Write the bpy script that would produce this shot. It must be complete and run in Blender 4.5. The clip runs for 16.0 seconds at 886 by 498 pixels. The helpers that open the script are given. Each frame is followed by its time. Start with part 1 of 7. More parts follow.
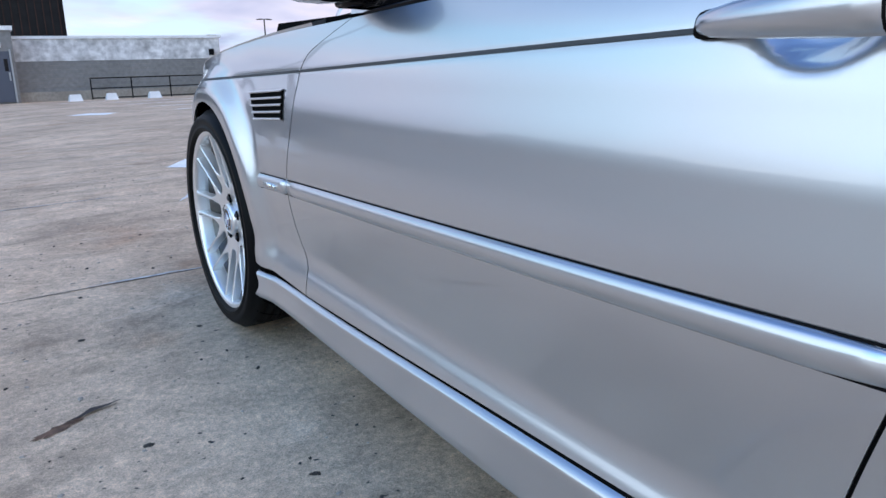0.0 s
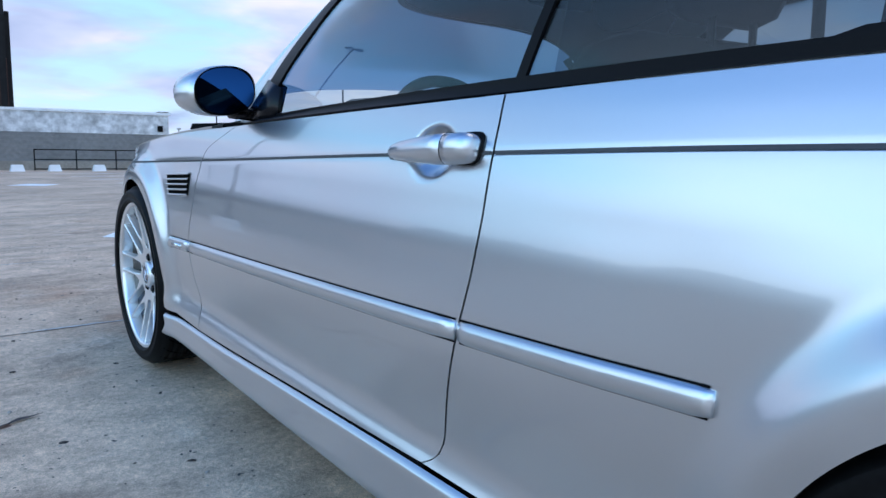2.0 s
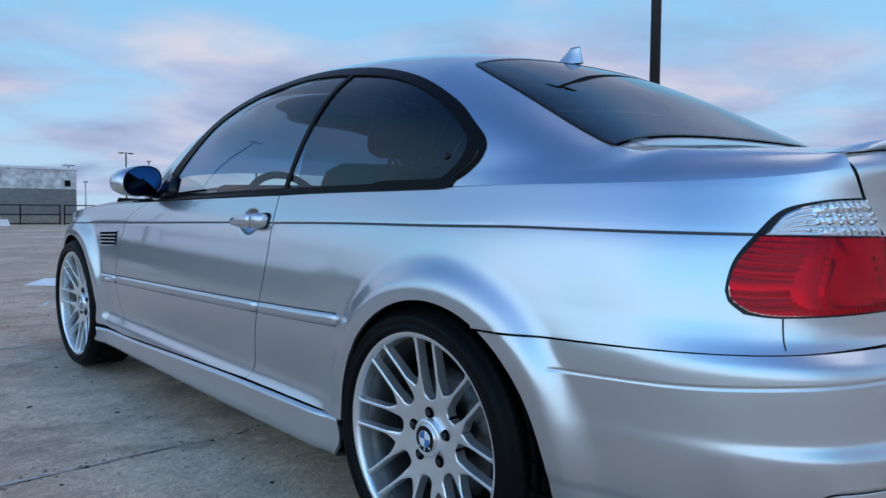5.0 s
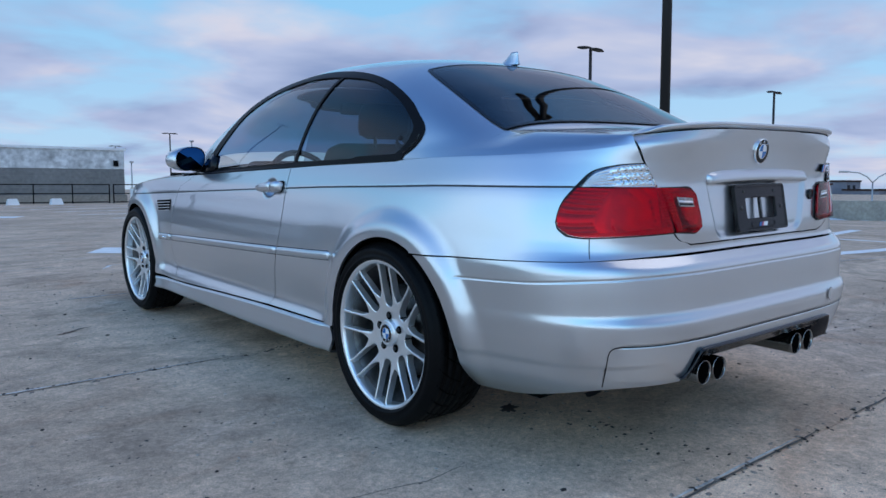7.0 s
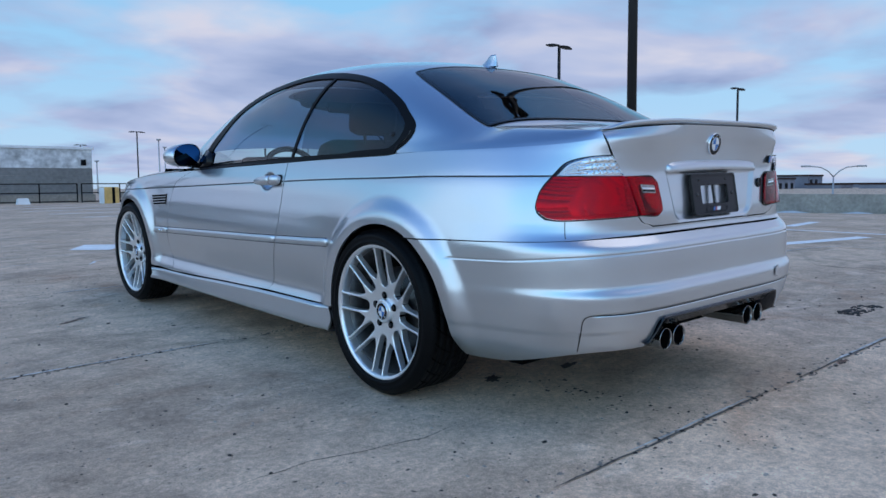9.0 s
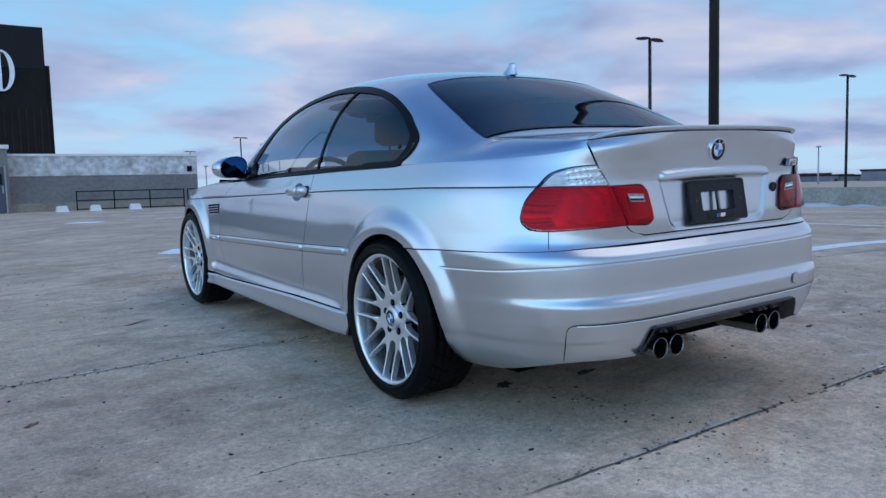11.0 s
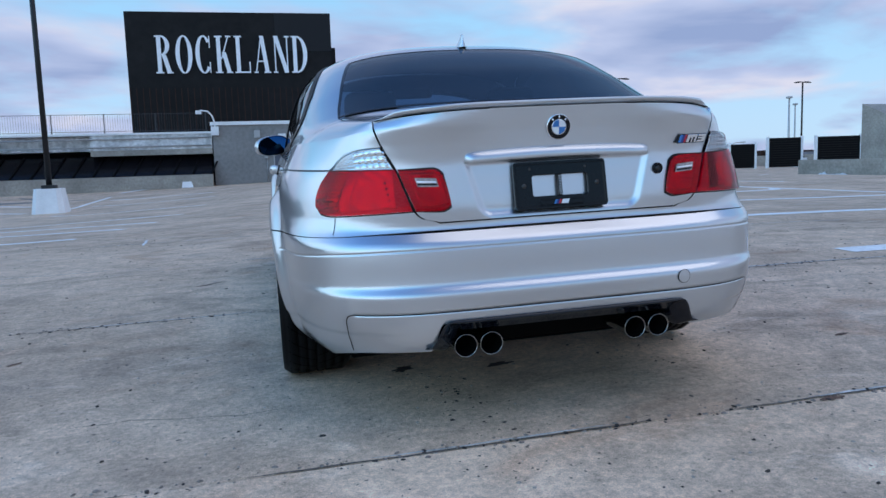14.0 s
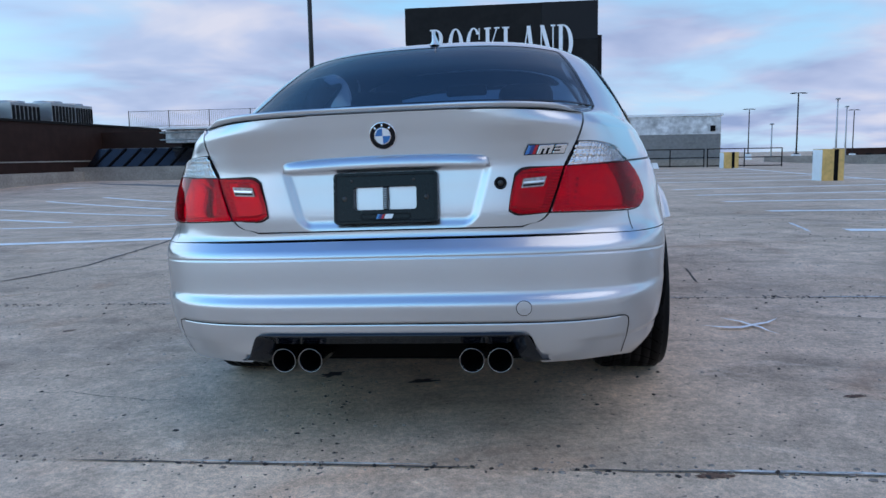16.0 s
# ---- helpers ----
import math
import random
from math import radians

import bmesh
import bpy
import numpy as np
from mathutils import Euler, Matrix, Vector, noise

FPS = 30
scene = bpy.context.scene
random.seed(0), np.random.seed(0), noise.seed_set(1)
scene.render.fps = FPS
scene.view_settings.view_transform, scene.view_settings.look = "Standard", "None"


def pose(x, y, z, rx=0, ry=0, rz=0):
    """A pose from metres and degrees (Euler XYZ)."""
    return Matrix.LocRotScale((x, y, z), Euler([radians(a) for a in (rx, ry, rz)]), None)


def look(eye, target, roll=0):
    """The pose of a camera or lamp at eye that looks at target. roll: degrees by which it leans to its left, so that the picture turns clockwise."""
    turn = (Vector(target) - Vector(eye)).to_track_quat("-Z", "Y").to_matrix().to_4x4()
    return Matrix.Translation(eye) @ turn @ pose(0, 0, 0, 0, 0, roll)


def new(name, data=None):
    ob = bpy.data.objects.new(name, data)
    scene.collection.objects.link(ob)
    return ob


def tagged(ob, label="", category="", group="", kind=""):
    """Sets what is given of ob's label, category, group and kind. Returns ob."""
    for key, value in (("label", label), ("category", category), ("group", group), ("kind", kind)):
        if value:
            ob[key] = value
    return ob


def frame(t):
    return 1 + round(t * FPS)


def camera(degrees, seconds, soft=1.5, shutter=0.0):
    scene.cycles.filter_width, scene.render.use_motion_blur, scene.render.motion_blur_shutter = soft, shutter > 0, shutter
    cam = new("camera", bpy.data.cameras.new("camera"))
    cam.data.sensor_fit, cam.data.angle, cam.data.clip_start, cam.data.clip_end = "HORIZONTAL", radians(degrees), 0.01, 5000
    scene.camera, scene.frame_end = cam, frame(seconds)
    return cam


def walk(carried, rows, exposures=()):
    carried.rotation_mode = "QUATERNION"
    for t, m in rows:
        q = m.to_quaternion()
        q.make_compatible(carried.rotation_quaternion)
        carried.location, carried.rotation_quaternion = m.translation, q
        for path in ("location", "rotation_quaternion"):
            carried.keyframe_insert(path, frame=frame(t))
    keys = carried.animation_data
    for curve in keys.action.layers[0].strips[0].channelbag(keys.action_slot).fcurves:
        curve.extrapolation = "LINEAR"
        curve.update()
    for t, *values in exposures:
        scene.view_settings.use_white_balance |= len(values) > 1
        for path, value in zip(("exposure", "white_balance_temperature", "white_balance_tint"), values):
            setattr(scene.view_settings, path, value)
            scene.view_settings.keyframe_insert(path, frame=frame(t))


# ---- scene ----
cam = camera(61.21, 16.0)
PATH = [
    (0, (-1.4552, 0.5316, 0.7771), (-0.4370, 2.1895, 0.3141), -1.888),
    (0.5, (-1.4710, 0.4293, 0.7954), (-0.3381, 2.0306, 0.4052), -1.183),
    (1, (-1.5218, 0.2780, 0.8131), (-0.3550, 1.8701, 0.4912), -0.499),
    (1.5, (-1.5381, 0.0961, 0.8184), (-0.3820, 1.7040, 0.5393), 0.225),
    (2, (-1.5499, -0.0766, 0.8029), (-0.3876, 1.5325, 0.5588), 0.590),
    (2.5, (-1.5876, -0.1943, 0.8070), (-0.3788, 1.3875, 0.6154), 0.427),
    (3, (-1.6689, -0.3851, 0.8427), (-0.4120, 1.1654, 0.7149), 0.273),
    (3.5, (-1.7209, -0.6387, 0.8663), (-0.4330, 0.8890, 0.7808), 0.378),
    (4, (-1.7916, -0.9023, 0.8658), (-0.4727, 0.5991, 0.7872), 0.498),
    (4.5, (-1.9056, -1.1209, 0.8574), (-0.5621, 0.3580, 0.7675), 0.395),
    (6.8, (-2.3269, -2.0290, 0.8268), (-1.0655, -0.4852, 0.6668), 0.177),
    (7, (-2.3407, -2.1110, 0.8131), (-1.0845, -0.5634, 0.6488), 0.002),
    (7.5, (-2.3651, -2.2408, 0.7900), (-1.0973, -0.7045, 0.6106), -0.432),
    (8, (-2.4524, -2.2657, 0.7726), (-1.1535, -0.7565, 0.5847), -0.646),
    (8.5, (-2.5387, -2.2790, 0.7755), (-1.2192, -0.7870, 0.5947), -0.560),
    (9, (-2.5741, -2.2834, 0.7904), (-1.2592, -0.7862, 0.6184), -0.423),
    (9.2, (-2.5733, -2.2889, 0.7946), (-1.2679, -0.7833, 0.6233), -0.332),
    (11.3, (-2.2742, -2.6277, 0.8313), (-1.2005, -0.9484, 0.6664), -1.360),
    (11.5, (-2.2310, -2.6831, 0.8301), (-1.1820, -0.9878, 0.6700), -1.151),
    (12, (-2.0181, -2.8346, 0.8250), (-1.0539, -1.0902, 0.6604), -0.831),
    (12.5, (-1.7857, -2.9434, 0.8327), (-0.9213, -1.1480, 0.6619), -0.577),
    (13, (-1.5076, -2.9805, 0.8325), (-0.7622, -1.1339, 0.6471), -1.020),
    (13.5, (-1.2261, -3.0190, 0.8375), (-0.6260, -1.1225, 0.6299), -1.596),
    (14, (-0.9102, -3.1018, 0.8354), (-0.4690, -1.1653, 0.6007), -1.823),
    (14.5, (-0.6171, -3.1009, 0.8278), (-0.3302, -1.1378, 0.5747), -1.959),
    (15, (-0.2851, -3.0529, 0.8346), (-0.1667, -1.0733, 0.5752), -2.021),
    (15.5, (0.1096, -3.0606, 0.8636), (0.0341, -1.0783, 0.6092), -1.449),
    (16, (0.4527, -3.0169, 0.8703), (0.1744, -1.0520, 0.6218), -0.992),
]
walk(cam, [(t, look(eye, target, roll)) for t, eye, target, roll in PATH],
     [(0.0, 0.60, 7700, 18), (0.5, 0.54, 7150, 15), (1.0, 0.52, 6800, 12), (1.5, 0.52, 6700, 11), (2.5, 0.52, 6700, 11), (3.5, 0.25, 6750, 11), (4.2, 0.03, 6850, 11), (5.0, 0.0, 6600, 10), (9.0, 0.0, 6500, 10), (12.5, 0.05, 6450, 9), (14.5, 0.16, 6600, 10), (16.0, 0.13, 6600, 10)])

# ---- sky and sun: a dusk sky of broken lavender cloud ----
world = bpy.data.worlds.new("sky")
scene.world = world
world.use_nodes = True
wn, wl = world.node_tree.nodes, world.node_tree.links
wn.clear()


def wnode(kind, **values):
    n = wn.new(kind)
    for key, value in values.items():
        if key == "mode":
            n.operation = value
        elif key == "scale":
            n.inputs["Scale"].default_value = value
        elif key == "detail":
            n.inputs["Detail"].default_value = value
    return n


SUN_ELEVATION, SUN_TURN = 1.06, 1.99
SUN_WAY = (0.45, -0.20, 0.87)      # soft light added high over the deck, turned to limit its reflections in the car
sky = wn.new("ShaderNodeTexSky")
sky.sky_type = "NISHITA"
sky.sun_disc = False
sky.sun_elevation = SUN_ELEVATION
sky.sun_rotation = SUN_TURN
sky.altitude = 300.0
coord = wn.new("ShaderNodeTexCoord")
split = wn.new("ShaderNodeSeparateXYZ")
wl.new(coord.outputs["Generated"], split.inputs[0])
# clouds lie on a flat layer, so that they crowd towards the horizon
rise = wnode("ShaderNodeMath", mode="ADD")
rise.inputs[1].default_value = 0.16
wl.new(split.outputs["Z"], rise.inputs[0])
low = wnode("ShaderNodeMath", mode="MAXIMUM")
low.inputs[1].default_value = 0.06
wl.new(rise.outputs[0], low.inputs[0])
flat = []
for axis in "XY":
    d = wnode("ShaderNodeMath", mode="DIVIDE")
    wl.new(split.outputs[axis], d.inputs[0])
    wl.new(low.outputs[0], d.inputs[1])
    flat.append(d)
layer = wn.new("ShaderNodeCombineXYZ")
wl.new(flat[0].outputs[0], layer.inputs[0])
wl.new(flat[1].outputs[0], layer.inputs[1])
big = wnode("ShaderNodeTexNoise", scale=0.85, detail=6.0)
big.inputs["Distortion"].default_value = 0.25
wl.new(layer.outputs[0], big.inputs["Vector"])
cover = wn.new("ShaderNodeValToRGB")
cover.color_ramp.elements[0].position, cover.color_ramp.elements[1].position = 0.41, 0.54
wl.new(big.outputs["Fac"], cover.inputs[0])
fine = wnode("ShaderNodeTexNoise", scale=1.3, detail=4.5)
fine.inputs["Distortion"].default_value = 0.3
wl.new(layer.outputs[0], fine.inputs["Vector"])
tone = wn.new("ShaderNodeValToRGB")
tone.color_ramp.elements[0].position, tone.color_ramp.elements[0].color = 0.32, (0.27, 0.36, 0.60, 1)
tone.color_ramp.elements[1].position, tone.color_ramp.elements[1].color = 0.66, (0.66, 0.67, 0.80, 1)
mid = tone.color_ramp.elements.new(0.52)
mid.color = (0.45, 0.53, 0.76, 1)
wl.new(fine.outputs["Fac"], tone.inputs[0])
# the open sky between the clouds
clear = wn.new("ShaderNodeMix")
clear.data_type = "RGBA"
clear.inputs["Factor"].default_value = 0.86
height = wn.new("ShaderNodeValToRGB")
height.color_ramp.elements[0].position, height.color_ramp.elements[0].color = 0.02, (0.48, 0.72, 0.98, 1)
height.color_ramp.elements[1].position, height.color_ramp.elements[1].color = 0.85, (0.14, 0.36, 0.80, 1)
step = height.color_ramp.elements.new(0.30)
step.color = (0.25, 0.63, 1.0, 1)
wl.new(split.outputs["Z"], height.inputs[0])
wl.new(height.outputs[0], clear.inputs["B"])
gain = wn.new("ShaderNodeMix")
gain.data_type = "RGBA"
gain.blend_type = "MULTIPLY"
gain.inputs["Factor"].default_value = 1.0
gain.inputs["B"].default_value = (0.09, 0.09, 0.09, 1)
wl.new(sky.outputs[0], gain.inputs["A"])
wl.new(gain.outputs["Result"], clear.inputs["A"])
both = wn.new("ShaderNodeMix")
both.data_type = "RGBA"
# the sky is clearer on the driver's side and overhead
open_side = wn.new("ShaderNodeVectorMath")
open_side.operation = "DOT_PRODUCT"
open_side.inputs[1].default_value = (-0.90, -0.05, 0.62)
wl.new(coord.outputs["Generated"], open_side.inputs[0])
thin = wn.new("ShaderNodeMapRange")
thin.interpolation_type = "SMOOTHSTEP"
thin.inputs["From Min"].default_value, thin.inputs["From Max"].default_value = 0.25, 0.95
thin.inputs["To Min"].default_value, thin.inputs["To Max"].default_value = 1.0, 0.5
wl.new(open_side.outputs["Value"], thin.inputs["Value"])
thinned = wnode("ShaderNodeMath", mode="MULTIPLY")
wl.new(cover.outputs[0], thinned.inputs[0])
wl.new(thin.outputs[0], thinned.inputs[1])
crown = wn.new("ShaderNodeMapRange")
crown.interpolation_type = "SMOOTHSTEP"
crown.inputs["From Min"].default_value, crown.inputs["From Max"].default_value = 0.42, 0.85
crown.inputs["To Min"].default_value, crown.inputs["To Max"].default_value = 1.0, 0.2
wl.new(split.outputs["Z"], crown.inputs["Value"])
thinner = wnode("ShaderNodeMath", mode="MULTIPLY")
wl.new(thinned.outputs[0], thinner.inputs[0])
wl.new(crown.outputs[0], thinner.inputs[1])
wl.new(thinner.outputs[0], both.inputs["Factor"])
wl.new(clear.outputs["Result"], both.inputs["A"])
wl.new(tone.outputs[0], both.inputs["B"])
air = wn.new("ShaderNodeBackground")
air.inputs["Strength"].default_value = 1.0
# the low sky behind the deck is brighter than the part in view
toward = wn.new("ShaderNodeVectorMath")
toward.operation = "DOT_PRODUCT"
toward.inputs[1].default_value = (-0.92, -0.28, 0.20)
wl.new(coord.outputs["Generated"], toward.inputs[0])
glow = wn.new("ShaderNodeMapRange")
glow.interpolation_type = "SMOOTHSTEP"
glow.inputs["From Min"].default_value, glow.inputs["From Max"].default_value = 0.20, 0.80
glow.inputs["To Min"].default_value, glow.inputs["To Max"].default_value = 0.0, 1.0
wl.new(toward.outputs["Value"], glow.inputs["Value"])
lit = wn.new("ShaderNodeMix")
lit.data_type, lit.blend_type = "RGBA", "MULTIPLY"
lit.inputs["Factor"].default_value = 1.0
wl.new(both.outputs["Result"], lit.inputs["A"])
blush = wn.new("ShaderNodeMix")
blush.data_type = "RGBA"
blush.inputs["A"].default_value, blush.inputs["B"].default_value = (1, 1, 1, 1), (2.24, 2.12, 1.92, 1)
wl.new(glow.outputs[0], blush.inputs["Factor"])
wl.new(blush.outputs["Result"], lit.inputs["B"])
# towards the zenith the dusk sky is deep and dark
deep = wn.new("ShaderNodeValToRGB")
deep.color_ramp.elements[0].position, deep.color_ramp.elements[0].color = 0.38, (1, 1, 1, 1)
deep.color_ramp.elements[1].position, deep.color_ramp.elements[1].color = 0.97, (0.35, 0.43, 0.57, 1)
knee = deep.color_ramp.elements.new(0.64)
knee.color = (0.59, 0.68, 0.84, 1)
wl.new(split.outputs["Z"], deep.inputs[0])
dusk = wn.new("ShaderNodeMix")
dusk.data_type, dusk.blend_type = "RGBA", "MULTIPLY"
dusk.inputs["Factor"].default_value = 1.0
wl.new(lit.outputs["Result"], dusk.inputs["A"])
wl.new(deep.outputs[0], dusk.inputs["B"])
wl.new(dusk.outputs["Result"], air.inputs["Color"])
wl.new(air.outputs[0], wn.new("ShaderNodeOutputWorld").inputs[0])

sun_data = bpy.data.lights.new("sun", "SUN")
sun_data.energy, sun_data.angle, sun_data.color = 0.52, radians(50), (1.0, 0.93, 0.84)
sun = new("sun", sun_data)
sun.matrix_world = look(Vector(SUN_WAY) * 60, (0, 0, 0))


# ---- materials ----
def material(name, colour, rough=0.5, metal=0.0, grain=0.0, size=20.0, bump=0.0, stain=0.0, stain_size=1.5, coat=0.0, object_space=True, **more):
    """A surface with fine grain and larger stains: grain and stain are shares of the colour's brightness."""
    m = bpy.data.materials.new(name)
    m.use_nodes = True
    n, l = m.node_tree.nodes, m.node_tree.links
    b = n["Principled BSDF"]
    b.inputs["Base Color"].default_value = (*colour, 1)
    b.inputs["Roughness"].default_value = rough
    b.inputs["Metallic"].default_value = metal
    b.inputs["Coat Weight"].default_value = coat
    b.inputs["Coat Roughness"].default_value = more.get("coat_rough", 0.02)
    b.inputs["Coat IOR"].default_value = more.get("coat_ior", 1.5)
    b.inputs["Transmission Weight"].default_value = more.get("glassy", 0.0)
    b.inputs["IOR"].default_value = more.get("ior", 1.45)
    b.inputs["Specular IOR Level"].default_value = more.get("spec", 0.5)
    if grain or stain or bump:
        c = n.new("ShaderNodeTexCoord")
        last = None
        for amount, scale, detail in ((grain, size, 6.0), (stain, 1 / stain_size, 4.0)):
            if not amount:
                continue
            t = n.new("ShaderNodeTexNoise")
            t.inputs["Scale"].default_value = scale
            t.inputs["Detail"].default_value = detail
            l.new(c.outputs["Object"], t.inputs["Vector"])
            r = n.new("ShaderNodeMapRange")
            r.inputs["From Min"].default_value, r.inputs["From Max"].default_value = 0.28, 0.72
            r.inputs["To Min"].default_value, r.inputs["To Max"].default_value = 1 - amount, 1 + amount
            l.new(t.outputs["Fac"], r.inputs["Value"])
            if last is None:
                last = r.outputs[0]
            else:
                k = n.new("ShaderNodeMath")
                k.operation = "MULTIPLY"
                l.new(last, k.inputs[0])
                l.new(r.outputs[0], k.inputs[1])
                last = k.outputs[0]
        if last is not None:
            x = n.new("ShaderNodeMix")
            x.data_type, x.blend_type = "RGBA", "MULTIPLY"
            x.inputs["Factor"].default_value = 1.0
            x.inputs["A"].default_value = (*colour, 1)
            l.new(last, x.inputs["B"])
            l.new(x.outputs["Result"], b.inputs["Base Color"])
        if bump:
            t = n.new("ShaderNodeTexNoise")
            t.inputs["Scale"].default_value = size
            t.inputs["Detail"].default_value = 8.0
            l.new(c.outputs["Object"], t.inputs["Vector"])
            p = n.new("ShaderNodeBump")
            p.inputs["Strength"].default_value = 0.6
            p.inputs["Distance"].default_value = bump
            l.new(t.outputs["Fac"], p.inputs["Height"])
            l.new(p.outputs[0], b.inputs["Normal"])
    return m


PAINT = material("silver_paint", (0.625, 0.655, 0.69), 0.28, 0.95, grain=0.02, size=2600.0, coat=1.0, coat_rough=0.01, coat_ior=1.65)
BLACK = material("black_plastic", (0.005, 0.005, 0.006), 0.42, spec=0.10, grain=0.1, size=300)
DIFFUSER = material("diffuser_black", (0.005, 0.007, 0.012), 0.15, spec=0.4, coat=0.3, grain=0.1, size=150)
GLOSS_BLACK = material("gloss_black", (0.006, 0.006, 0.008), 0.18, spec=0.3, grain=0.1, size=150)
RUBBER = material("tyre_rubber", (0.0045, 0.0045, 0.005), 0.5, spec=0.13, grain=0.25, size=120, bump=0.0003)
CHROME = material("chrome", (0.82, 0.83, 0.85), 0.08, 1.0)
ALLOY = material("alloy_silver", (0.90, 0.91, 0.92), 0.30, 0.85, grain=0.05, size=400, coat=0.6)
STEEL = material("brake_steel", (0.075, 0.073, 0.072), 0.42, 1.0, grain=0.2, size=60)
# silver barrel given a darker colour to imitate shade inside the wheel
BARREL = material("shaded_barrel", (0.17, 0.166, 0.162), 0.42, 0.8, grain=0.3, size=30)
EXHAUST = material("exhaust_chrome", (0.34, 0.33, 0.32), 0.20, 1.0)
# near black: soot in the pipes, and shade painted into hollows and gaps
SOOT_SHADE = material("soot_shade", (0.004, 0.004, 0.004), 0.95, spec=0.04)
CLOTH = material("black_leather", (0.006, 0.006, 0.007), 0.6, spec=0.2, grain=0.15, size=80)
BLUE = material("badge_blue", (0.02, 0.16, 0.45), 0.2, coat=1.0)
WHITE = material("badge_white", (0.8, 0.82, 0.84), 0.2, coat=1.0)
RED_STRIPE = material("stripe_red", (0.5, 0.02, 0.03), 0.3)
NAVY = material("stripe_navy", (0.03, 0.05, 0.2), 0.3)


def tinted(name, colour, rough=0.0, ior=1.52):
    """Window or lens glass: a clear tint with a glossy face."""
    m = bpy.data.materials.new(name)
    m.use_nodes = True
    n, l = m.node_tree.nodes, m.node_tree.links
    n.clear()
    out = n.new("ShaderNodeOutputMaterial")
    clear_ = n.new("ShaderNodeBsdfTransparent")
    clear_.inputs[0].default_value = (*colour, 1)
    gloss = n.new("ShaderNodeBsdfGlossy")
    gloss.inputs["Roughness"].default_value = rough
    gloss.inputs["Color"].default_value = (1, 1, 1, 1)
    f = n.new("ShaderNodeFresnel")
    f.inputs["IOR"].default_value = ior
    mix = n.new("ShaderNodeMixShader")
    l.new(f.outputs[0], mix.inputs[0])
    l.new(clear_.outputs[0], mix.inputs[1])
    l.new(gloss.outputs[0], mix.inputs[2])
    l.new(mix.outputs[0], out.inputs[0])
    return m


def deck_material():
    """Worn concrete: fine aggregate, pale scuffs, dark damp patches, rust-brown stains and scattered pits."""
    m = bpy.data.materials.new("deck_concrete")
    m.use_nodes = True
    n, l = m.node_tree.nodes, m.node_tree.links
    b = n["Principled BSDF"]
    b.inputs["Roughness"].default_value = 0.78
    b.inputs["Specular IOR Level"].default_value = 0.35
    c = n.new("ShaderNodeTexCoord")

    def noise_at(scale, detail=6.0, rough=0.55, stretch=None, warp=0.0):
        t = n.new("ShaderNodeTexNoise")
        t.inputs["Scale"].default_value, t.inputs["Detail"].default_value, t.inputs["Roughness"].default_value = scale, detail, rough
        t.inputs["Distortion"].default_value = warp
        if stretch:
            k = n.new("ShaderNodeMapping")
            k.inputs["Scale"].default_value = stretch
            l.new(c.outputs["Object"], k.inputs["Vector"])
            l.new(k.outputs[0], t.inputs["Vector"])
        else:
            l.new(c.outputs["Object"], t.inputs["Vector"])
        return t.outputs["Fac"]

    def ramp(value, lo, hi, a=0.0, z=1.0):
        r = n.new("ShaderNodeMapRange")
        r.inputs["From Min"].default_value, r.inputs["From Max"].default_value = lo, hi
        r.inputs["To Min"].default_value, r.inputs["To Max"].default_value = a, z
        l.new(value, r.inputs["Value"])
        return r.outputs[0]

    def blend(mode, fac, a, bb):
        x = n.new("ShaderNodeMix")
        x.data_type, x.blend_type = "RGBA", mode
        for key, value in (("Factor", fac), ("A", a), ("B", bb)):
            if isinstance(value, (int, float)):
                x.inputs[key].default_value = value if key == "Factor" else (value, value, value, 1)
            elif isinstance(value, tuple):
                x.inputs[key].default_value = (*value, 1)
            else:
                l.new(value, x.inputs[key])
        return x.outputs["Result"]
    col = blend("MIX", ramp(noise_at(0.45, 8, 0.6, warp=0.6), 0.36, 0.64), (0.465, 0.42, 0.378), (0.335, 0.295, 0.26))
    col = blend("MIX", ramp(noise_at(1.6, 8, 0.62, (0.75, 1.25, 1), 0.9), 0.50, 0.66, 0, 0.7), col, (0.215, 0.19, 0.17))
    col = blend("MIX", ramp(noise_at(2.3, 9, 0.72, (0.6, 1.3, 1), 1.0), 0.58, 0.72, 0, 0.65), col, (0.58, 0.565, 0.55))
    col = blend("MIX", ramp(noise_at(0.9, 6, 0.6, warp=1.2), 0.57, 0.70, 0, 0.55), col, (0.27, 0.18, 0.13))
    col = blend("MULTIPLY", 1.0, col, ramp(noise_at(7, 10, 0.74), 0.28, 0.72, 0.72, 1.30))
    col = blend("MULTIPLY", 1.0, col, ramp(noise_at(45, 6, 0.74), 0.27, 0.73, 0.64, 1.38))
    col = blend("MULTIPLY", 1.0, col, ramp(noise_at(230, 4, 0.75), 0.27, 0.73, 0.58, 1.42))
    # the deck is paler where y < -0.98, and slightly paler up to 1.17
    place = n.new("ShaderNodeSeparateXYZ")
    l.new(c.outputs["Object"], place.inputs[0])
    for edge, gain_ in ((-0.98, 1.27), (1.17, 1.05)):
        col = blend("MULTIPLY", 1.0, col, ramp(place.outputs["Y"], edge - 0.004, edge + 0.004, gain_, 1.0))
    col = blend("MULTIPLY", 1.0, col, (1.53, 1.26, 1.02))
    # scattered dark pits
    ragged = n.new("ShaderNodeMix")
    ragged.data_type = "VECTOR"
    ragged.inputs["Factor"].default_value = 0.03
    rough_edge = n.new("ShaderNodeTexNoise")
    rough_edge.inputs["Scale"].default_value, rough_edge.inputs["Detail"].default_value = 45.0, 4.0
    l.new(c.outputs["Object"], rough_edge.inputs["Vector"])
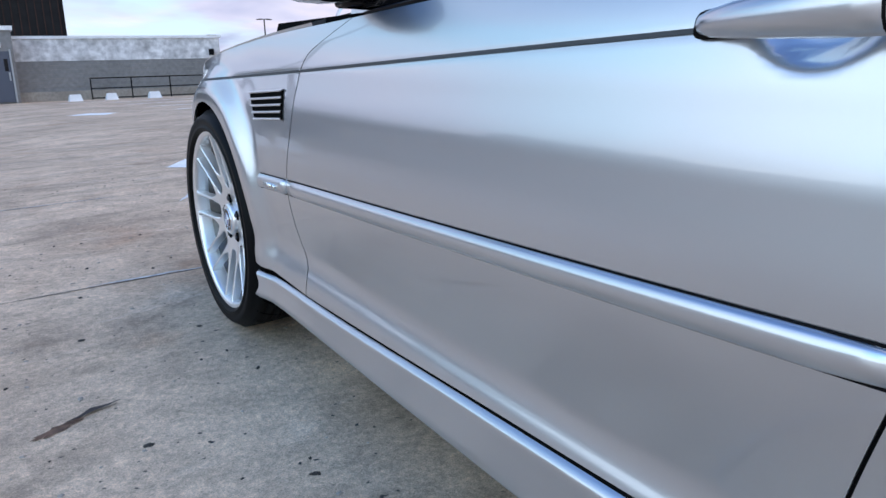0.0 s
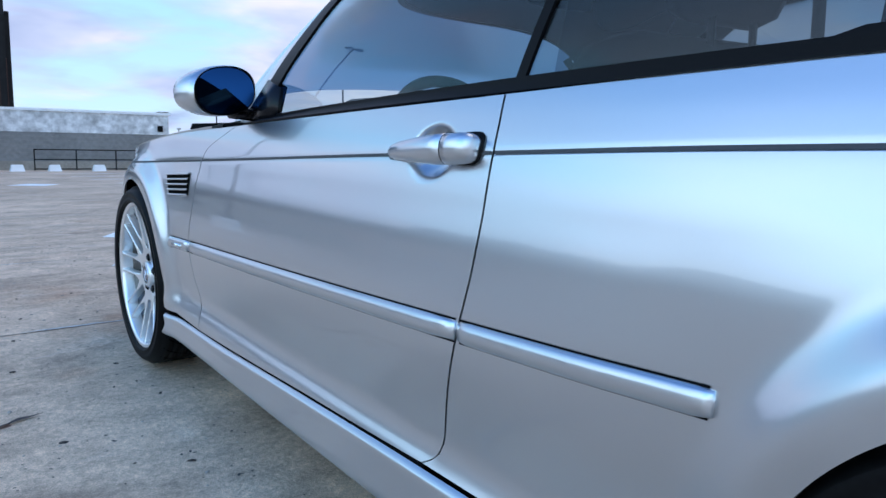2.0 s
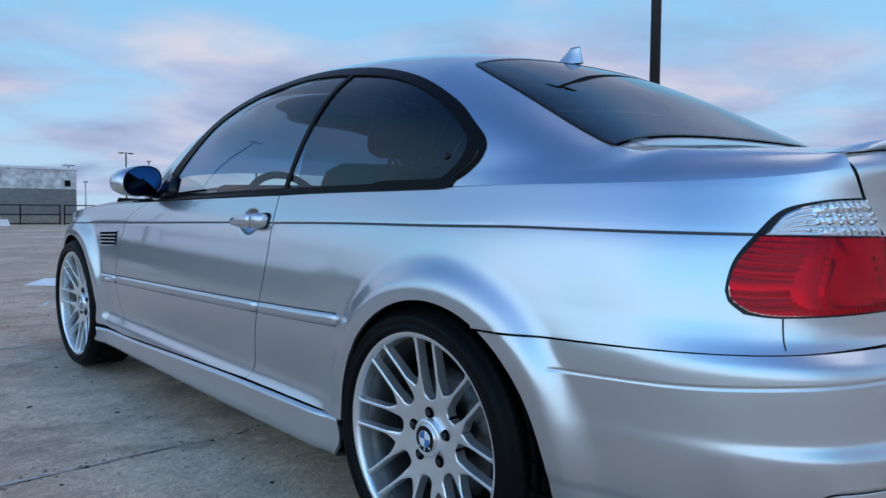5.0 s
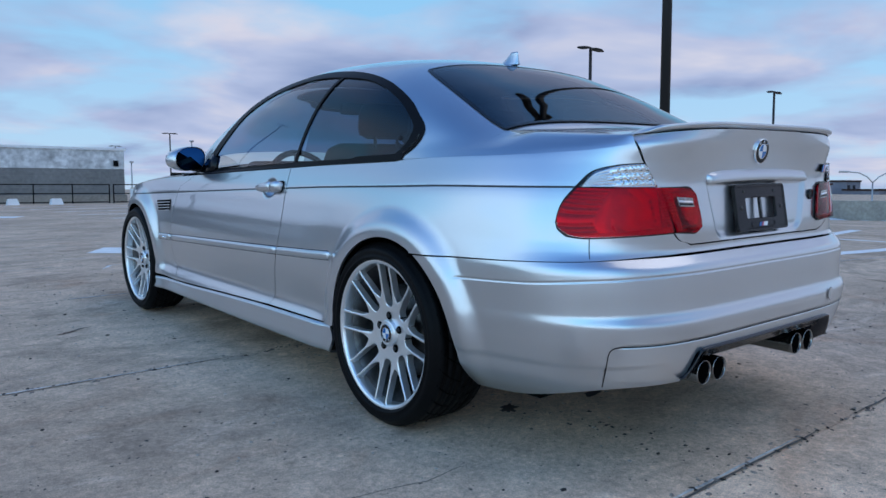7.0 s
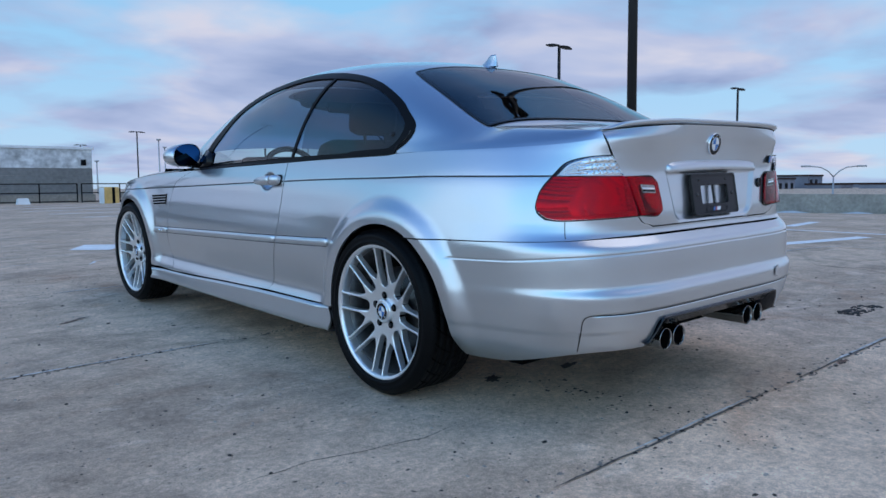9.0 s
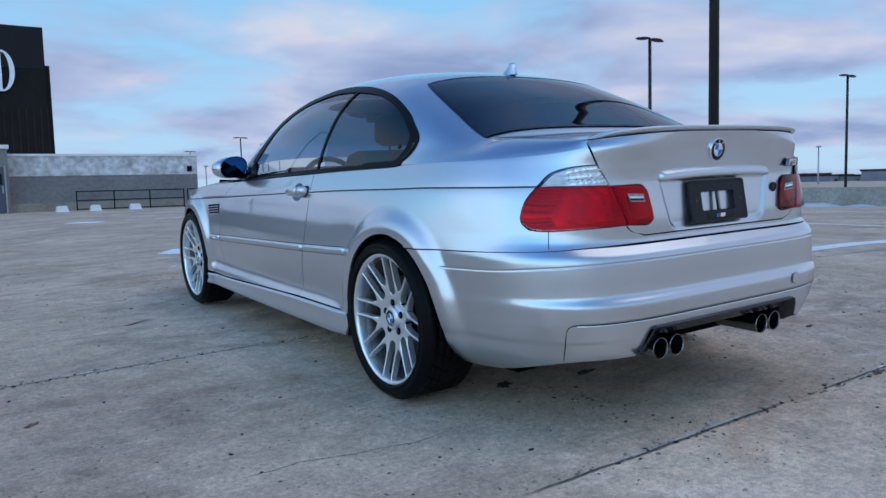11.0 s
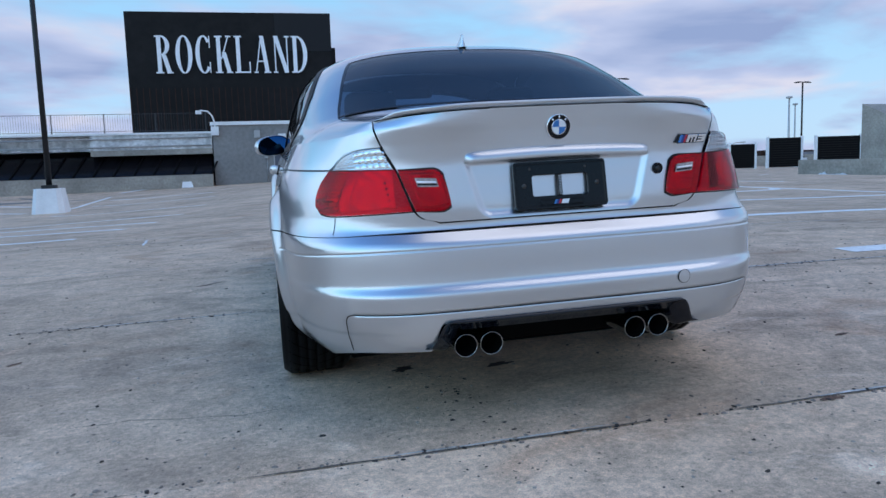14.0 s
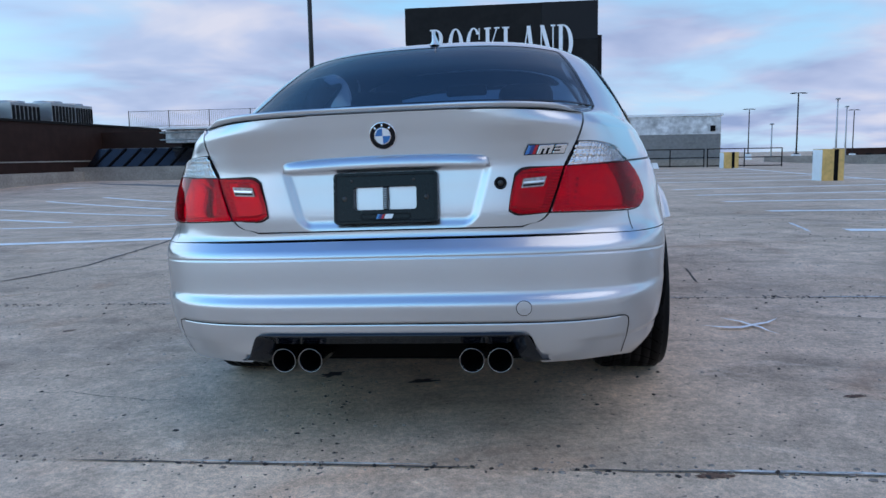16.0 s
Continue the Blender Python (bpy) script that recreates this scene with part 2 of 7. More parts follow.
    l.new(c.outputs["Object"], ragged.inputs["A"])
    l.new(rough_edge.outputs["Color"], ragged.inputs["B"])
    pits = None
    for scale, keep, size in ((6.0, 0.80, 0.060), (15.0, 0.80, 0.11), (38.0, 0.84, 0.2)):
        v = n.new("ShaderNodeTexVoronoi")
        v.inputs["Scale"].default_value = scale
        l.new(ragged.outputs["Result"], v.inputs["Vector"])
        near = ramp(v.outputs["Distance"], size * 0.55, size, 1, 0)
        sep = n.new("ShaderNodeSeparateColor")
        l.new(v.outputs["Color"], sep.inputs[0])
        some = ramp(sep.outputs[0], keep, keep + 0.01)
        k = n.new("ShaderNodeMath")
        k.operation = "MULTIPLY"
        l.new(near, k.inputs[0])
        l.new(some, k.inputs[1])
        col = blend("MIX", k.outputs[0], col, (0.05, 0.045, 0.042))
        pits = k.outputs[0] if pits is None else pits
    # hairline cracks
    w = n.new("ShaderNodeTexVoronoi")
    w.feature = "DISTANCE_TO_EDGE"
    w.inputs["Scale"].default_value = 0.33
    warp = n.new("ShaderNodeMix")
    warp.data_type = "VECTOR"
    warp.inputs["Factor"].default_value = 0.22
    t = n.new("ShaderNodeTexNoise")
    t.inputs["Scale"].default_value = 1.7
    t.inputs["Detail"].default_value = 6
    l.new(c.outputs["Object"], t.inputs["Vector"])
    l.new(c.outputs["Object"], warp.inputs["A"])
    l.new(t.outputs["Color"], warp.inputs["B"])
    l.new(warp.outputs["Result"], w.inputs["Vector"])
    crack = ramp(w.outputs["Distance"], 0.0005, 0.0020, 0.12, 0)
    col = blend("MIX", crack, col, (0.09, 0.08, 0.075))
    l.new(col, b.inputs["Base Color"])
    l.new(ramp(noise_at(1.6, 8, 0.62, (0.55, 1.5, 1), 0.4), 0.50, 0.70, 0.82, 0.52), b.inputs["Roughness"])
    p = n.new("ShaderNodeBump")
    p.inputs["Strength"].default_value, p.inputs["Distance"].default_value = 0.8, 0.006
    l.new(noise_at(60, 8, 0.7), p.inputs["Height"])
    l.new(p.outputs[0], b.inputs["Normal"])
    return m


SIDE_GLASS = tinted("side_glass", (0.54, 0.64, 0.67))
REAR_GLASS = tinted("rear_glass", (0.25, 0.32, 0.38))
CLEAR_LENS = tinted("clear_lens", (0.95, 0.96, 0.97), ior=1.35)
RED_LENS = tinted("red_lens", (0.76, 0.007, 0.095), ior=1.28)
DARK_RED = tinted("dark_red_lens", (0.70, 0.006, 0.076), ior=1.28)
GREY_LENS = material("grey_lens", (0.30, 0.27, 0.27), 0.25, 0.3, grain=0.5, size=120, coat=0.5)
REFLECTOR = material("lamp_reflector", (0.90, 0.91, 0.92), 0.07, 0.88)
MIRROR_GLASS = material("mirror_glass", (0.035, 0.13, 0.25), 0.02, 1.0)

CONCRETE = deck_material()
WALL_CONCRETE = material("wall_concrete", (0.34, 0.31, 0.27), 0.9, grain=0.2, size=9, bump=0.004, stain=0.25, stain_size=1.2)
GREY_BLOCK = material("grey_block", (0.25, 0.245, 0.24), 0.9, grain=0.15, size=6, stain=0.15, stain_size=2.5)
PALE_WALL = material("peeling_white_paint", (0.62, 0.62, 0.62), 0.85, grain=0.35, size=4, stain=0.3, stain_size=0.8)
BLACK_CLAD = material("black_cladding", (0.013, 0.0115, 0.011), 0.6, spec=0.2, grain=0.25, size=3, stain=0.2, stain_size=2.0)
BROWN_CLAD = material("brown_cladding", (0.042, 0.021, 0.016), 0.65, spec=0.2, grain=0.2, size=2, stain=0.2, stain_size=3.0)
SIGN_WHITE = material("sign_white", (0.90, 0.90, 0.90), 0.5, grain=0.04, size=4)
FENCE_GREY = material("fence_grey", (0.06, 0.06, 0.065), 0.6)
WHITE_PAINT = material("white_paint", (0.84, 0.85, 0.86), 0.65, grain=0.05, size=25, stain=0.08, stain_size=0.5)
LINE_PAINT = material("line_paint", (0.90, 0.90, 0.89), 0.75, grain=0.15, size=30, stain=0.1, stain_size=0.3)
YELLOW_PAINT = material("yellow_paint", (0.70, 0.46, 0.16), 0.7, grain=0.15, size=14, stain=0.15, stain_size=0.4)
POLE_BLACK = material("black_pole", (0.012, 0.012, 0.013), 0.45)
DOOR_GREY = material("grey_door", (0.09, 0.10, 0.13), 0.5)
METAL = material("galvanised", (0.42, 0.43, 0.44), 0.4, 0.7)
GREEN = material("sign_green", (0.02, 0.30, 0.12), 0.5)
FAR_CITY = material("far_city", (0.22, 0.22, 0.26), 0.9, grain=0.2, size=0.3)
SNOW = material("old_snow", (0.66, 0.67, 0.70), 0.8, grain=0.2, size=20, bump=0.02)


# ---- helpers for meshes ----
def part(name, bm, mat, parent=None, label="", smooth_faces=True):
    me = bpy.data.meshes.new(name)
    bm.to_mesh(me)
    bm.free()
    for m in (mat if isinstance(mat, (list, tuple)) else [mat]):
        me.materials.append(m)
    if smooth_faces:
        me.shade_smooth()
    ob = new(name, me)
    if parent is not None:
        ob.parent = parent
    if label:
        tagged(ob, label)
    return ob


def box(bm, x0, x1, y0, y1, z0, z1, mat=0, bevel=0.0):
    v = [bm.verts.new((x, y, z)) for x in (x0, x1) for y in (y0, y1) for z in (z0, z1)]
    fs = [bm.faces.new([v[i] for i in f]) for f in ((0, 1, 3, 2), (4, 6, 7, 5), (0, 4, 5, 1), (2, 3, 7, 6), (0, 2, 6, 4), (1, 5, 7, 3))]
    for f in fs:
        f.material_index = mat
    if bevel:
        es = list({e for f in fs for e in f.edges})
        bmesh.ops.bevel(bm, geom=es, offset=bevel, segments=2, affect="EDGES", profile=0.5)
    return fs


def boxed(name, dims, mat, parent=None, label="", bevel=0.0):
    bm = bmesh.new()
    box(bm, *dims, bevel=bevel)
    return part(name, bm, mat, parent, label, False)


def lathe(bm, profile, n=48, axis="x", mat=0, m=None, close=False):
    """Turns a list of (radius, along) round an axis."""
    rings = []
    for r, a in profile:
        ring = []
        for i in range(n):
            c, s = math.cos(2 * math.pi * i / n), math.sin(2 * math.pi * i / n)
            p = {"x": (a, r * c, r * s), "y": (r * s, a, r * c), "z": (r * c, r * s, a)}[axis]
            ring.append(bm.verts.new(m @ Vector(p) if m else p))
        rings.append(ring)
    for k in range(len(rings) - 1):
        for i in range(n):
            j = (i + 1) % n
            f = bm.faces.new((rings[k][i], rings[k][j], rings[k + 1][j], rings[k + 1][i]))
            f.material_index = mat
    if close:
        for ring in (rings[0][::-1], rings[-1]):
            bm.faces.new(ring).material_index = mat
    return rings


def tube(bm, pts, r, n=10, mat=0, caps=True):
    pts = [Vector(p) for p in pts]
    rings = []
    for i, p in enumerate(pts):
        d = (pts[min(i + 1, len(pts) - 1)] - pts[max(i - 1, 0)]).normalized()
        a = d.orthogonal().normalized() if not rings else (prev - d * prev.dot(d)).normalized()
        prev = a
        b = d.cross(a)
        rr = r[i] if isinstance(r, (list, tuple)) else r
        rings.append([bm.verts.new(p + rr * (a * math.cos(2 * math.pi * k / n) + b * math.sin(2 * math.pi * k / n))) for k in range(n)])
    for k in range(len(rings) - 1):
        for i in range(n):
            j = (i + 1) % n
            bm.faces.new((rings[k][i], rings[k][j], rings[k + 1][j], rings[k + 1][i])).material_index = mat
    if caps:
        bm.faces.new(rings[0][::-1]).material_index = mat
        bm.faces.new(rings[-1]).material_index = mat


def thing(name, label, category, at=(0, 0, 0), turn=0, group="", kind=""):
    e = new(name)
    e.matrix_world = pose(*at, 0, 0, turn)
    return tagged(e, label, category, group, kind)


# ---- the deck: a gently crowned concrete sheet with slab joints ----
def ramp01(v, a, b):
    u = min(1.0, max(0.0, (v - a) / (b - a)))
    return u * u * (3 - 2 * u)


def ground_z(x, y):
    """Height of the deck: crowned near the car, falling away to the sides and to the far left."""
    rx = x * math.exp(-(x / 4.5) ** 2) * math.exp(-(max(0.0, y) / 14) ** 2) if x > 0 else 10 * math.tanh(x / 10)
    drop = 0.022 * 40 * math.tanh(max(0.0, x - 6) / 40) * (1 - ramp01(y, 3, 13) * (1 - ramp01(x, 13, 24)))
    far = 0.26 * min(1.0, max(0.0, (y - 6) / 14)) * min(1.0, max(0.0, -x / 6)) * (1.0 if y < 26 else max(0.0, 1 - (y - 26) / 10))
    return 0.0225 * rx - drop + 0.0245 * y * math.exp(-(y / 7) ** 2) - far


JOINTS = [-0.98 + 2.23 * k for k in range(-4, 9)]


def deck_sheet():
    xs = sorted({round(v, 3) for v in [s * 0.5 * i for i in range(25) for s in (-1, 1)] + [s * v for v in (14, 17, 20, 25, 30, 40, 60, 90, 140, 250, 600) for s in (-1, 1)]})
    ys = [s * v for v in (28, 32, 40, 60, 90, 140, 250, 600) for s in (-1, 1)] + [-10 - 2 * i for i in range(9)] + [20 + 2 * i for i in range(4)]
    k = -9.5
    while k < 19.5:
        if min(abs(k - j) for j in JOINTS) > 0.12:
            ys.append(k)
        k += 0.3
    for j in JOINTS:
        ys += [j - 0.022, j - 0.014, j - 0.009, j - 0.004, j + 0.004, j + 0.009, j + 0.014, j + 0.022]
    ys = sorted({round(v, 4) for v in ys})
    cut = {round(j + d, 4) for j in JOINTS for d in (-0.004, 0.004)}
    verts = [(x, y, ground_z(x, y) - (0.003 if y in cut else 0)) for y in ys for x in xs]
    n = len(xs)
    faces = [(r * n + c, r * n + c + 1, (r + 1) * n + c + 1, (r + 1) * n + c) for r in range(len(ys) - 1) for c in range(n - 1)]
    me = bpy.data.meshes.new("ground")
    me.from_pydata(verts, [], faces)
    me.materials.append(CONCRETE)
    me.shade_smooth()
    return tagged(new("ground", me), "weathered stained grey concrete parking deck with slab joints", "ground", kind="structure")


deck_sheet()


# ---- painted lines on the deck ----
def stripe(pts, width, name="parking_line", label="worn white painted parking line on the concrete", group="parking lines"):
    bm = bmesh.new()
    (x0, y0), (x1, y1) = pts
    length = math.hypot(x1 - x0, y1 - y0)
    nx, ny = -(y1 - y0) / length * width / 2, (x1 - x0) / length * width / 2
    n = max(2, int(length / 0.4))
    rows = []
    for i in range(n + 1):
        s = i / n
        x, y = x0 + (x1 - x0) * s, y0 + (y1 - y0) * s
        rows.append([bm.verts.new((x + k * nx, y + k * ny, ground_z(x + k * nx, y + k * ny) + 0.004)) for k in (-1, 1)])
    for a, b in zip(rows, rows[1:]):
        bm.faces.new((a[0], b[0], b[1], a[1]))
    bmesh.ops.recalc_face_normals(bm, faces=bm.faces)
    if bm.faces[0].normal.z < 0:
        bmesh.ops.reverse_faces(bm, faces=bm.faces)
    return tagged(part(name, bm, LINE_PAINT, None, "", False), label, "parking line", group)


# ---- buildings at the end of the deck ----
def wall(name, x0, x1, y0, y1, z0, z1, mat, label, category="wall"):
    return tagged(boxed(name, (x0, x1, y0, y1, z0, z1), mat), label, category, kind="structure")


def low_building():
    """The long low block with a peeling white band over grey masonry, right of the stair box."""
    b = thing("low_building", "low grey masonry building with a peeling white painted band", "building", (0, 0, 0))
    boxed("wall", (0.5, 9.6, 39.2, 52, -0.3, 1.75), GREY_BLOCK, b, "grey masonry wall")
    boxed("white_band", (0.5, 9.6, 39.17, 52, 1.753, 2.72), PALE_WALL, b, "peeling white painted band")
    boxed("coping", (0.45, 9.7, 39.1, 52, 2.722, 2.84), WHITE_PAINT, b)
    boxed("base", (0.5, 9.65, 39.0, 39.198, -0.3, 0.42), WALL_CONCRETE, b)
    boxed("wall_vent", (9.05, 9.3, 39.12, 39.168, 1.9, 2.2), BLACK, b)
    for i in range(1, 7):
        boxed("course", (0.5, 9.6, 39.185, 39.199, 0.42 + 0.19 * i, 0.427 + 0.19 * i), WALL_CONCRETE, b)
    return b


low_building()


def railing(x0, x1, y, z):
    r = thing("railing", "dark metal guard railing in front of the wall", "railing", (0, 0, 0), group="railings")
    n = int((x1 - x0) / 1.9) + 1
    for i in range(n + 1):
        x = x0 + (x1 - x0) * i / n
        boxed("post", (x - 0.025, x + 0.025, y - 0.025, y + 0.025, z, z + 1.02), BLACK, r)
    for h in (0.12, 0.55, 1.0):
        bm = bmesh.new()
        tube(bm, [(x0, y, z + h), (x1, y, z + h)], 0.025, 8)
        part("rail", bm, BLACK, r)
    return r


railing(3.4, 8.6, 38.4, -0.05)
railing(8.7, 12.4, 38.0, -0.05)


def stair_box():
    s = thing("stair_house", "grey block stair house with a steel door", "building", (0, 0, 0))
    boxed("wall", (-3.65, 0.52, 38.0, 46, -0.3, 3.02), GREY_BLOCK, s)
    boxed("coping", (-3.75, 0.6, 37.9, 46, 3.022, 3.2), WHITE_PAINT, s)
    d = boxed("door", (-0.55, 0.34, 37.93, 37.998, 0.06, 2.16), DOOR_GREY, s, "dark grey steel door")
    boxed("door_window", (0.10, 0.24, 37.915, 37.928, 1.35, 1.85), GLOSS_BLACK, d)
    boxed("door_handle", (0.22, 0.28, 37.88, 37.928, 0.95, 1.3), METAL, d)
    for x in (-0.62, 0.344):
        boxed("door_frame", (x, x + 0.066, 37.9, 37.998, 0.0, 2.24), METAL, s)
    boxed("door_light", (-0.32, 0.08, 37.85, 37.998, 2.32, 2.52), WHITE_PAINT, s)
    boxed("electric_box", (-1.55, -1.25, 37.85, 37.998, 2.35, 2.72), METAL, s)
    boxed("switch_box", (-1.08, -0.9, 37.88, 37.998, 1.25, 1.45), METAL, s)
    bm = bmesh.new()
    tube(bm, [(-0.95, 37.96, 1.25), (-0.95, 37.96, 0.05)], 0.02, 8)
    part("conduit", bm, METAL, s)
    l = thing("wall_lamp", "white gooseneck wall lamp on the stair house corner", "lamp", (0, 0, 0))
    boxed("bracket", (-3.70, -3.32, 37.7, 37.89, 2.5, 2.95), WHITE_PAINT, l)
    bm = bmesh.new()
    tube(bm, [(-3.5, 37.8, 2.9), (-3.5, 37.75, 3.15), (-3.6, 37.7, 3.5), (-3.8, 37.6, 3.72), (-4.15, 37.5, 3.76)], 0.04, 8)
    part("arm", bm, WHITE_PAINT, l)
    boxed("head", (-4.38, -4.1, 37.4, 37.6, 3.58, 3.76), WHITE_PAINT, l)
    return s


stair_box()


def sign_building():
    s = thing("sign_building", "tall black clad building block with white sign letters", "building", (0, 0, 0))
    boxed("wall", (-9.55, 3.8, 50.5, 60, -0.3, 11.15), BLACK_CLAD, s)
    boxed("side_flashing", (3.802, 4.1, 50.9, 59, 3.0, 8.9), BLACK_CLAD, s)
    for i in range(34):
        x = -9.5 + 13.3 * i / 33
        boxed("cladding_rib", (x - 0.03, x + 0.03, 50.455, 50.499, -0.3, 6.2), BROWN_CLAD, s)
    boxed("dark_panel", (0.0, 3.8, 50.46, 50.498, 8.6, 11.15), GLOSS_BLACK, s)
    return s


sign_building()


def prism(bm, pts, y0, y1):
    """A flat polygon in x and z, thickened along y."""
    f = [bm.verts.new((x, y0, z)) for x, z in pts]
    k = [bm.verts.new((x, y1, z)) for x, z in pts]
    n = len(pts)
    bm.faces.new(f)
    bm.faces.new(k[::-1])
    for i in range(n):
        j = (i + 1) % n
        bm.faces.new((f[j], f[i], k[i], k[j]))


def sign_letters():
    """Raised white condensed serif letters, each a thing of its own, fixed on the cladding."""
    def bar(x0, x1, z0, z1):
        return [[(x0, z0), (x1, z0), (x1, z1), (x0, z1)]]

    def slope(xa, za, xb, zb, w):
        return [[(xa, za), (xa + w, za), (xb + w, zb), (xb, zb)]]

    def stem(x, w=0.24):
        return bar(x, x + w, 0, 1) + bar(x - 0.11, x + w + 0.11, 0, 0.035) + bar(x - 0.11, x + w + 0.11, 0.965, 1)

    def bow(cx, cz, rx, rz, thick, thin, a0, a1):
        out, n = [], 26
        for i in range(n):
            p = [radians(a0 + (a1 - a0) * (i + k) / n) for k in (0, 1)]
            out.append([(cx + rx * math.cos(p[0]), cz + rz * math.sin(p[0])), (cx + rx * math.cos(p[1]), cz + rz * math.sin(p[1])),
                        (cx + (rx - thick) * math.cos(p[1]), cz + (rz - thin) * math.sin(p[1])), (cx + (rx - thick) * math.cos(p[0]), cz + (rz - thin) * math.sin(p[0]))])
        return out
    shapes = {
        "R": stem(0.1) + bow(0.34, 0.74, 0.50, 0.26, 0.24, 0.035, -90, 90) + slope(0.66, 0.0, 0.36, 0.49, 0.26) + bar(0.62, 1.0, 0, 0.035),
        "O": bow(0.5, 0.5, 0.5, 0.51, 0.25, 0.035, 0, 360),
        "C": bow(0.5, 0.5, 0.5, 0.51, 0.25, 0.035, 42, 318) + bar(0.83, 0.89, 0.68, 0.99) + bar(0.83, 0.89, 0.01, 0.30),
        "K": stem(0.1) + slope(0.34, 0.38, 0.80, 1.0, 0.07) + slope(0.70, 0.0, 0.40, 0.56, 0.26) + bar(0.66, 1.04, 0, 0.035) + bar(0.66, 1.0, 0.965, 1),
        "L": stem(0.1) + bar(0.34, 0.95, 0, 0.04) + bar(0.88, 0.95, 0.04, 0.30),
        "A": slope(0.06, 0.0, 0.44, 1.0, 0.07) + slope(0.68, 0.0, 0.38, 1.0, 0.25) + bar(0.2, 0.74, 0.30, 0.335) + bar(-0.03, 0.24, 0, 0.035) + bar(0.6, 1.02, 0, 0.035),
        "N": bar(0.1, 0.17, 0, 1) + slope(0.70, 0.0, 0.06, 1.0, 0.26) + bar(0.86, 0.93, 0, 1) + bar(0, 0.28, 0, 0.035) + bar(0.74, 1.04, 0.965, 1),
        "D": stem(0.08) + bow(0.32, 0.5, 0.66, 0.5, 0.26, 0.035, -90, 90),
    }
    word, x0, x1, z0, h = "ROCKLAND", -7.75, 2.35, 7.15, 2.45
    step = (x1 - x0) / len(word)
    for i, ch in enumerate(word):
        bm = bmesh.new()
        for k, pts in enumerate(shapes[ch]):
            prism(bm, [(x * step * 0.84, z * h) for x, z in pts], -0.16 - 0.002 * (k % 7), 0.0)
        bmesh.ops.recalc_face_normals(bm, faces=bm.faces)
        ob = part("sign_letter", bm, SIGN_WHITE, None, "", False)
        ob.matrix_world = pose(x0 + step * i, 50.499 if i < 6 else 50.46, z0)
        tagged(ob, f"raised white serif sign letter {ch} on black cladding", "sign letter", "sign letters")


sign_letters()


def canopy_wing():
    """White fascia over sloping dark glazing, left of the stair house."""
    c = thing("glazed_wing", "low wing with white fascia over sloping dark glazing", "building", (0, 0, 0))
    boxed("fascia", (-9.6, -3.7, 38.0, 45, 1.86, 2.62), PALE_WALL, c, "peeling white fascia")
    boxed("fascia_left", (-21.7, -9.6, 38.6, 45, 1.86, 2.60), PALE_WALL, c)
    boxed("fascia_dark", (-27.0, -21.702, 40.6, 45, 1.60, 2.62), BROWN_CLAD, c, "dark brown fascia")
    boxed("fascia_band", (-27.0, -21.702, 40.5, 40.598, 1.50, 1.62), METAL, c)
    boxed("soffit", (-9.6, -3.7, 37.95, 45, 1.58, 1.858), WALL_CONCRETE, c)
    boxed("soffit_left", (-27.0, -9.6, 40.7, 45, 1.45, 1.858), BLACK, c)
    boxed("fascia_cap", (-21.7, -3.7, 37.9, 45, 2.622, 2.72), WHITE_PAINT, c)
    for z in (2.02, 2.42):
        bm = bmesh.new()
        tube(bm, [(-21.7, 37.94, z), (-3.75, 37.94, z)], 0.035, 8)
        part("pipe", bm, METAL, c)
    boxed("kerb_wall", (-27, -3.7, 37.0, 37.4, -0.4, 0.52), WALL_CONCRETE, c)
    boxed("back_wall", (-26, -3.7, 44.8, 45, -0.3, 1.86), BLACK, c)
    bm = bmesh.new()
    v = [bm.verts.new(p) for p in ((-26, 37.35, 0.53), (-3.75, 37.35, 0.53), (-3.75, 38.6, 1.57), (-26, 38.6, 1.57))]
    bm.faces.new(v)
    part("glazing", bm, GLOSS_BLACK, c, "sloping dark glass", False)
    for i in range(24):
        x = -25.4 + 0.95 * i
        bm = bmesh.new()
        tube(bm, [(x - 0.22, 37.3, 0.53), (x + 0.22, 38.55, 1.6)], 0.05, 6)
        part("glazing_bar", bm, BLACK, c)
    return c


canopy_wing()


def brown_hall():
    b = thing("brown_hall", "dark brown clad hall with a flat roof", "building", (0, 0, 0))
    boxed("wall", (-45, -27, 5, 48, 0.1, 3.0), BROWN_CLAD, b)
    boxed("roof_edge", (-45, -26.9, 4.9, 48.1, 3.002, 3.12), BLACK_CLAD, b)
    boxed("plinth", (-27, -26.6, 5, 41, -0.4, 0.85), BROWN_CLAD, b)
    boxed("plinth_cap", (-27, -26.55, 5, 41, 0.852, 0.92), WALL_CONCRETE, b)
    boxed("kerb", (-26.6, -26.0, 5, 41, -0.5, 0.30), WALL_CONCRETE, b)
    return b


brown_hall()


def roof_unit(x, y, w, d, h, z=3.12):
    u = thing("roof_unit", "grey metal rooftop air handling unit", "air unit", (x, y, z), group="roof units")
    boxed("case", (-w / 2, w / 2, -d / 2, d / 2, 0.0, h), METAL, u, bevel=0.03)
    for i in range(7):
        yy = -d / 2 + d * (i + 0.5) / 7
        boxed("louvre", (w / 2 + 0.004, w / 2 + 0.03, yy - 0.05 * d, yy + 0.04 * d, 0.12 * h, 0.85 * h), BLACK, u)
    bm = bmesh.new()
    lathe(bm, [(0.4 * w, h), (0.4 * w, h + 0.12), (0.36 * w, h + 0.12), (0.36 * w, h)], 20, "z")
    part("fan_ring", bm, METAL, u)
    return u


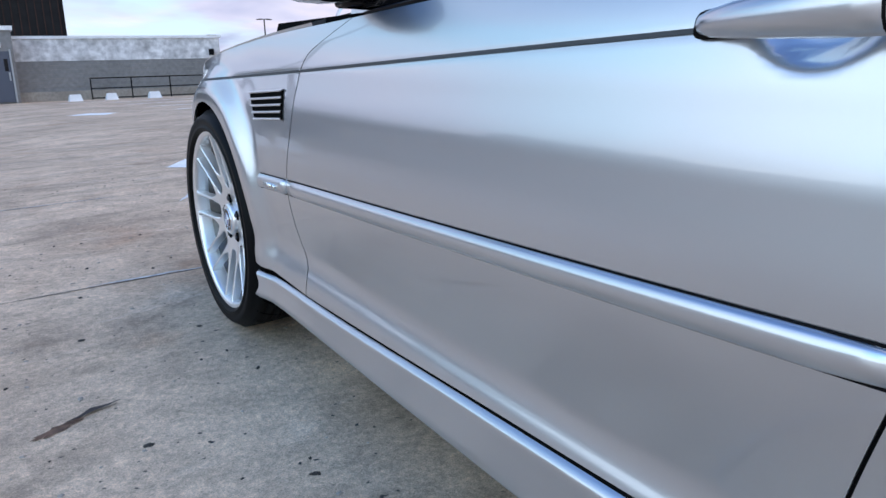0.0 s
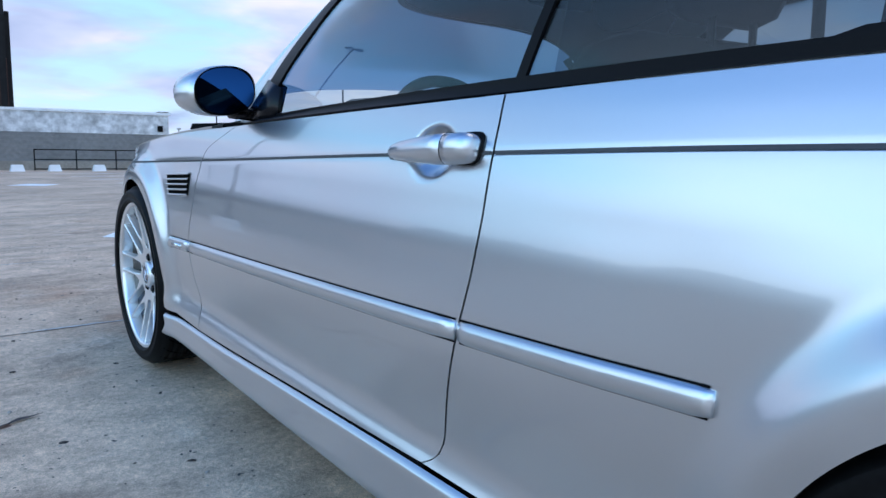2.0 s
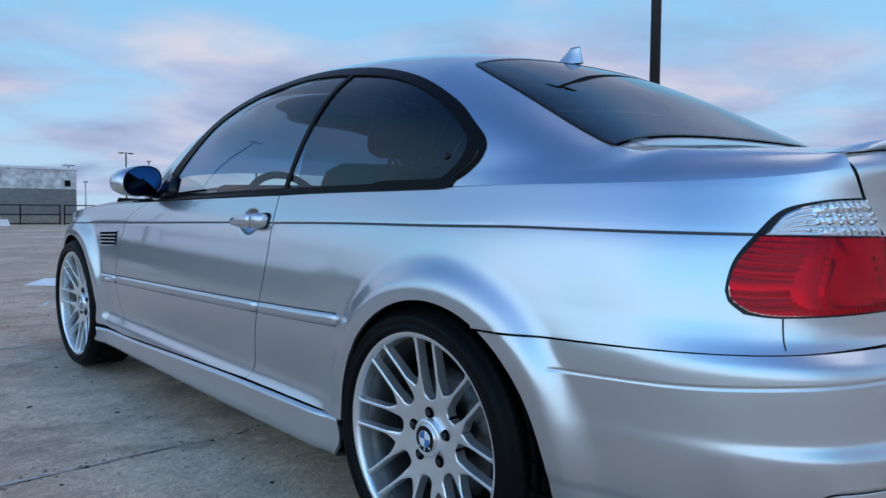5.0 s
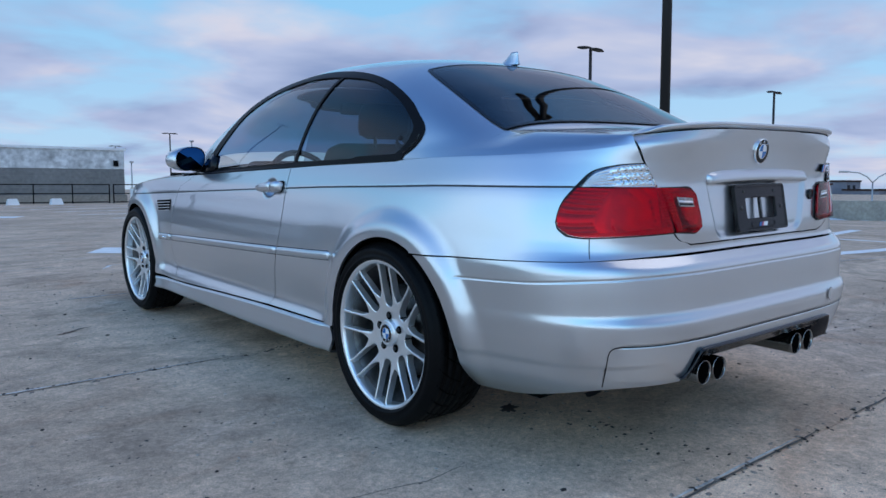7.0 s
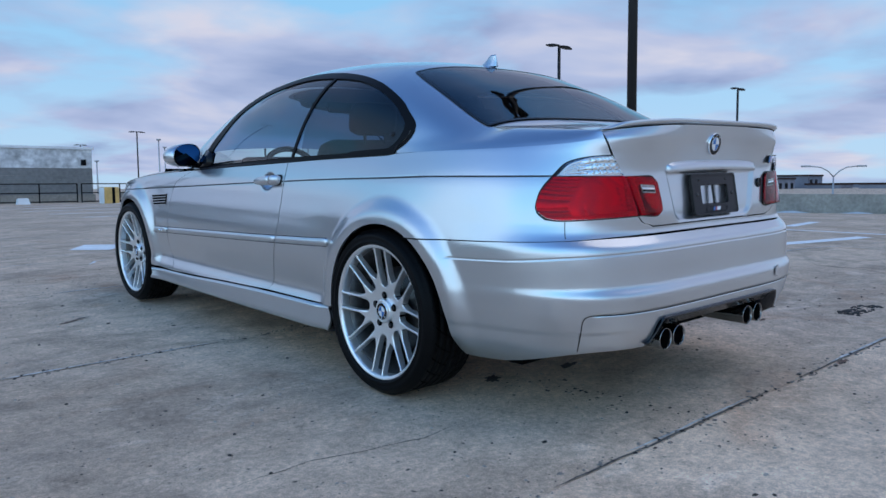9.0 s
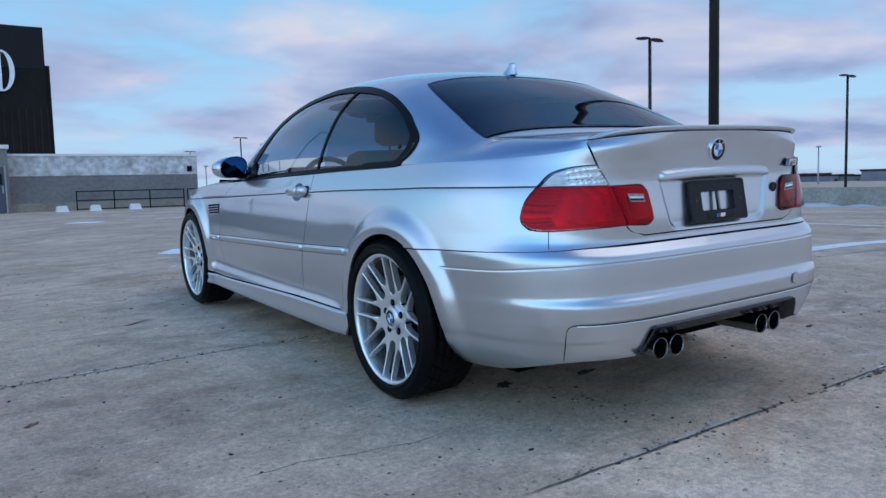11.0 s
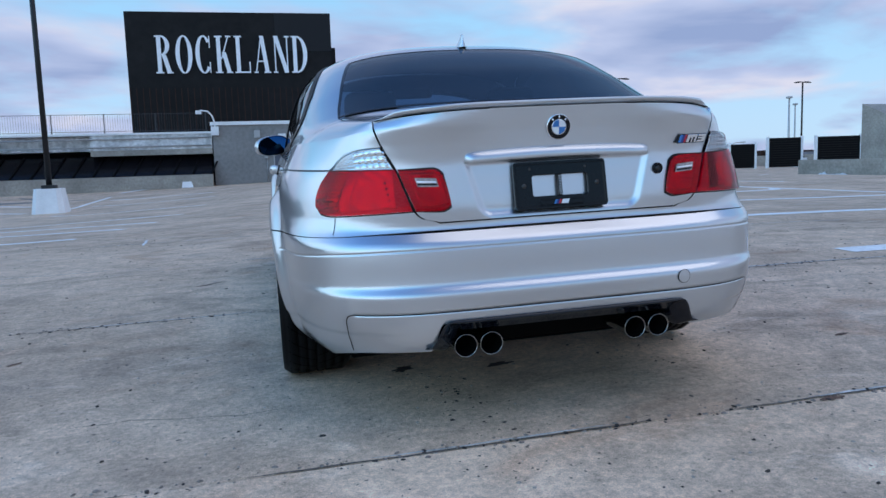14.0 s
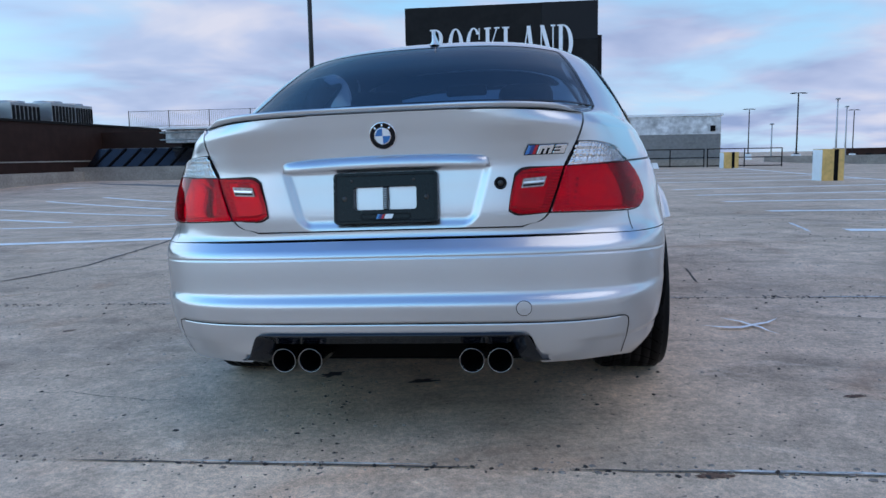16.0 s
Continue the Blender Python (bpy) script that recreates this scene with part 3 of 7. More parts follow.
for x, y, w, d, h in ((-29.6, 41.6, 1.8, 1.8, 1.25), (-29.6, 39.4, 2.0, 2.2, 1.25), (-30, 36.6, 2.0, 2.4, 1.1), (-31, 33.2, 2.0, 3.2, 0.95), (-32, 29.4, 2.0, 3.4, 0.85)):
    roof_unit(x, y, w, d, h)


# ---- lamp posts ----
def lamp_post(x, y, top, base_h=0.76, base_w=0.95, r=0.075, heads=True, z=None):
    g = ground_z(x, y) if z is None else z
    p = thing("lamp_post", "black twin-head parking lot lamp post on a white concrete base", "lamp post", (x, y, g), group="parking lot lamp posts")
    bm = bmesh.new()
    w, k = base_w / 2, base_w / 2 * 0.78
    pts = []
    for s, h in ((w, -0.05), (k, base_h)):
        c = 0.3 * s
        ring = [bm.verts.new((a, b, h)) for a, b in ((-s + c, -s), (s - c, -s), (s, -s + c), (s, s - c), (s - c, s), (-s + c, s), (-s, s - c), (-s, -s + c))]
        pts.append(ring)
    for i in range(8):
        bm.faces.new((pts[0][i], pts[0][(i + 1) % 8], pts[1][(i + 1) % 8], pts[1][i]))
    bm.faces.new(pts[1])
    part("base", bm, WHITE_PAINT, p, "white painted concrete base", False)
    boxed("base_cover", (-0.19, 0.19, -0.19, 0.19, base_h + 0.002, base_h + 0.11), POLE_BLACK, p, bevel=0.01)
    bm = bmesh.new()
    tube(bm, [(0, 0, base_h + 0.05), (0, 0, top - g)], [r, r * 0.85], 16)
    part("pole", bm, POLE_BLACK, p)
    boxed("hand_hole", (-r - 0.02, -r + 0.01, -0.04, 0.04, base_h + 0.35, base_h + 0.55), POLE_BLACK, p)
    if heads:
        for s in (-1, 1):
            bm = bmesh.new()
            n = 12
            rows = []
            for i in range(9):
                u = i / 8
                w_ = 0.05 + 0.15 * math.sin(math.pi * min(1, 0.15 + 0.9 * u)) ** 0.7
                rows.append([bm.verts.new((s * (0.08 + 0.72 * u), w_ * math.cos(2 * math.pi * k / n), top - g - 0.02 - 0.05 * u + 0.05 * math.sin(2 * math.pi * k / n) * (0.5 + 0.8 * math.sin(math.pi * u)))) for k in range(n)])
            for a, b in zip(rows, rows[1:]):
                for k in range(n):
                    bm.faces.new((a[k], a[(k + 1) % n], b[(k + 1) % n], b[k]))
            bm.faces.new(rows[0])
            bm.faces.new(rows[-1][::-1])
            bmesh.ops.recalc_face_normals(bm, faces=bm.faces)
            part("lamp_head", bm, POLE_BLACK, p)
    return p


lamp_post(8.32, 5.25, 9.0, 0.76, 0.98, 0.085)
lamp_post(-7.55, 22.3, 9.0, 0.76, 0.98, 0.085)
lamp_post(22.0, 18.3, 6.5)
lamp_post(40.0, 19.8, 6.3, z=-0.9)
lamp_post(24.0, 47.5, 6.3)
lamp_post(24.5, 75.0, 6.3)
lamp_post(43.5, 112.0, 6.3)
lamp_post(27.0, 103.0, 6.3)
lamp_post(42.0, 51.0, 6.3)


# ---- painted concrete blocks ----
def block(x, y, w, d, h, turn):
    b = thing("concrete_block", "worn concrete block painted yellow with a black stripe", "concrete block", (x, y, ground_z(x, y) - 0.02), turn, group="painted blocks")
    boxed("core", (-w / 2, w / 2, -d / 2, d / 2, 0, h), YELLOW_PAINT, b, bevel=0.015)
    boxed("white_side", (-w / 2 - 0.004, -w / 2 - 0.001, -d / 2 + 0.02, d / 2 - 0.02, 0.02, h - 0.02), WHITE_PAINT, b)
    boxed("black_stripe", (0.02 * w, 0.22 * w, -d / 2 - 0.005, -d / 2 - 0.001, 0.0, h - 0.01), BLACK, b)
    return b


block(8.05, 18.9, 0.62, 0.5, 0.88, 12)
block(9.2, 35.4, 0.74, 0.5, 0.8, 12)
block(22.2, 32.6, 0.95, 0.6, 0.8, -20)
block(9.75, 6.1, 0.7, 1.5, 0.78, -38)


# ---- parapet, stair wedge and screens on the far edge ----
def parapet(x0, y0, x1, y1, h=0.95, z=-0.62):
    length, a = math.hypot(x1 - x0, y1 - y0), math.degrees(math.atan2(y1 - y0, x1 - x0))
    p = tagged(boxed("parapet", (0, length, 0, 0.25, -0.3, h), WALL_CONCRETE), "weathered concrete parapet wall at the deck's edge", "parapet", kind="structure")
    p.matrix_world = pose(x0, y0, z, 0, 0, a)
    return p


parapet(27.5, -30, 26.0, 20.0)
parapet(26.0, 20.0, 23.4, 27.5)
parapet(60, 58, 18, 62)


def stair_wedge():
    b = thing("stair_wedge", "brown concrete stair enclosure with a sloping top", "stair enclosure", (29.8, 31.0, -0.9), -79)
    bm = bmesh.new()
    prof = [(0, 0), (3.6, 0), (3.6, 2.1), (3.3, 2.5), (0, 4.0)]
    a = [bm.verts.new((x, 0, z)) for x, z in prof]
    c = [bm.verts.new((x, 2.4, z)) for x, z in prof]
    bm.faces.new(a)
    bm.faces.new(c[::-1])
    for i in range(len(prof)):
        j = (i + 1) % len(prof)
        bm.faces.new((a[j], a[i], c[i], c[j]))
    bmesh.ops.recalc_face_normals(bm, faces=bm.faces)
    part("wall", bm, WALL_CONCRETE, b, "", False)
    boxed("exit_sign", (-0.05, -0.002, 0.4, 2.0, 1.6, 2.1), GREEN, b, "green direction sign")
    return b


stair_wedge()


def screen(x, y, w, h, turn):
    s = thing("equipment_screen", "black slatted equipment screen with a pale steel frame", "screen", (x, y, -0.65), turn, group="equipment screens")
    boxed("panel", (0, w, 0, 0.1, 0.15, h), BLACK_CLAD, s)
    for k in range(12):
        boxed("slat", (0.02, w - 0.02, -0.03, -0.002, 0.2 + (h - 0.25) * k / 12, 0.2 + (h - 0.25) * (k + 0.6) / 12), BLACK, s)
    for k in (0, w):
        boxed("post", (k - 0.08, k + 0.08, -0.08, 0.18, 0, h + 0.1), WHITE_PAINT, s)
    return s


for k, (x, y, w, h) in enumerate(((34.0, 49.0, 2.0, 2.0), (36.8, 48.2, 2.6, 2.4), (40.4, 47.3, 3.4, 2.4), (45.0, 46.0, 4.4, 2.3), (50.5, 44.5, 4.4, 2.3))):
    screen(x, y, w, h, -15)


# ---- far town ----
def far_house(x, y, w, h, mat):
    t = thing("far_building", "distant low city building on the horizon", "building", (x, y, -3), group="far buildings")
    boxed("wall", (-w / 2, w / 2, -4, 4, 0, h), mat, t)
    boxed("roof", (-w / 2 - 0.2, w / 2 + 0.2, -4.2, 4.2, h + 0.002, h + 0.4), BROWN_CLAD, t)
    for k in range(int(w / 3)):
        boxed("window", (-w / 2 + 0.8 + 3 * k, -w / 2 + 2.2 + 3 * k, -4.05, -4.002, h - 2.2, h - 0.8), GLOSS_BLACK, t)
    return t


rng = random.Random(4)
for i in range(34):
    a = radians(20 + 62 * i / 33)
    d = 190 + 60 * rng.random()
    far_house(d * math.sin(a), d * math.cos(a), 7 + 12 * rng.random(), (3.0 + 2.2 * rng.random() ** 2) * (0.72 if i < 12 else 1.0), FAR_CITY if rng.random() < 0.6 else BROWN_CLAD)


# ---- body form of the car: left half, x measured outwards from the middle, y forwards, z up ----
def spline(pts):
    """A smooth monotone curve through (u, v) pairs."""
    us = [p[0] for p in pts]
    vs = [p[1] for p in pts]
    n = len(us)
    d = [(vs[i + 1] - vs[i]) / (us[i + 1] - us[i]) for i in range(n - 1)]
    m = [d[0]] + [0.0 if d[i - 1] * d[i] <= 0 else 2 * d[i - 1] * d[i] / (d[i - 1] + d[i]) for i in range(1, n - 1)] + [d[-1]]

    def f(u):
        if u <= us[0]:
            return vs[0] + m[0] * (u - us[0])
        if u >= us[-1]:
            return vs[-1] + m[-1] * (u - us[-1])
        i = max(k for k in range(n - 1) if us[k] <= u)
        h = us[i + 1] - us[i]
        s = (u - us[i]) / h
        return ((1 + 2 * s) * (1 - s) ** 2 * vs[i] + s * (1 - s) ** 2 * h * m[i] + s * s * (3 - 2 * s) * vs[i + 1] + s * s * (s - 1) * h * m[i + 1])
    return f


def smooth(a, b, u):
    if a > b:
        return 1 - smooth(b, a, u)
    s = min(1.0, max(0.0, (u - a) / (b - a)))
    return s * s * s * (s * (6 * s - 15) + 10)


WB = 2.731          # wheelbase
RHUB, FHUB = 0.322, 0.322
ARCH = 0.345
Y1, YF = 0.35, 2.55

side_profile = spline([(0.14, 0.80), (0.17, 0.843), (0.21, 0.868), (0.26, 0.876), (0.30, 0.874), (0.35, 0.865), (0.42, 0.862), (0.50, 0.866), (0.58, 0.870),
                       (0.66, 0.869), (0.74, 0.860), (0.81, 0.845), (0.86, 0.827), (0.91, 0.805), (0.94, 0.791), (0.965, 0.774), (0.985, 0.744)])
tuck = spline([(0.14, 0.16), (0.18, 0.125), (0.22, 0.090), (0.26, 0.058), (0.30, 0.032), (0.36, 0.012), (0.42, 0.002), (0.46, 0.0), (0.9, 0.0), (1.0, 0.0)])
plan_taper = spline([(0.3, 0.0), (0.9, 0.0), (1.5, 0.006), (2.1, 0.018), (2.7, 0.03), (3.2, 0.05)])
rear_profile = spline([(0.14, -0.748), (0.19, -0.808), (0.24, -0.858), (0.30, -0.892), (0.36, -0.910), (0.43, -0.921), (0.458, -0.924), (0.468, -0.922), (0.480, -0.914), (0.492, -0.907), (0.53, -0.905),
                       (0.57, -0.906), (0.605, -0.904), (0.62, -0.897), (0.636, -0.881), (0.652, -0.866), (0.667, -0.860), (0.70, -0.860), (0.80, -0.850), (0.88, -0.842), (0.94, -0.846), (0.985, -0.854)])
corner_power = spline([(0.2, 4.6), (0.45, 5.0), (0.62, 4.9), (0.70, 4.4), (0.86, 4.2), (0.985, 3.7)])
belt = spline([(-0.85, 0.946), (-0.4, 0.937), (0.0, 0.928), (0.4, 0.916), (0.79, 0.902), (1.62, 0.869), (1.85, 0.859), (2.3, 0.837), (2.9, 0.777), (3.4, 0.69)])
crease = spline([(-0.8, 0.848), (-0.25, 0.8440), (0.03, 0.8355), (0.43, 0.8240), (0.78, 0.810), (1.04, 0.800), (2.06, 0.755), (2.8, 0.725)])


def flare(y, z):
    b = 0.0
    for yc, zc, a, wide in ((-0.015, RHUB, 0.036, 0.20), (WB, FHUB, 0.040, 0.20)):
        d = math.hypot(y - yc, z - zc)
        g = 1 - 0.80 * smooth(ARCH + 0.022, ARCH + 0.118, d) - 0.20 * smooth(ARCH + 0.01, ARCH + 0.05 + wide, d)
        b += a * g * smooth(0.08, 0.46, z)
    return b


def dent(y, z):
    """The finger hollow behind the door handle."""
    r = math.hypot((y - 0.925) / 0.064, (z - 0.808) / 0.047)
    return 0.024 * (1 - smooth(0.45, 1.0, r)) if r < 1 else 0.0


door_bulge = spline([(0.10, 0.0), (0.20, 0.002), (0.245, 0.010), (0.27, 0.012), (0.295, 0.008), (0.325, 0.001), (0.35, 0.0005), (0.38, 0.005), (0.42, 0.012), (0.46, 0.016), (0.50, 0.017), (0.58, 0.012), (0.66, 0.004), (0.74, 0.0), (1.0, 0.0)])


def half_width(y, z):
    w = side_profile(z) + door_bulge(z) * smooth(0.25, 0.6, y) * (1 - smooth(2.15, 2.6, y)) - plan_taper(y) - tuck(z) * smooth(0.30, -0.25, y) - dent(y, z)
    if y < Y1:
        d = Y1 - rear_profile(z)
        n = corner_power(z)
        w *= max(0.0, 1 - ((Y1 - y) / d) ** n) ** (1 / n)
    if y > YF:
        d = 3.56 - YF - 0.25 * max(0, z - 0.5)
        w *= max(0.0, 1 - min(1.0, (y - YF) / d) ** 3.2) ** (1 / 3.2)
    return w + flare(y, z)


squarer = spline([(0.10, 0.0), (0.60, 0.0), (0.66, 0.008), (0.717, 0.016), (0.84, 0.021), (0.91, 0.036), (0.985, 0.066), (1.03, 0.070)])


def tail(a, z):
    """The rear outline at the height z: a is 0 at the side by the wheel and 90 degrees in the middle of the tail."""
    w = side_profile(z) - tuck(z) * smooth(0, 28, a if a <= 90 else 180 - a)
    d = Y1 - rear_profile(z)
    n = corner_power(z)
    c, s = math.cos(math.radians(a)), math.sin(math.radians(a))
    r = 1 / ((abs(c) / w) ** n + (abs(s) / d) ** n) ** (1 / n)
    b = a if a <= 90 else 180 - a
    x, y = r * c, Y1 - r * s - squarer(z) * smooth(51, 61, b) * (1 - smooth(65, 86, b))
    return x + flare(y, z), y


roof = spline([(-0.9, 0.80), (-0.5, 0.970), (-0.4, 1.022), (-0.2, 1.123), (0.0, 1.224), (0.2, 1.307), (0.3, 1.336), (0.45, 1.360), (0.7, 1.380), (0.95, 1.386), (1.2, 1.374), (1.45, 1.338),
               (1.7, 1.256), (2.0, 1.128), (2.3, 0.985), (2.45, 0.91)])
foot = spline([(-0.7, 0.66), (-0.4, 0.738), (-0.2, 0.772), (0.0, 0.791), (0.3, 0.801), (0.8, 0.806), (1.3, 0.797), (1.78, 0.776), (2.1, 0.735), (2.4, 0.62)])


def glasshouse(y, t):
    """A point of the upper body: t is 0 at the belt and 1 in the middle of the roof."""
    zb, zr, xb = belt(y), roof(y), foot(y)
    h = zr - zb
    q = ((xb, zb), (xb * 0.905, zb + 0.80 * h), (xb * 0.76, zr), (0.0, zr))
    u = 1 - t
    k = (u ** 3, 3 * u * u * t, 3 * u * t * t, t ** 3)
    return sum(a * p[0] for a, p in zip(k, q)), sum(a * p[1] for a, p in zip(k, q))


def bubble(x, y):
    x = abs(x)
    if x >= foot(y):
        return belt(y) - 0.5 * (x - foot(y)) / 0.05 * 0.2
    lo, hi = 0.0, 1.0
    for _ in range(30):
        mid = (lo + hi) / 2
        if glasshouse(y, mid)[0] > x:
            lo = mid
        else:
            hi = mid
    return glasshouse(y, lo)[1]


deck_height = spline([(-0.9, 1.010), (-0.6, 1.024), (-0.3, 1.030), (0.2, 1.03)])


def deck(x, y):
    zb = belt(y)
    w = max(0.05, half_width(max(y, -0.80), min(zb, 0.96)))
    return zb + (deck_height(y) - zb) * max(0.0, 1 - min(1.0, abs(x) / w) ** 3.0) ** 0.6


def upper(x, y, k=0.018):
    a, b = bubble(x, y), deck(x, y)
    d = max(0.0, 1 - abs(a - b) / (2 * k))
    return max(a, b) + k * d * d / 2


# ---- skins over the body form ----
def resample(pts, n):
    seg = [0.0]
    for a, b in zip(pts, pts[1:]):
        seg.append(seg[-1] + math.dist(a, b))
    out = []
    for i in range(n):
        s = seg[-1] * i / (n - 1)
        k = max(j for j in range(len(pts) - 1) if seg[j] <= s + 1e-12)
        f = (s - seg[k]) / max(1e-9, seg[k + 1] - seg[k])
        out.append(tuple(p + (q - p) * f for p, q in zip(pts[k], pts[k + 1])))
    return out


def bend(pts, n):
    """A smooth curve through points."""
    dense = []
    for i in range(len(pts) - 1):
        p0, p1, p2, p3 = pts[max(i - 1, 0)], pts[i], pts[i + 1], pts[min(i + 2, len(pts) - 1)]
        for k in range(12):
            t = k / 12
            dense.append(tuple(0.5 * (2 * b + (c - a) * t + (2 * a - 5 * b + 4 * c - d) * t * t + (3 * b - a - 3 * c + d) * t ** 3) for a, b, c, d in zip(p0, p1, p2, p3)))
    dense.append(pts[-1])
    return resample(dense, n)


def coons(c0, c1, d0, d1):
    """Rows of points between a bottom, a top, a first and a last edge."""
    nu, nv = len(c0), len(d0)
    rows = []
    for j in range(nv):
        v = j / (nv - 1)
        row = []
        for i in range(nu):
            u = i / (nu - 1)
            row.append(tuple((1 - v) * c0[i][k] + v * c1[i][k] + (1 - u) * d0[j][k] + u * d1[j][k]
                             - ((1 - u) * (1 - v) * c0[0][k] + u * (1 - v) * c0[-1][k] + (1 - u) * v * c1[0][k] + u * v * c1[-1][k]) for k in (0, 1)))
        rows.append(row)
    return rows


def sheet(bm, rows, depth=0.012, lift=0.0, mat=0):
    """Adds a grid of places as a smooth sheet with turned-in edges. Places are mirrored by the caller."""
    nv, nu = len(rows), len(rows[0])
    P = [[Vector(p) for p in r] for r in rows]
    mid = P[nv // 2][nu // 2]
    core = Vector((0, min(max(mid.y, -0.25), 3.0), 0.62))
    N = []
    for j in range(nv):
        line = []
        for i in range(nu):
            a = P[j][min(i + 1, nu - 1)] - P[j][max(i - 1, 0)]
            b = P[min(j + 1, nv - 1)][i] - P[max(j - 1, 0)][i]
            line.append(a.cross(b))
        N.append(line)
    flip = sum(N[j][i].dot(P[j][i] - core) for j in range(nv) for i in range(nu)) < 0
    for j in range(nv):
        for i in range(nu):
            n = N[j][i]
            n = n.normalized() if n.length > 1e-12 else (P[j][i] - core).normalized()
            N[j][i] = -n if flip else n
            P[j][i] = P[j][i] + N[j][i] * lift
    V = [[bm.verts.new(p) for p in r] for r in P]
    for j in range(nv - 1):
        for i in range(nu - 1):
            q = [V[j][i], V[j][i + 1], V[j + 1][i + 1], V[j + 1][i]]
            f = bm.faces.new(q[::-1] if flip else q)
            f.material_index = mat
            f.smooth = True
    if depth:
        ring = [(0, i) for i in range(nu)] + [(j, nu - 1) for j in range(1, nv)] + [(nv - 1, i) for i in range(nu - 2, -1, -1)] + [(j, 0) for j in range(nv - 2, 0, -1)]
        top = [bm.verts.new(P[j][i]) for j, i in ring]
        low = [bm.verts.new(P[j][i] - N[j][i] * depth) for j, i in ring]
        for k in range(len(ring)):
            m = (k + 1) % len(ring)
            q = [top[k], low[k], low[m], top[m]]
            f = bm.faces.new(q[::-1] if flip else q)
            f.material_index = mat
            f.smooth = False
    return P, N


def on_side(p):
    return (-half_width(*p), p[0], p[1])


def on_tail(p):
    x, y = tail(*p)
    return (-x, y, p[1])


def on_top(p):
    x, z = glasshouse(*p)
    return (-x, p[0], upper(x, p[0]) if p[0] < 0.3 else z)


def turned(y, z):
    """The angle round the tail of a place on the flank."""
    n, d = corner_power(z), Y1 - rear_profile(z)
    a = 30.0
    for _ in range(4):
        x = (side_profile(z) - tuck(z) * smooth(0, 28, a)) * max(0.0, 1 - ((Y1 - y) / d) ** n) ** (1 / n)
        a = math.degrees(math.atan2(Y1 - y, x))
    return a


def mirrored(rows):
    return [[(-x, y, z) for x, y, z in r] for r in rows]


def mapped(rows, where):
    return [[where(p) for p in r] for r in rows]


car = tagged(new("car"), "silver two-door sports coupe parked on the concrete deck", "car")
car.matrix_world = Matrix(((0.999746, -0.000276, -0.022541), (-0.000276, 0.999701, -0.024468), (0.022541, 0.024468, 0.999446))).to_4x4()

GAP = 0.0045
DOOR_REAR = [(0.905, 0.303), (0.874, 0.323), (0.860, 0.36), (0.845, 0.42), (0.805, 0.552), (0.788, 0.62), (0.778, 0.685), (0.775, 0.75), (0.776, 0.805)]
DOOR_FRONT = [(2.069, 0.267), (2.084, 0.318), (2.130, 0.378), (2.146, 0.455), (2.137, 0.53), (2.107, 0.634), (2.089, 0.70), (2.068, 0.749)]
DOOR_BACK_TOP = [(0.776, 0.814), (0.781, 0.85), (0.790, 0.893)]
DOOR_NOSE_TOP = [(2.064, 0.758), (2.03, 0.789), (1.94, 0.820), (1.845, 0.850)]


def shift(pts, dy):
    return [(y + dy, z) for y, z in pts]


def crease_line(y0, y1, dz, n):
    return [(y0 + (y1 - y0) * i / (n - 1), crease(y0 + (y1 - y0) * i / (n - 1)) + dz) for i in range(n)]


def belt_line(y0, y1, dz, n):
    return [(y0 + (y1 - y0) * i / (n - 1), belt(y0 + (y1 - y0) * i / (n - 1)) + dz) for i in range(n)]


def arch_line(yc, zc, a0, a1, n, sign=1, r=ARCH):
    return [(yc + sign * r * math.cos(radians(a0 + (a1 - a0) * i / (n - 1))), zc + r * math.sin(radians(a0 + (a1 - a0) * i / (n - 1)))) for i in range(n)]


def two_storeys(low, high, inset=0.0012):
    """Joins the sheets under and over the waist crease, with the crease's groove between."""
    rows = mapped(low, on_side)
    groove = []
    for a, b in zip(low[-1], high[0]):
        y, z = (a[0] + b[0]) / 2, (a[1] + b[1]) / 2
        groove.append((-half_width(y, z) + inset, y, z))
    return rows + [groove] + mapped(high, on_side)


def for_both(name, build, mat, label=""):
    made = []
    for s in (-1, 1):
        bm = bmesh.new()
        for rows, depth, lift in build():
            sheet(bm, rows if s < 0 else mirrored(rows), depth, lift)
        made.append(part(name, bm, mat, car, label, False))
    return made


def door_sheets():
    n = 150
    low = coons(resample([(0.905, 0.303), (1.35, 0.291), (2.0, 0.269), (2.069, 0.267)], n), crease_line(0.776, 2.066, -0.0045, n), bend(DOOR_REAR, 60), bend(DOOR_FRONT, 60))
    high = coons(crease_line(0.776, 2.066, 0.0045, n), belt_line(0.790, 1.845, -0.009, n), bend(DOOR_BACK_TOP, 22), bend(DOOR_NOSE_TOP, 22))
    return [(two_storeys(low, high), 0.014, 0)]


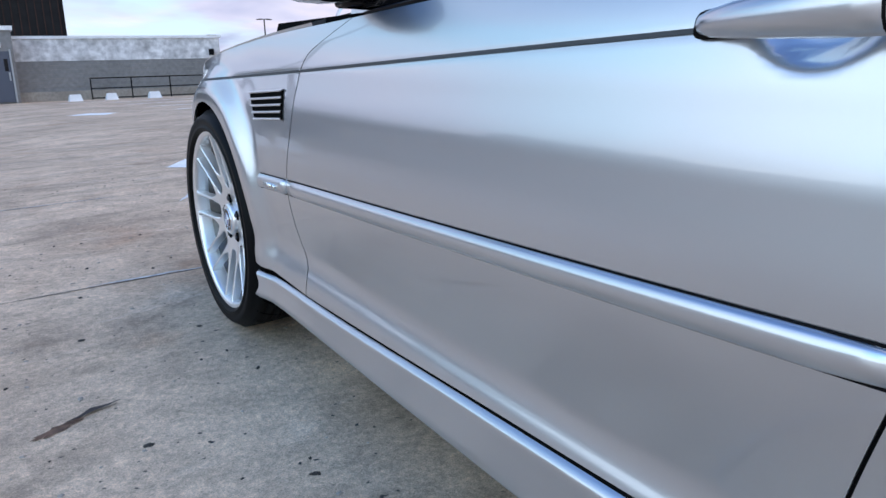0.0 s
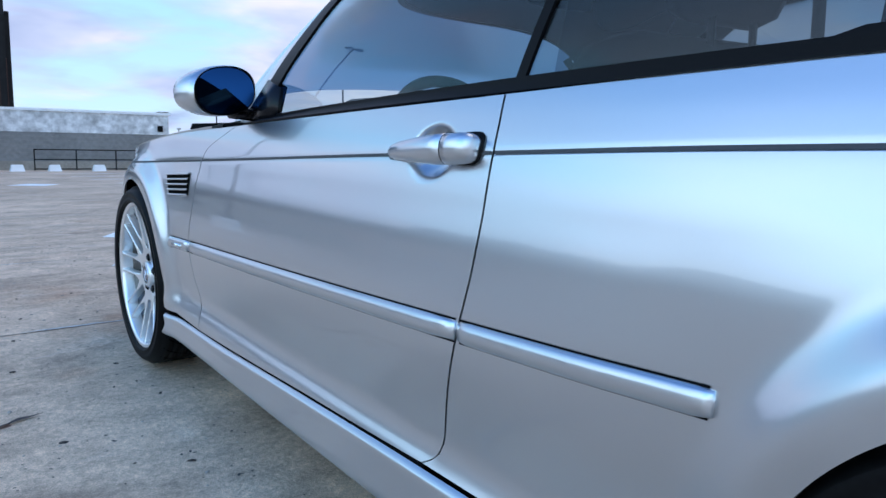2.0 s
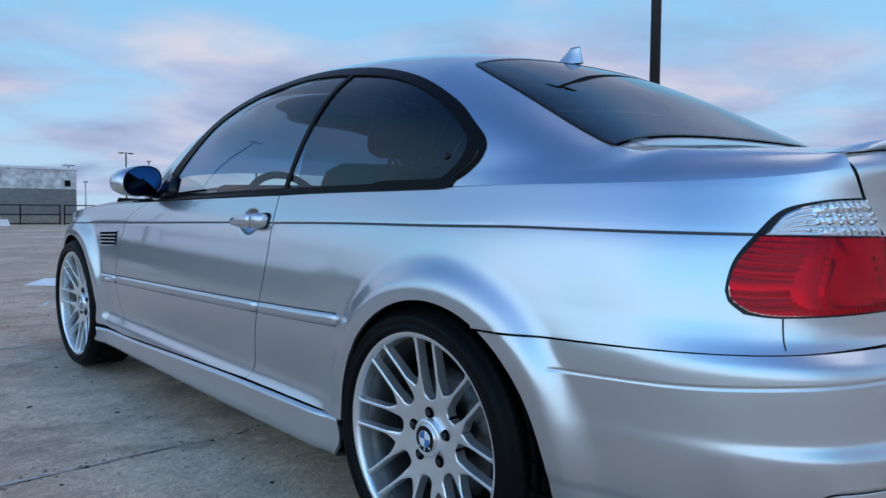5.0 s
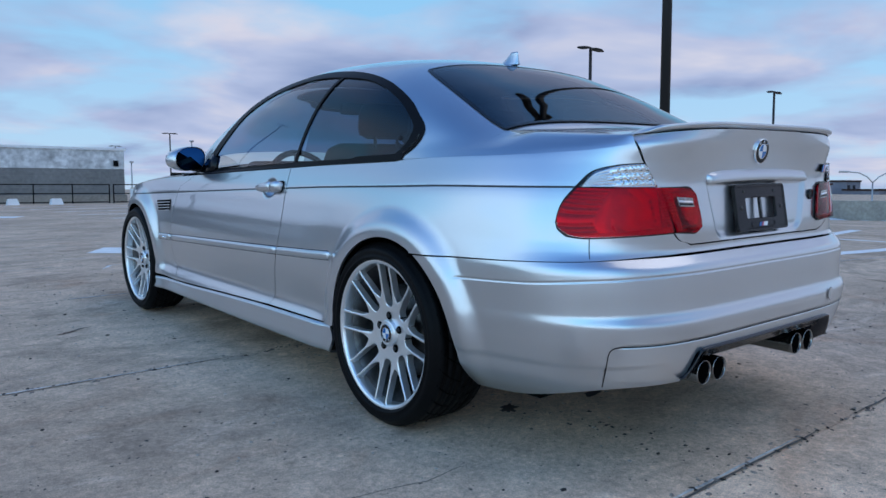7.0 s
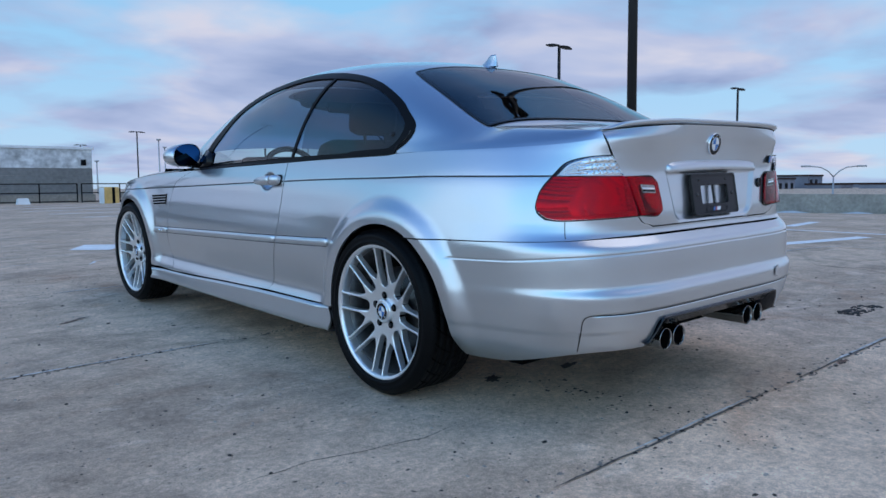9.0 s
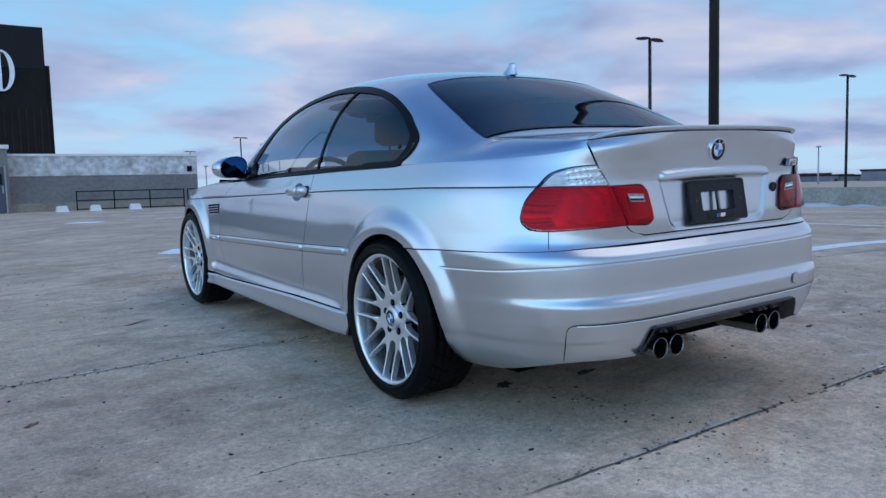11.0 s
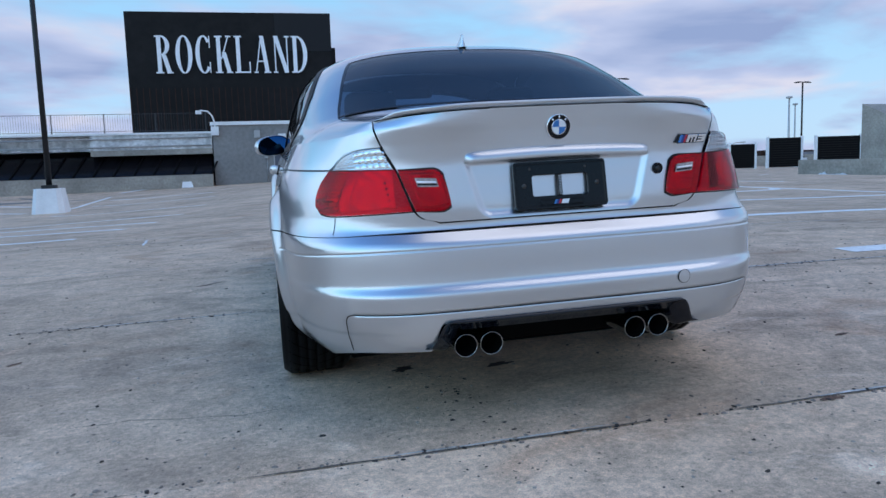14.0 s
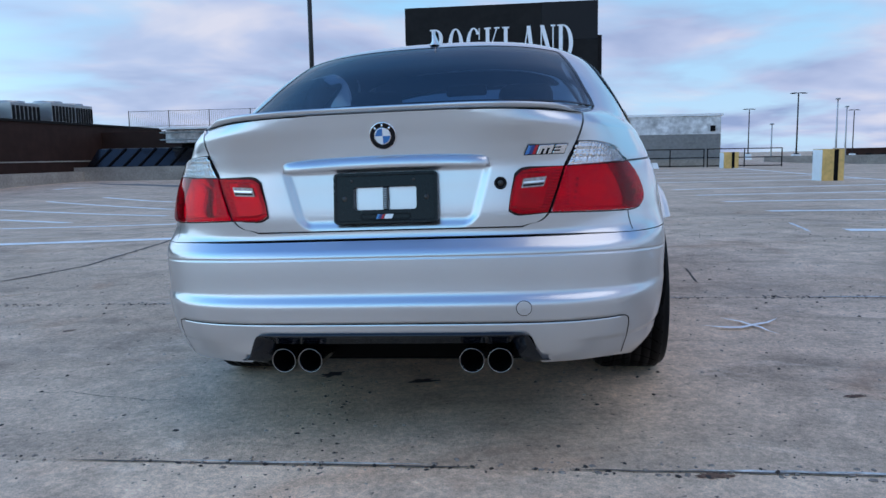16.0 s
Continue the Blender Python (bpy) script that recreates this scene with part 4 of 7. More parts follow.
def quarter_sheets():
    n = 70
    rear = shift(DOOR_REAR, -GAP)
    edge = bend(rear, 40)
    c1 = resample(edge + crease_line(0.7715, -0.166, -0.0045, 40)[1:], n)
    low = coons(arch_line(-0.015, RHUB, -3, 116, n), c1, resample([(-0.015 + 0.3446, 0.304), (rear[0][0], 0.303)], 34), resample([(-0.1662, 0.6321), (-0.166, crease(-0.166) - 0.0045)], 34))
    out = [(mapped(low, on_side), 0.012, 0)]
    # over the crease, and on to the lamp
    m = 60
    up = coons(crease_line(0.7715, -0.166, 0.0045, m), belt_line(0.7855, -0.166, 0, m), bend(shift(DOOR_BACK_TOP, -GAP), 12), resample([(-0.166, crease(-0.166) + 0.0045), (-0.166, belt(-0.166))], 12))
    groove = [(-half_width(y, z) + 0.0012, y, z) for y, z in crease_line(0.7715, -0.166, 0, m)]
    below = [(-half_width(y, z), y, z) for y, z in crease_line(0.7715, -0.166, -0.0045, m)]
    out.append(([below, groove] + mapped(up, on_side), 0, 0))
    return out


LID_SIDE = [(61.6, 0.985), (62.7, 0.947), (63.9, 0.907), (65.9, 0.842), (67.3, 0.775), (68.45, 0.714), (69.0, 0.700), (70.0, 0.6875), (71.6, 0.6808), (74, 0.678)]


lid_gap = spline([(0.60, 74.0)] + [(z, a) for a, z in LID_SIDE[:-1][::-1]])

corner_top = spline([(0.0, belt(-0.166)), (0.5, belt(-0.5)), (0.75, belt(-0.7) + 0.004), (1.0, 0.968)])


def corner_sheets():
    """The quarter panel from the wheel round to the boot lid."""
    n = 64

    def rows_between(z_low, z_high, nz, a_start):
        rows = []
        for j in range(nz):
            v = j / (nz - 1)
            row = []
            for i in range(n):
                u = i / (n - 1)
                s = a_start + (1 - a_start) * u
                zl, zh = z_low(s), z_high(s)
                z = zl + (zh - zl) * v
                ge = lid_gap(z) - 0.16
                a0 = turned(-0.166, z)
                row.append((a0 + (ge - a0) * u, z))
            rows.append(row)
        return rows
    z_low = spline([(0.0, 0.627), (0.3, 0.634), (0.6, 0.643), (0.8, 0.652), (1.0, 0.656)])
    z_top = corner_top
    rows = rows_between(z_low, z_top, 46, 0.0)
    out = []
    for r in rows:
        line = []
        for a, z in r:
            x, y, zz = on_tail((a, z))
            c = crease(max(y, -0.8))
            g = 0.0008 * math.exp(-((z - c) / 0.0045) ** 2) * (1.0 if y > -0.69 else 0.0)
            line.append((x + g, y, zz))
        out.append(line)
    strip = [[on_tail((69.0 + (90 - 69.0) * i / 23, 0.655 + 0.0195 * j / 3)) for i in range(24)] for j in range(4)]
    return [(out, 0.012, 0), (strip, 0.010, 0)]


def fender_sheets():
    n = 60
    front = shift(DOOR_FRONT, GAP)
    c1 = resample(bend(front, 40) + crease_line(2.073, WB, -0.0045, 30)[1:], n)
    low = coons(arch_line(WB, FHUB, -8, 90, n, -1), c1, resample([(WB - ARCH * math.cos(radians(8)), 0.274), front[0]], 26), resample([(WB, FHUB + ARCH), (WB, crease(WB) - 0.0045)], 26))
    m = 50
    up_edge = shift(DOOR_NOSE_TOP, GAP)
    high = coons(crease_line(2.071, 3.35, 0.0045, m), belt_line(1.85, 3.35, 0.0, m), bend(up_edge, 12), resample([(3.35, crease(3.35) + 0.0045), (3.35, belt(3.35))], 12))
    groove = [(-half_width(y, z) + 0.0012, y, z) for y, z in crease_line(2.071, 3.35, 0, m)]
    below = [(-half_width(y, z), y, z) for y, z in crease_line(2.071, 3.35, -0.0045, m)]
    nose = coons(arch_line(WB, FHUB, 90, 172, 40, -1), crease_line(WB, 3.35, -0.0045, 40), resample([(WB, FHUB + ARCH), (WB, crease(WB) - 0.0045)], 16),
                 resample([(WB + ARCH * math.cos(radians(8)), FHUB + ARCH * math.sin(radians(8))), (3.35, crease(3.35) - 0.0045)], 16))
    return [(mapped(low, on_side), 0.014, 0), ([below, groove] + mapped(high, on_side), 0.0, 0), (mapped(nose, on_side), 0.0, 0)]


# dark grey for panel joints, and for shade painted along the waist crease
GROOVE = material("dark_groove", (0.045, 0.047, 0.050), 0.5, grain=0.1, size=200)


def waist_line(y0, y1, round_tail=False):
    def build():
        places = [(y0 + (y1 - y0) * i / 60, None) for i in range(61)]
        rows = []
        for dz in (-0.0027, 0.0, 0.0027):
            row = [(-half_width(y, crease(y) + dz) - 0.0010, y, crease(y) + dz) for y, _ in places]
            if round_tail:
                zc = crease(-0.5) + dz
                a0 = turned(-0.166, zc)
                for i in range(1, 41):
                    a = a0 + (55.7 - a0) * i / 40
                    x, y = tail(a, zc)
                    z = crease(max(y, -0.8)) + dz
                    x, y = tail(a, z)
                    row.append((-x - 0.0010, y, z))
            rows.append(row)
        return [(rows, 0.0, 0.0)]
    return build


def seal_sheets():
    """Dark rubber in the door's gaps, just under the surface."""
    out = []
    for path, way in ((bend(DOOR_FRONT, 40), 1), (bend(DOOR_REAR, 40), -1), (bend(DOOR_NOSE_TOP, 14), 1), (bend(DOOR_BACK_TOP, 14), -1)):
        out.append(([[(-half_width(y + way * d, z) + 0.0035, y + way * d, z) for y, z in path] for d in (-0.006, 0.010)], 0, 0))
    out.append(([[(-half_width(0.90 + 1.17 * i / 40, 0.300 - 0.034 * i / 40 + d) + 0.004, 0.90 + 1.17 * i / 40, 0.300 - 0.034 * i / 40 + d) for i in range(41)] for d in (-0.012, 0.010)], 0, 0))
    return out


doors = for_both("door", door_sheets, PAINT)
quarters = for_both("quarter_panel", lambda: quarter_sheets() + corner_sheets(), PAINT)
fenders = for_both("front_fender", fender_sheets, PAINT)
for side_ob, seal_ob in zip(doors, for_both("door_seal", seal_sheets, SOOT_SHADE)):
    seal_ob.parent = side_ob
for owners, lo, hi, wrap in ((doors, 2.064, 0.778, False), (quarters, 0.770, -0.166, True), (fenders, 3.20, 2.074, False)):
    for side_ob, line_ob in zip(owners, for_both("waist_line", waist_line(lo, hi, wrap), GROOVE, "dark grey line painted as shade in the waist crease")):
        line_ob.parent = side_ob


def skirt_sheets():
    """The sill: a proud lower lip that rises to the door's edge."""
    top = spline([(0.30, 0.298), (0.92, 0.294), (1.43, 0.281), (2.0, 0.262), (2.45, 0.258)])
    face = spline([(0.0, 0.893), (0.10, 0.900), (0.22, 0.9015), (0.45, 0.8985), (0.70, 0.895), (0.88, 0.893), (0.96, 0.890), (1.0, 0.881)])
    rows = []
    sec = [(-0.10, 0.75), (-0.09, 0.80), (-0.07, 0.86), (-0.03, 0.884)] + [(k / 18, None) for k in range(19)]
    for v, fixed in sec:
        row = []
        for i in range(70):
            u = i / 69
            y = 0.375 - 0.03 * math.sin(math.pi * max(0, v)) + (2.37 - 0.375) * u
            z = 0.192 + (top(y) - 0.192) * v
            w = (fixed if fixed else face(v)) - plan_taper(y) * 0.8 + flare(y, 0.30) * 0.6
            w -= 0.02 * smooth(0.52, 0.36, y)
            row.append((-w, y, z))
        rows.append(row)
    return [(rows, 0.010, 0)]


for_both("side_skirt", skirt_sheets, PAINT)

# ---- roof, pillars and deck sides ----
TRIM_TOP = spline([(-0.053, 0.14), (-0.03, 0.218), (0.02, 0.266), (0.10, 0.338), (0.27, 0.42), (0.49, 0.492), (0.68, 0.533), (0.85, 0.555), (1.05, 0.548), (1.28, 0.495), (1.5, 0.385), (1.7, 0.22), (1.8, 0.115), (1.87, 0.01)])
GLASS_TOP = spline([(-0.022, 0.14), (0.0, 0.205), (0.12, 0.30), (0.25, 0.368), (0.44, 0.435), (0.61, 0.462), (0.83, 0.488), (1.05, 0.468), (1.28, 0.41), (1.5, 0.30), (1.7, 0.115), (1.76, 0.03)])
BACK_SIDE = spline([(-0.42, 0.345), (-0.29, 0.402), (-0.14, 0.474), (0.0, 0.526), (0.15, 0.578), (0.27, 0.630)])
SCREEN_SIDE = spline([(1.45, 0.60), (1.6, 0.47), (1.75, 0.32), (1.9, 0.19), (2.1, 0.10), (2.3, 0.05)])


def full_width(rows_left):
    """Adds the mirrored half to rows that end in the middle."""
    return [r + [(-x, y, z) for x, y, z in r[-2::-1]] for r in rows_left]


def roof_sheet():
    rows = []
    for j in range(60):
        y = 0.215 + (1.47 - 0.215) * j / 59
        t0 = TRIM_TOP(y)
        rows.append([on_top((y, t0 + (1 - t0) * (i / 24) ** 1.15)) for i in range(25)])
    return full_width(rows)


bm = bmesh.new()
sheet(bm, roof_sheet(), 0.01)
roof_panel = part("roof", bm, PAINT, car, "", False)


def shoulder(x, y, x_edge, z_edge):
    """Height of the body between its upper edge and the foot of the glasshouse."""
    xf, xe = foot(y), abs(x_edge)
    if abs(x) <= xf or xe <= xf:
        return max(upper(x, y), z_edge) if xe > xf else z_edge + (max(upper(x, y), z_edge) - z_edge) * smooth(0, 0.05, xe - abs(x))
    zf = max(upper(xf, y), z_edge)
    return z_edge + (zf - z_edge) * min(1.0, (xe - abs(x)) / (xe - xf))


def lid_top(s):
    """Height of the lid's rear upper edge: s is -1 to 1 across."""
    return 1.016 - 0.024 * abs(s) ** 3.2


def lid_rim(v, out=0.0):
    """The side edge of the lid's top, from the window to the tail, on the left."""
    x0 = glasshouse(-0.335, BACK_SIDE(-0.335))[0] - 0.004
    x, ye = x0 + (0.572 - x0) * v, tail(61.6, 0.985)[1]
    y = -0.336 + (ye + 0.336) * v
    z0 = upper(x0, -0.336)
    return (-x - out, y, z0 + (lid_top(1) - z0) * v)


def pillar_sheets():
    n = 60
    trim = [(0.215, TRIM_TOP(0.215) - 0.012), (0.10, 0.326), (0.06, 0.289), (0.028, 0.254), (-0.014, 0.202), (-0.036, 0.160), (-0.034, 0.10), (-0.004, 0.034), (0.022, 0.0)]
    lower = resample(bend(trim, 60) + [(0.018 - 0.353 * k / 10, 0.0) for k in range(1, 11)], n)
    inner = resample([(y, BACK_SIDE(y)) for y in [0.215 - 0.55 * k / 20 for k in range(21)]], n)
    grid = coons(lower, inner, resample([lower[0], inner[0]], 30), resample([lower[-1], inner[-1]], 30))
    rows = []
    for j, r in enumerate(grid):
        line = []
        for y, t in r:
            p = on_top((y, max(0.0, t)))
            if j == 0 and t <= 1e-6:
                p = (-half_width(y, belt(y)), y, belt(y))
            line.append(p)
        rows.append(line)
    # beside the boot lid
    deck_rows = []
    m = 40
    outer = []
    for k in range(m):
        a = turned(-0.335, 0.935) + (lid_gap(0.968) - 0.16 - turned(-0.335, 0.935)) * k / (m - 1)
        zt = belt(-0.335 - 0.45 * k / (m - 1)) + 0.025 * smooth(0.55, 1.0, k / (m - 1))
        for _ in range(8):
            a0, ge = turned(-0.166, zt), lid_gap(zt) - 0.16
            zt = corner_top(min(1.0, max(0.0, (a - a0) / (ge - a0))))
        x, y = tail(a, zt)
        outer.append((-x, y, zt))
    lid_edge = [lid_rim(k / (m - 1), 0.0025) for k in range(m)]
    for j in range(14):
        v = j / 13
        line = []
        for k, (o, e) in enumerate(zip(outer, lid_edge)):
            x, y = o[0] + (e[0] - o[0]) * v, o[1] + (e[1] - o[1]) * v
            f = smooth(0.0, 0.35, k / (m - 1))
            line.append((x, y, shoulder(x, y, o[0], o[2]) * (1 - f) + f * (o[2] + (e[2] - o[2]) * math.sin(math.pi / 2 * v) ** 0.85)))
        deck_rows.append(line)
    return [(rows, 0.008, 0), (deck_rows, 0.008, 0)]


for_both("rear_pillar", pillar_sheets, PAINT)


def front_pillar_sheets():
    rows = []
    for j in range(40):
        y = 1.46 + (2.0 - 1.46) * j / 39
        a, b = max(0.0, TRIM_TOP(y)) if y < 1.87 else 0.0, SCREEN_SIDE(y)
        rows.append([on_top((y, a + (b - a) * i / 6)) for i in range(7)])
    return [(rows, 0.01, 0)]


for_both("front_pillar", front_pillar_sheets, PAINT)


def hood_sheet():
    rows = []
    for j in range(40):
        y = 2.05 + (3.45 - 2.05) * j / 39
        w = half_width(y, belt(y))
        rows.append([(-w * (1 - i / 16), y, belt(y) + (0.075 + 0.02 * smooth(2.0, 2.6, y)) * (1 - (1 - i / 16) ** 2.4)) for i in range(17)])
    return full_width(rows)


bm = bmesh.new()
sheet(bm, hood_sheet(), 0.01)
part("hood", bm, PAINT, car, "", False)
bm = bmesh.new()
sheet(bm, [[(-half_width(y, z) * k / 8, y, z) for k in range(8, -9, -1)] for y, z in [(3.35 + 0.12 * math.sin(math.pi * (i / 15)) + 0.02 * i / 15, 0.70 - 0.5 * i / 15) for i in range(16)]], 0.01)
part("front_bumper", bm, PAINT, car, "", False)

# boot lid: top and rear face in one
def recess(x, z):
    w = 0.258 + 0.28 * (z - 0.698)
    side, foot = max(0.0, abs(x) - w + 0.030), max(0.0, 0.722 - z)
    return 0.011 * (1 - smooth(0.012, 0.046, math.hypot(side, foot))) * (1 - smooth(0.845, 0.862, z))


def lid_sheets():
    rows = []
    nz, n = 70, 260
    for j in range(nz):
        row = []
        for i in range(n):
            z = 0.679 + (lid_top(2 * i / (n - 1) - 1) - 0.679) * j / (nz - 1)
            ge = lid_gap(z) + 0.16
            a = ge + (180 - 2 * ge) * i / (n - 1)
            x, y, zz = on_tail((a, z))
            row.append((x, y + recess(x, z), zz))
        rows.append(row)
    top = []
    for j in range(30):
        y0 = -0.336
        front_x = glasshouse(-0.335, BACK_SIDE(-0.335))[0] - 0.004
        v = j / 29
        line = []
        for i in range(61):
            s = i / 30 - 1
            x = s * (front_x + (0.570 - front_x) * v)
            ye = tail(90 - abs(s) * 28.4, 0.985)[1]
            y = y0 + (ye - y0) * v
            z = upper(x, y)
            z += (lid_rim(v)[2] - upper(lid_rim(v)[0], lid_rim(v)[1])) * abs(s) ** 5
            z = z + (lid_top(s) - z) * smooth(0.75, 1.0, v)
            line.append((x, y, z))
        top.append(line)
    return [(rows, 0.012, 0), (top, 0.008, 0)]


bm = bmesh.new()
for rows, depth, lift in lid_sheets():
    sheet(bm, rows, depth, lift)
lid = part("boot_lid", bm, PAINT, car, "", False)

# rear bumper
BUMPER_TOP = spline([(20, 0.618), (30, 0.6215), (42, 0.6285), (55, 0.639), (66, 0.6475), (90, 0.648)])


def bumper_rows():
    levels = [0.400, 0.407, 0.409, 0.411, 0.42, 0.435, 0.447, 0.456, 0.462, 0.467, 0.472, 0.477, 0.482, 0.487, 0.493, 0.50, 0.51, 0.53, 0.545, -0.006, -0.003, 0.0, 0.003, 0.006]
    seam = spline([(20, 0.563), (34, 0.567), (48, 0.576), (58, 0.592), (68, 0.600), (90, 0.601)])
    n = 301
    rows = []

    def bottom(a, s):
        x = abs(tail(a, 0.3)[0])
        base = 0.208 - 0.008 * smooth(0.0, 0.2, s) + 0.079 * smooth(40, 64, a)
        return base + (0.372 - base) * (1 - smooth(0.396, 0.464, x))
    nl, nt = 24, 9
    for j in range(nl + len(levels) + nt):
        row = []
        for i in range(n):
            s = 2 * abs(i / (n - 1) - 0.5)
            s = 1 - s                       # 0 at the arches, 1 in the middle

            def angle(z):
                yl = -0.015 - math.sqrt(max(1e-6, ARCH ** 2 - (z - RHUB) ** 2))
                a0 = turned(yl - 0.001, z)
                return a0 + (90 - a0) * s
            a = angle(0.4)
            if j < nl:
                zb = bottom(a, s)
                z = zb + (0.400 - zb) * j / nl
            elif j < nl + len(levels):
                z = levels[j - nl]
                if z < 0.1:
                    z = z + seam(angle(0.58))
            else:
                zt = BUMPER_TOP(angle(0.62))
                z0 = seam(angle(0.58)) + 0.006
                z = z0 + (zt - z0) * (j - nl - len(levels) + 1) / nt
            a = angle(z)
            a = a if i <= n // 2 else 180 - a
            x, y, zz = on_tail((a, z))
            if j < nl:
                # the soft crease round the lower corner
                c = a if a <= 90 else 180 - a
                deep = 0.005 * smooth(0.352, 0.336, z) * (1 - 0.8 * smooth(0.33, 0.26, z)) * smooth(30, 42, c) * (1 - smooth(58, 70, c))
                r = math.hypot(x, y - Y1)
                x, y = x * (1 - deep / r), Y1 + (y - Y1) * (1 - deep / r)
            if j >= nl and j < nl + len(levels):
                deep = 0.0
                if abs(z - 0.409) < 0.0015 and 60.5 < a < 119.5:
                    deep = 0.005
                if levels[j - nl] == 0.0 and y < -0.358:
                    deep = 0.004
                if deep:
                    r = math.hypot(x, y - Y1)
                    x, y = x * (1 - deep / r), Y1 + (y - Y1) * (1 - deep / r)
            row.append((x, y, zz))
        rows.append(row)
    return rows


bm = bmesh.new()
sheet(bm, bumper_rows(), 0.012)
bumper = part("rear_bumper", bm, PAINT, car, "", False)

# ---- glass and black window trim ----
def side_trim_sheets():
    ys = [-0.05 + (1.86 + 0.05) * (k / 70) ** 1.0 for k in range(71)]
    band = [[on_top((y, max(0.0, GLASS_TOP(min(max(y + 0.03 * smooth(0.1, -0.05, y) - 0.09 * smooth(1.4, 1.86, y), -0.02), 1.76)) - 0.012))) for y in ys],
            [on_top((y, max(0.004, TRIM_TOP(y)))) for y in ys]]
    inner, outer = [], []
    n = 90
    o = bend([(1.86, 0.02), (1.8, 0.115), (1.7, 0.22), (1.5, 0.385), (1.28, 0.495), (1.05, 0.548), (0.85, 0.555), (0.68, 0.533), (0.49, 0.492), (0.27, 0.42), (0.10, 0.338), (0.02, 0.266), (-0.03, 0.214), (-0.052, 0.165), (-0.050, 0.10), (-0.02, 0.03), (0.006, 0.0)], n)
    i_ = bend([(1.75, 0.03), (1.69, 0.118), (1.60, 0.20), (1.45, 0.325), (1.25, 0.418), (1.04, 0.465), (0.84, 0.483), (0.64, 0.462), (0.45, 0.432), (0.27, 0.372), (0.13, 0.298), (0.045, 0.222), (0.012, 0.18), (0.004, 0.14), (0.010, 0.095), (0.032, 0.045), (0.055, 0.016)], n)
    rows = [[on_top((a[0] + (b[0] - a[0]) * k / 5, a[1] + (b[1] - a[1]) * k / 5)) for a, b in zip(i_, o)] for k in range(6)]
    foot_rows = [[(-half_width(y, belt(y)) - 0.002 if k == 0 else on_top((y, 0.012 * k / 3))[0], y, belt(y) - 0.007 * smooth(0.0, 0.06, y) if k == 0 else on_top((y, 0.012 * k / 3))[2]) for y in [e + (1.80 - e) * q / 60 for q in range(61) for e in (-0.008 + 0.007 * (3 - k),)]] for k in range(4)]
    bar = [[on_top((0.755 + 0.020 * u - 0.112 * math.sin(v * 1.35), 0.006 + 0.459 * v)) for u in (0, 0.33, 0.66, 1)] for v in [k / 14 for k in range(15)]]
    return [(rows, 0.007, 0.0036), (foot_rows, 0.006, 0.0034), (bar, 0.006, 0.003)]


for_both("window_trim", side_trim_sheets, BLACK, "satin black window surround")


def glass_rows(y0, y1, n=40):
    rows = []
    for j in range(n):
        y = y0 + (y1 - y0) * j / (n - 1)
        lo = 0.006 if y > 0.06 else 0.006 + (0.06 - y) * 0.9
        hi = max(lo + 0.004, GLASS_TOP(y) + 0.01)
        rows.append([on_top((y, lo + (hi - lo) * i / 14)) for i in range(15)])
    return rows


for_both("door_window", lambda: [(glass_rows(0.70, 1.75), 0.0, -0.002)], SIDE_GLASS, "tinted side window glass")
quarter_panes = for_both("quarter_window", lambda: [(glass_rows(-0.02, 0.70), 0.0, -0.002)], REAR_GLASS, "dark tinted rear side window")
for s, pane in zip((-1, 1), quarter_panes):
    p = Vector(on_top((0.062, 0.105)))
    bm = bmesh.new()
    lathe(bm, [(0.0005, 0.0025), (0.007, 0.0025), (0.0095, 0.001), (0.0095, -0.006)], 24, "z")
    latch = part("latch", bm, GLOSS_BLACK, pane, "round black window latch")
    latch.matrix_basis = Matrix.Translation((p.x if s < 0 else -p.x, p.y, p.z)) @ Matrix.Rotation(radians(-62 if s < 0 else 62), 4, "Y")


def back_rows(grow):
    rows = []
    for j in range(40):
        y = -0.325 - grow + (0.215 + 2 * grow + 0.325) * j / 39
        t0 = BACK_SIDE(min(y, 0.26)) - grow * 0.8
        rows.append([on_top((y, t0 + (1 - t0) * i / 20)) for i in range(21)])
    return full_width(rows)


bm = bmesh.new()
sheet(bm, back_rows(0.0), 0.0, 0.003)
back_glass = part("rear_window", bm, REAR_GLASS, car, "dark tinted rear window", False)


def back_seal():
    """The black rubber and printed border round the rear window."""
    sides = []
    for j in range(40):
        y = -0.325 + 0.54 * j / 39
        t0 = BACK_SIDE(min(y, 0.26))
        sides.append([on_top((y, t0 - 0.008 + 0.017 * i / 4)) for i in range(5)])
    ends = []
    for y0, y1 in ((-0.330, -0.318), (0.207, 0.218)):
        ends.append(full_width([[on_top((y0 + (y1 - y0) * j / 4, t0 + (1 - t0) * i / 20)) for i in range(21) for t0 in (BACK_SIDE(min(y0 + (y1 - y0) * j / 4, 0.26)),)] for j in range(5)]))
    return [sides, mirrored(sides)] + ends


for seal_rows in back_seal():
    bm = bmesh.new()
    sheet(bm, seal_rows, 0.003, 0.0042)
    part("seal", bm, GLOSS_BLACK, back_glass, "gloss black window border", False)
bm = bmesh.new()
rows = []
for j in range(40):
    y = 1.47 + (2.30 - 1.47) * j / 39
    t0 = SCREEN_SIDE(y)
    rows.append([on_top((y, t0 + (1 - t0) * i / 20)) for i in range(21)])
sheet(bm, full_width(rows), 0.0, 0.0)
part("windscreen", bm, SIDE_GLASS, car, "", False)


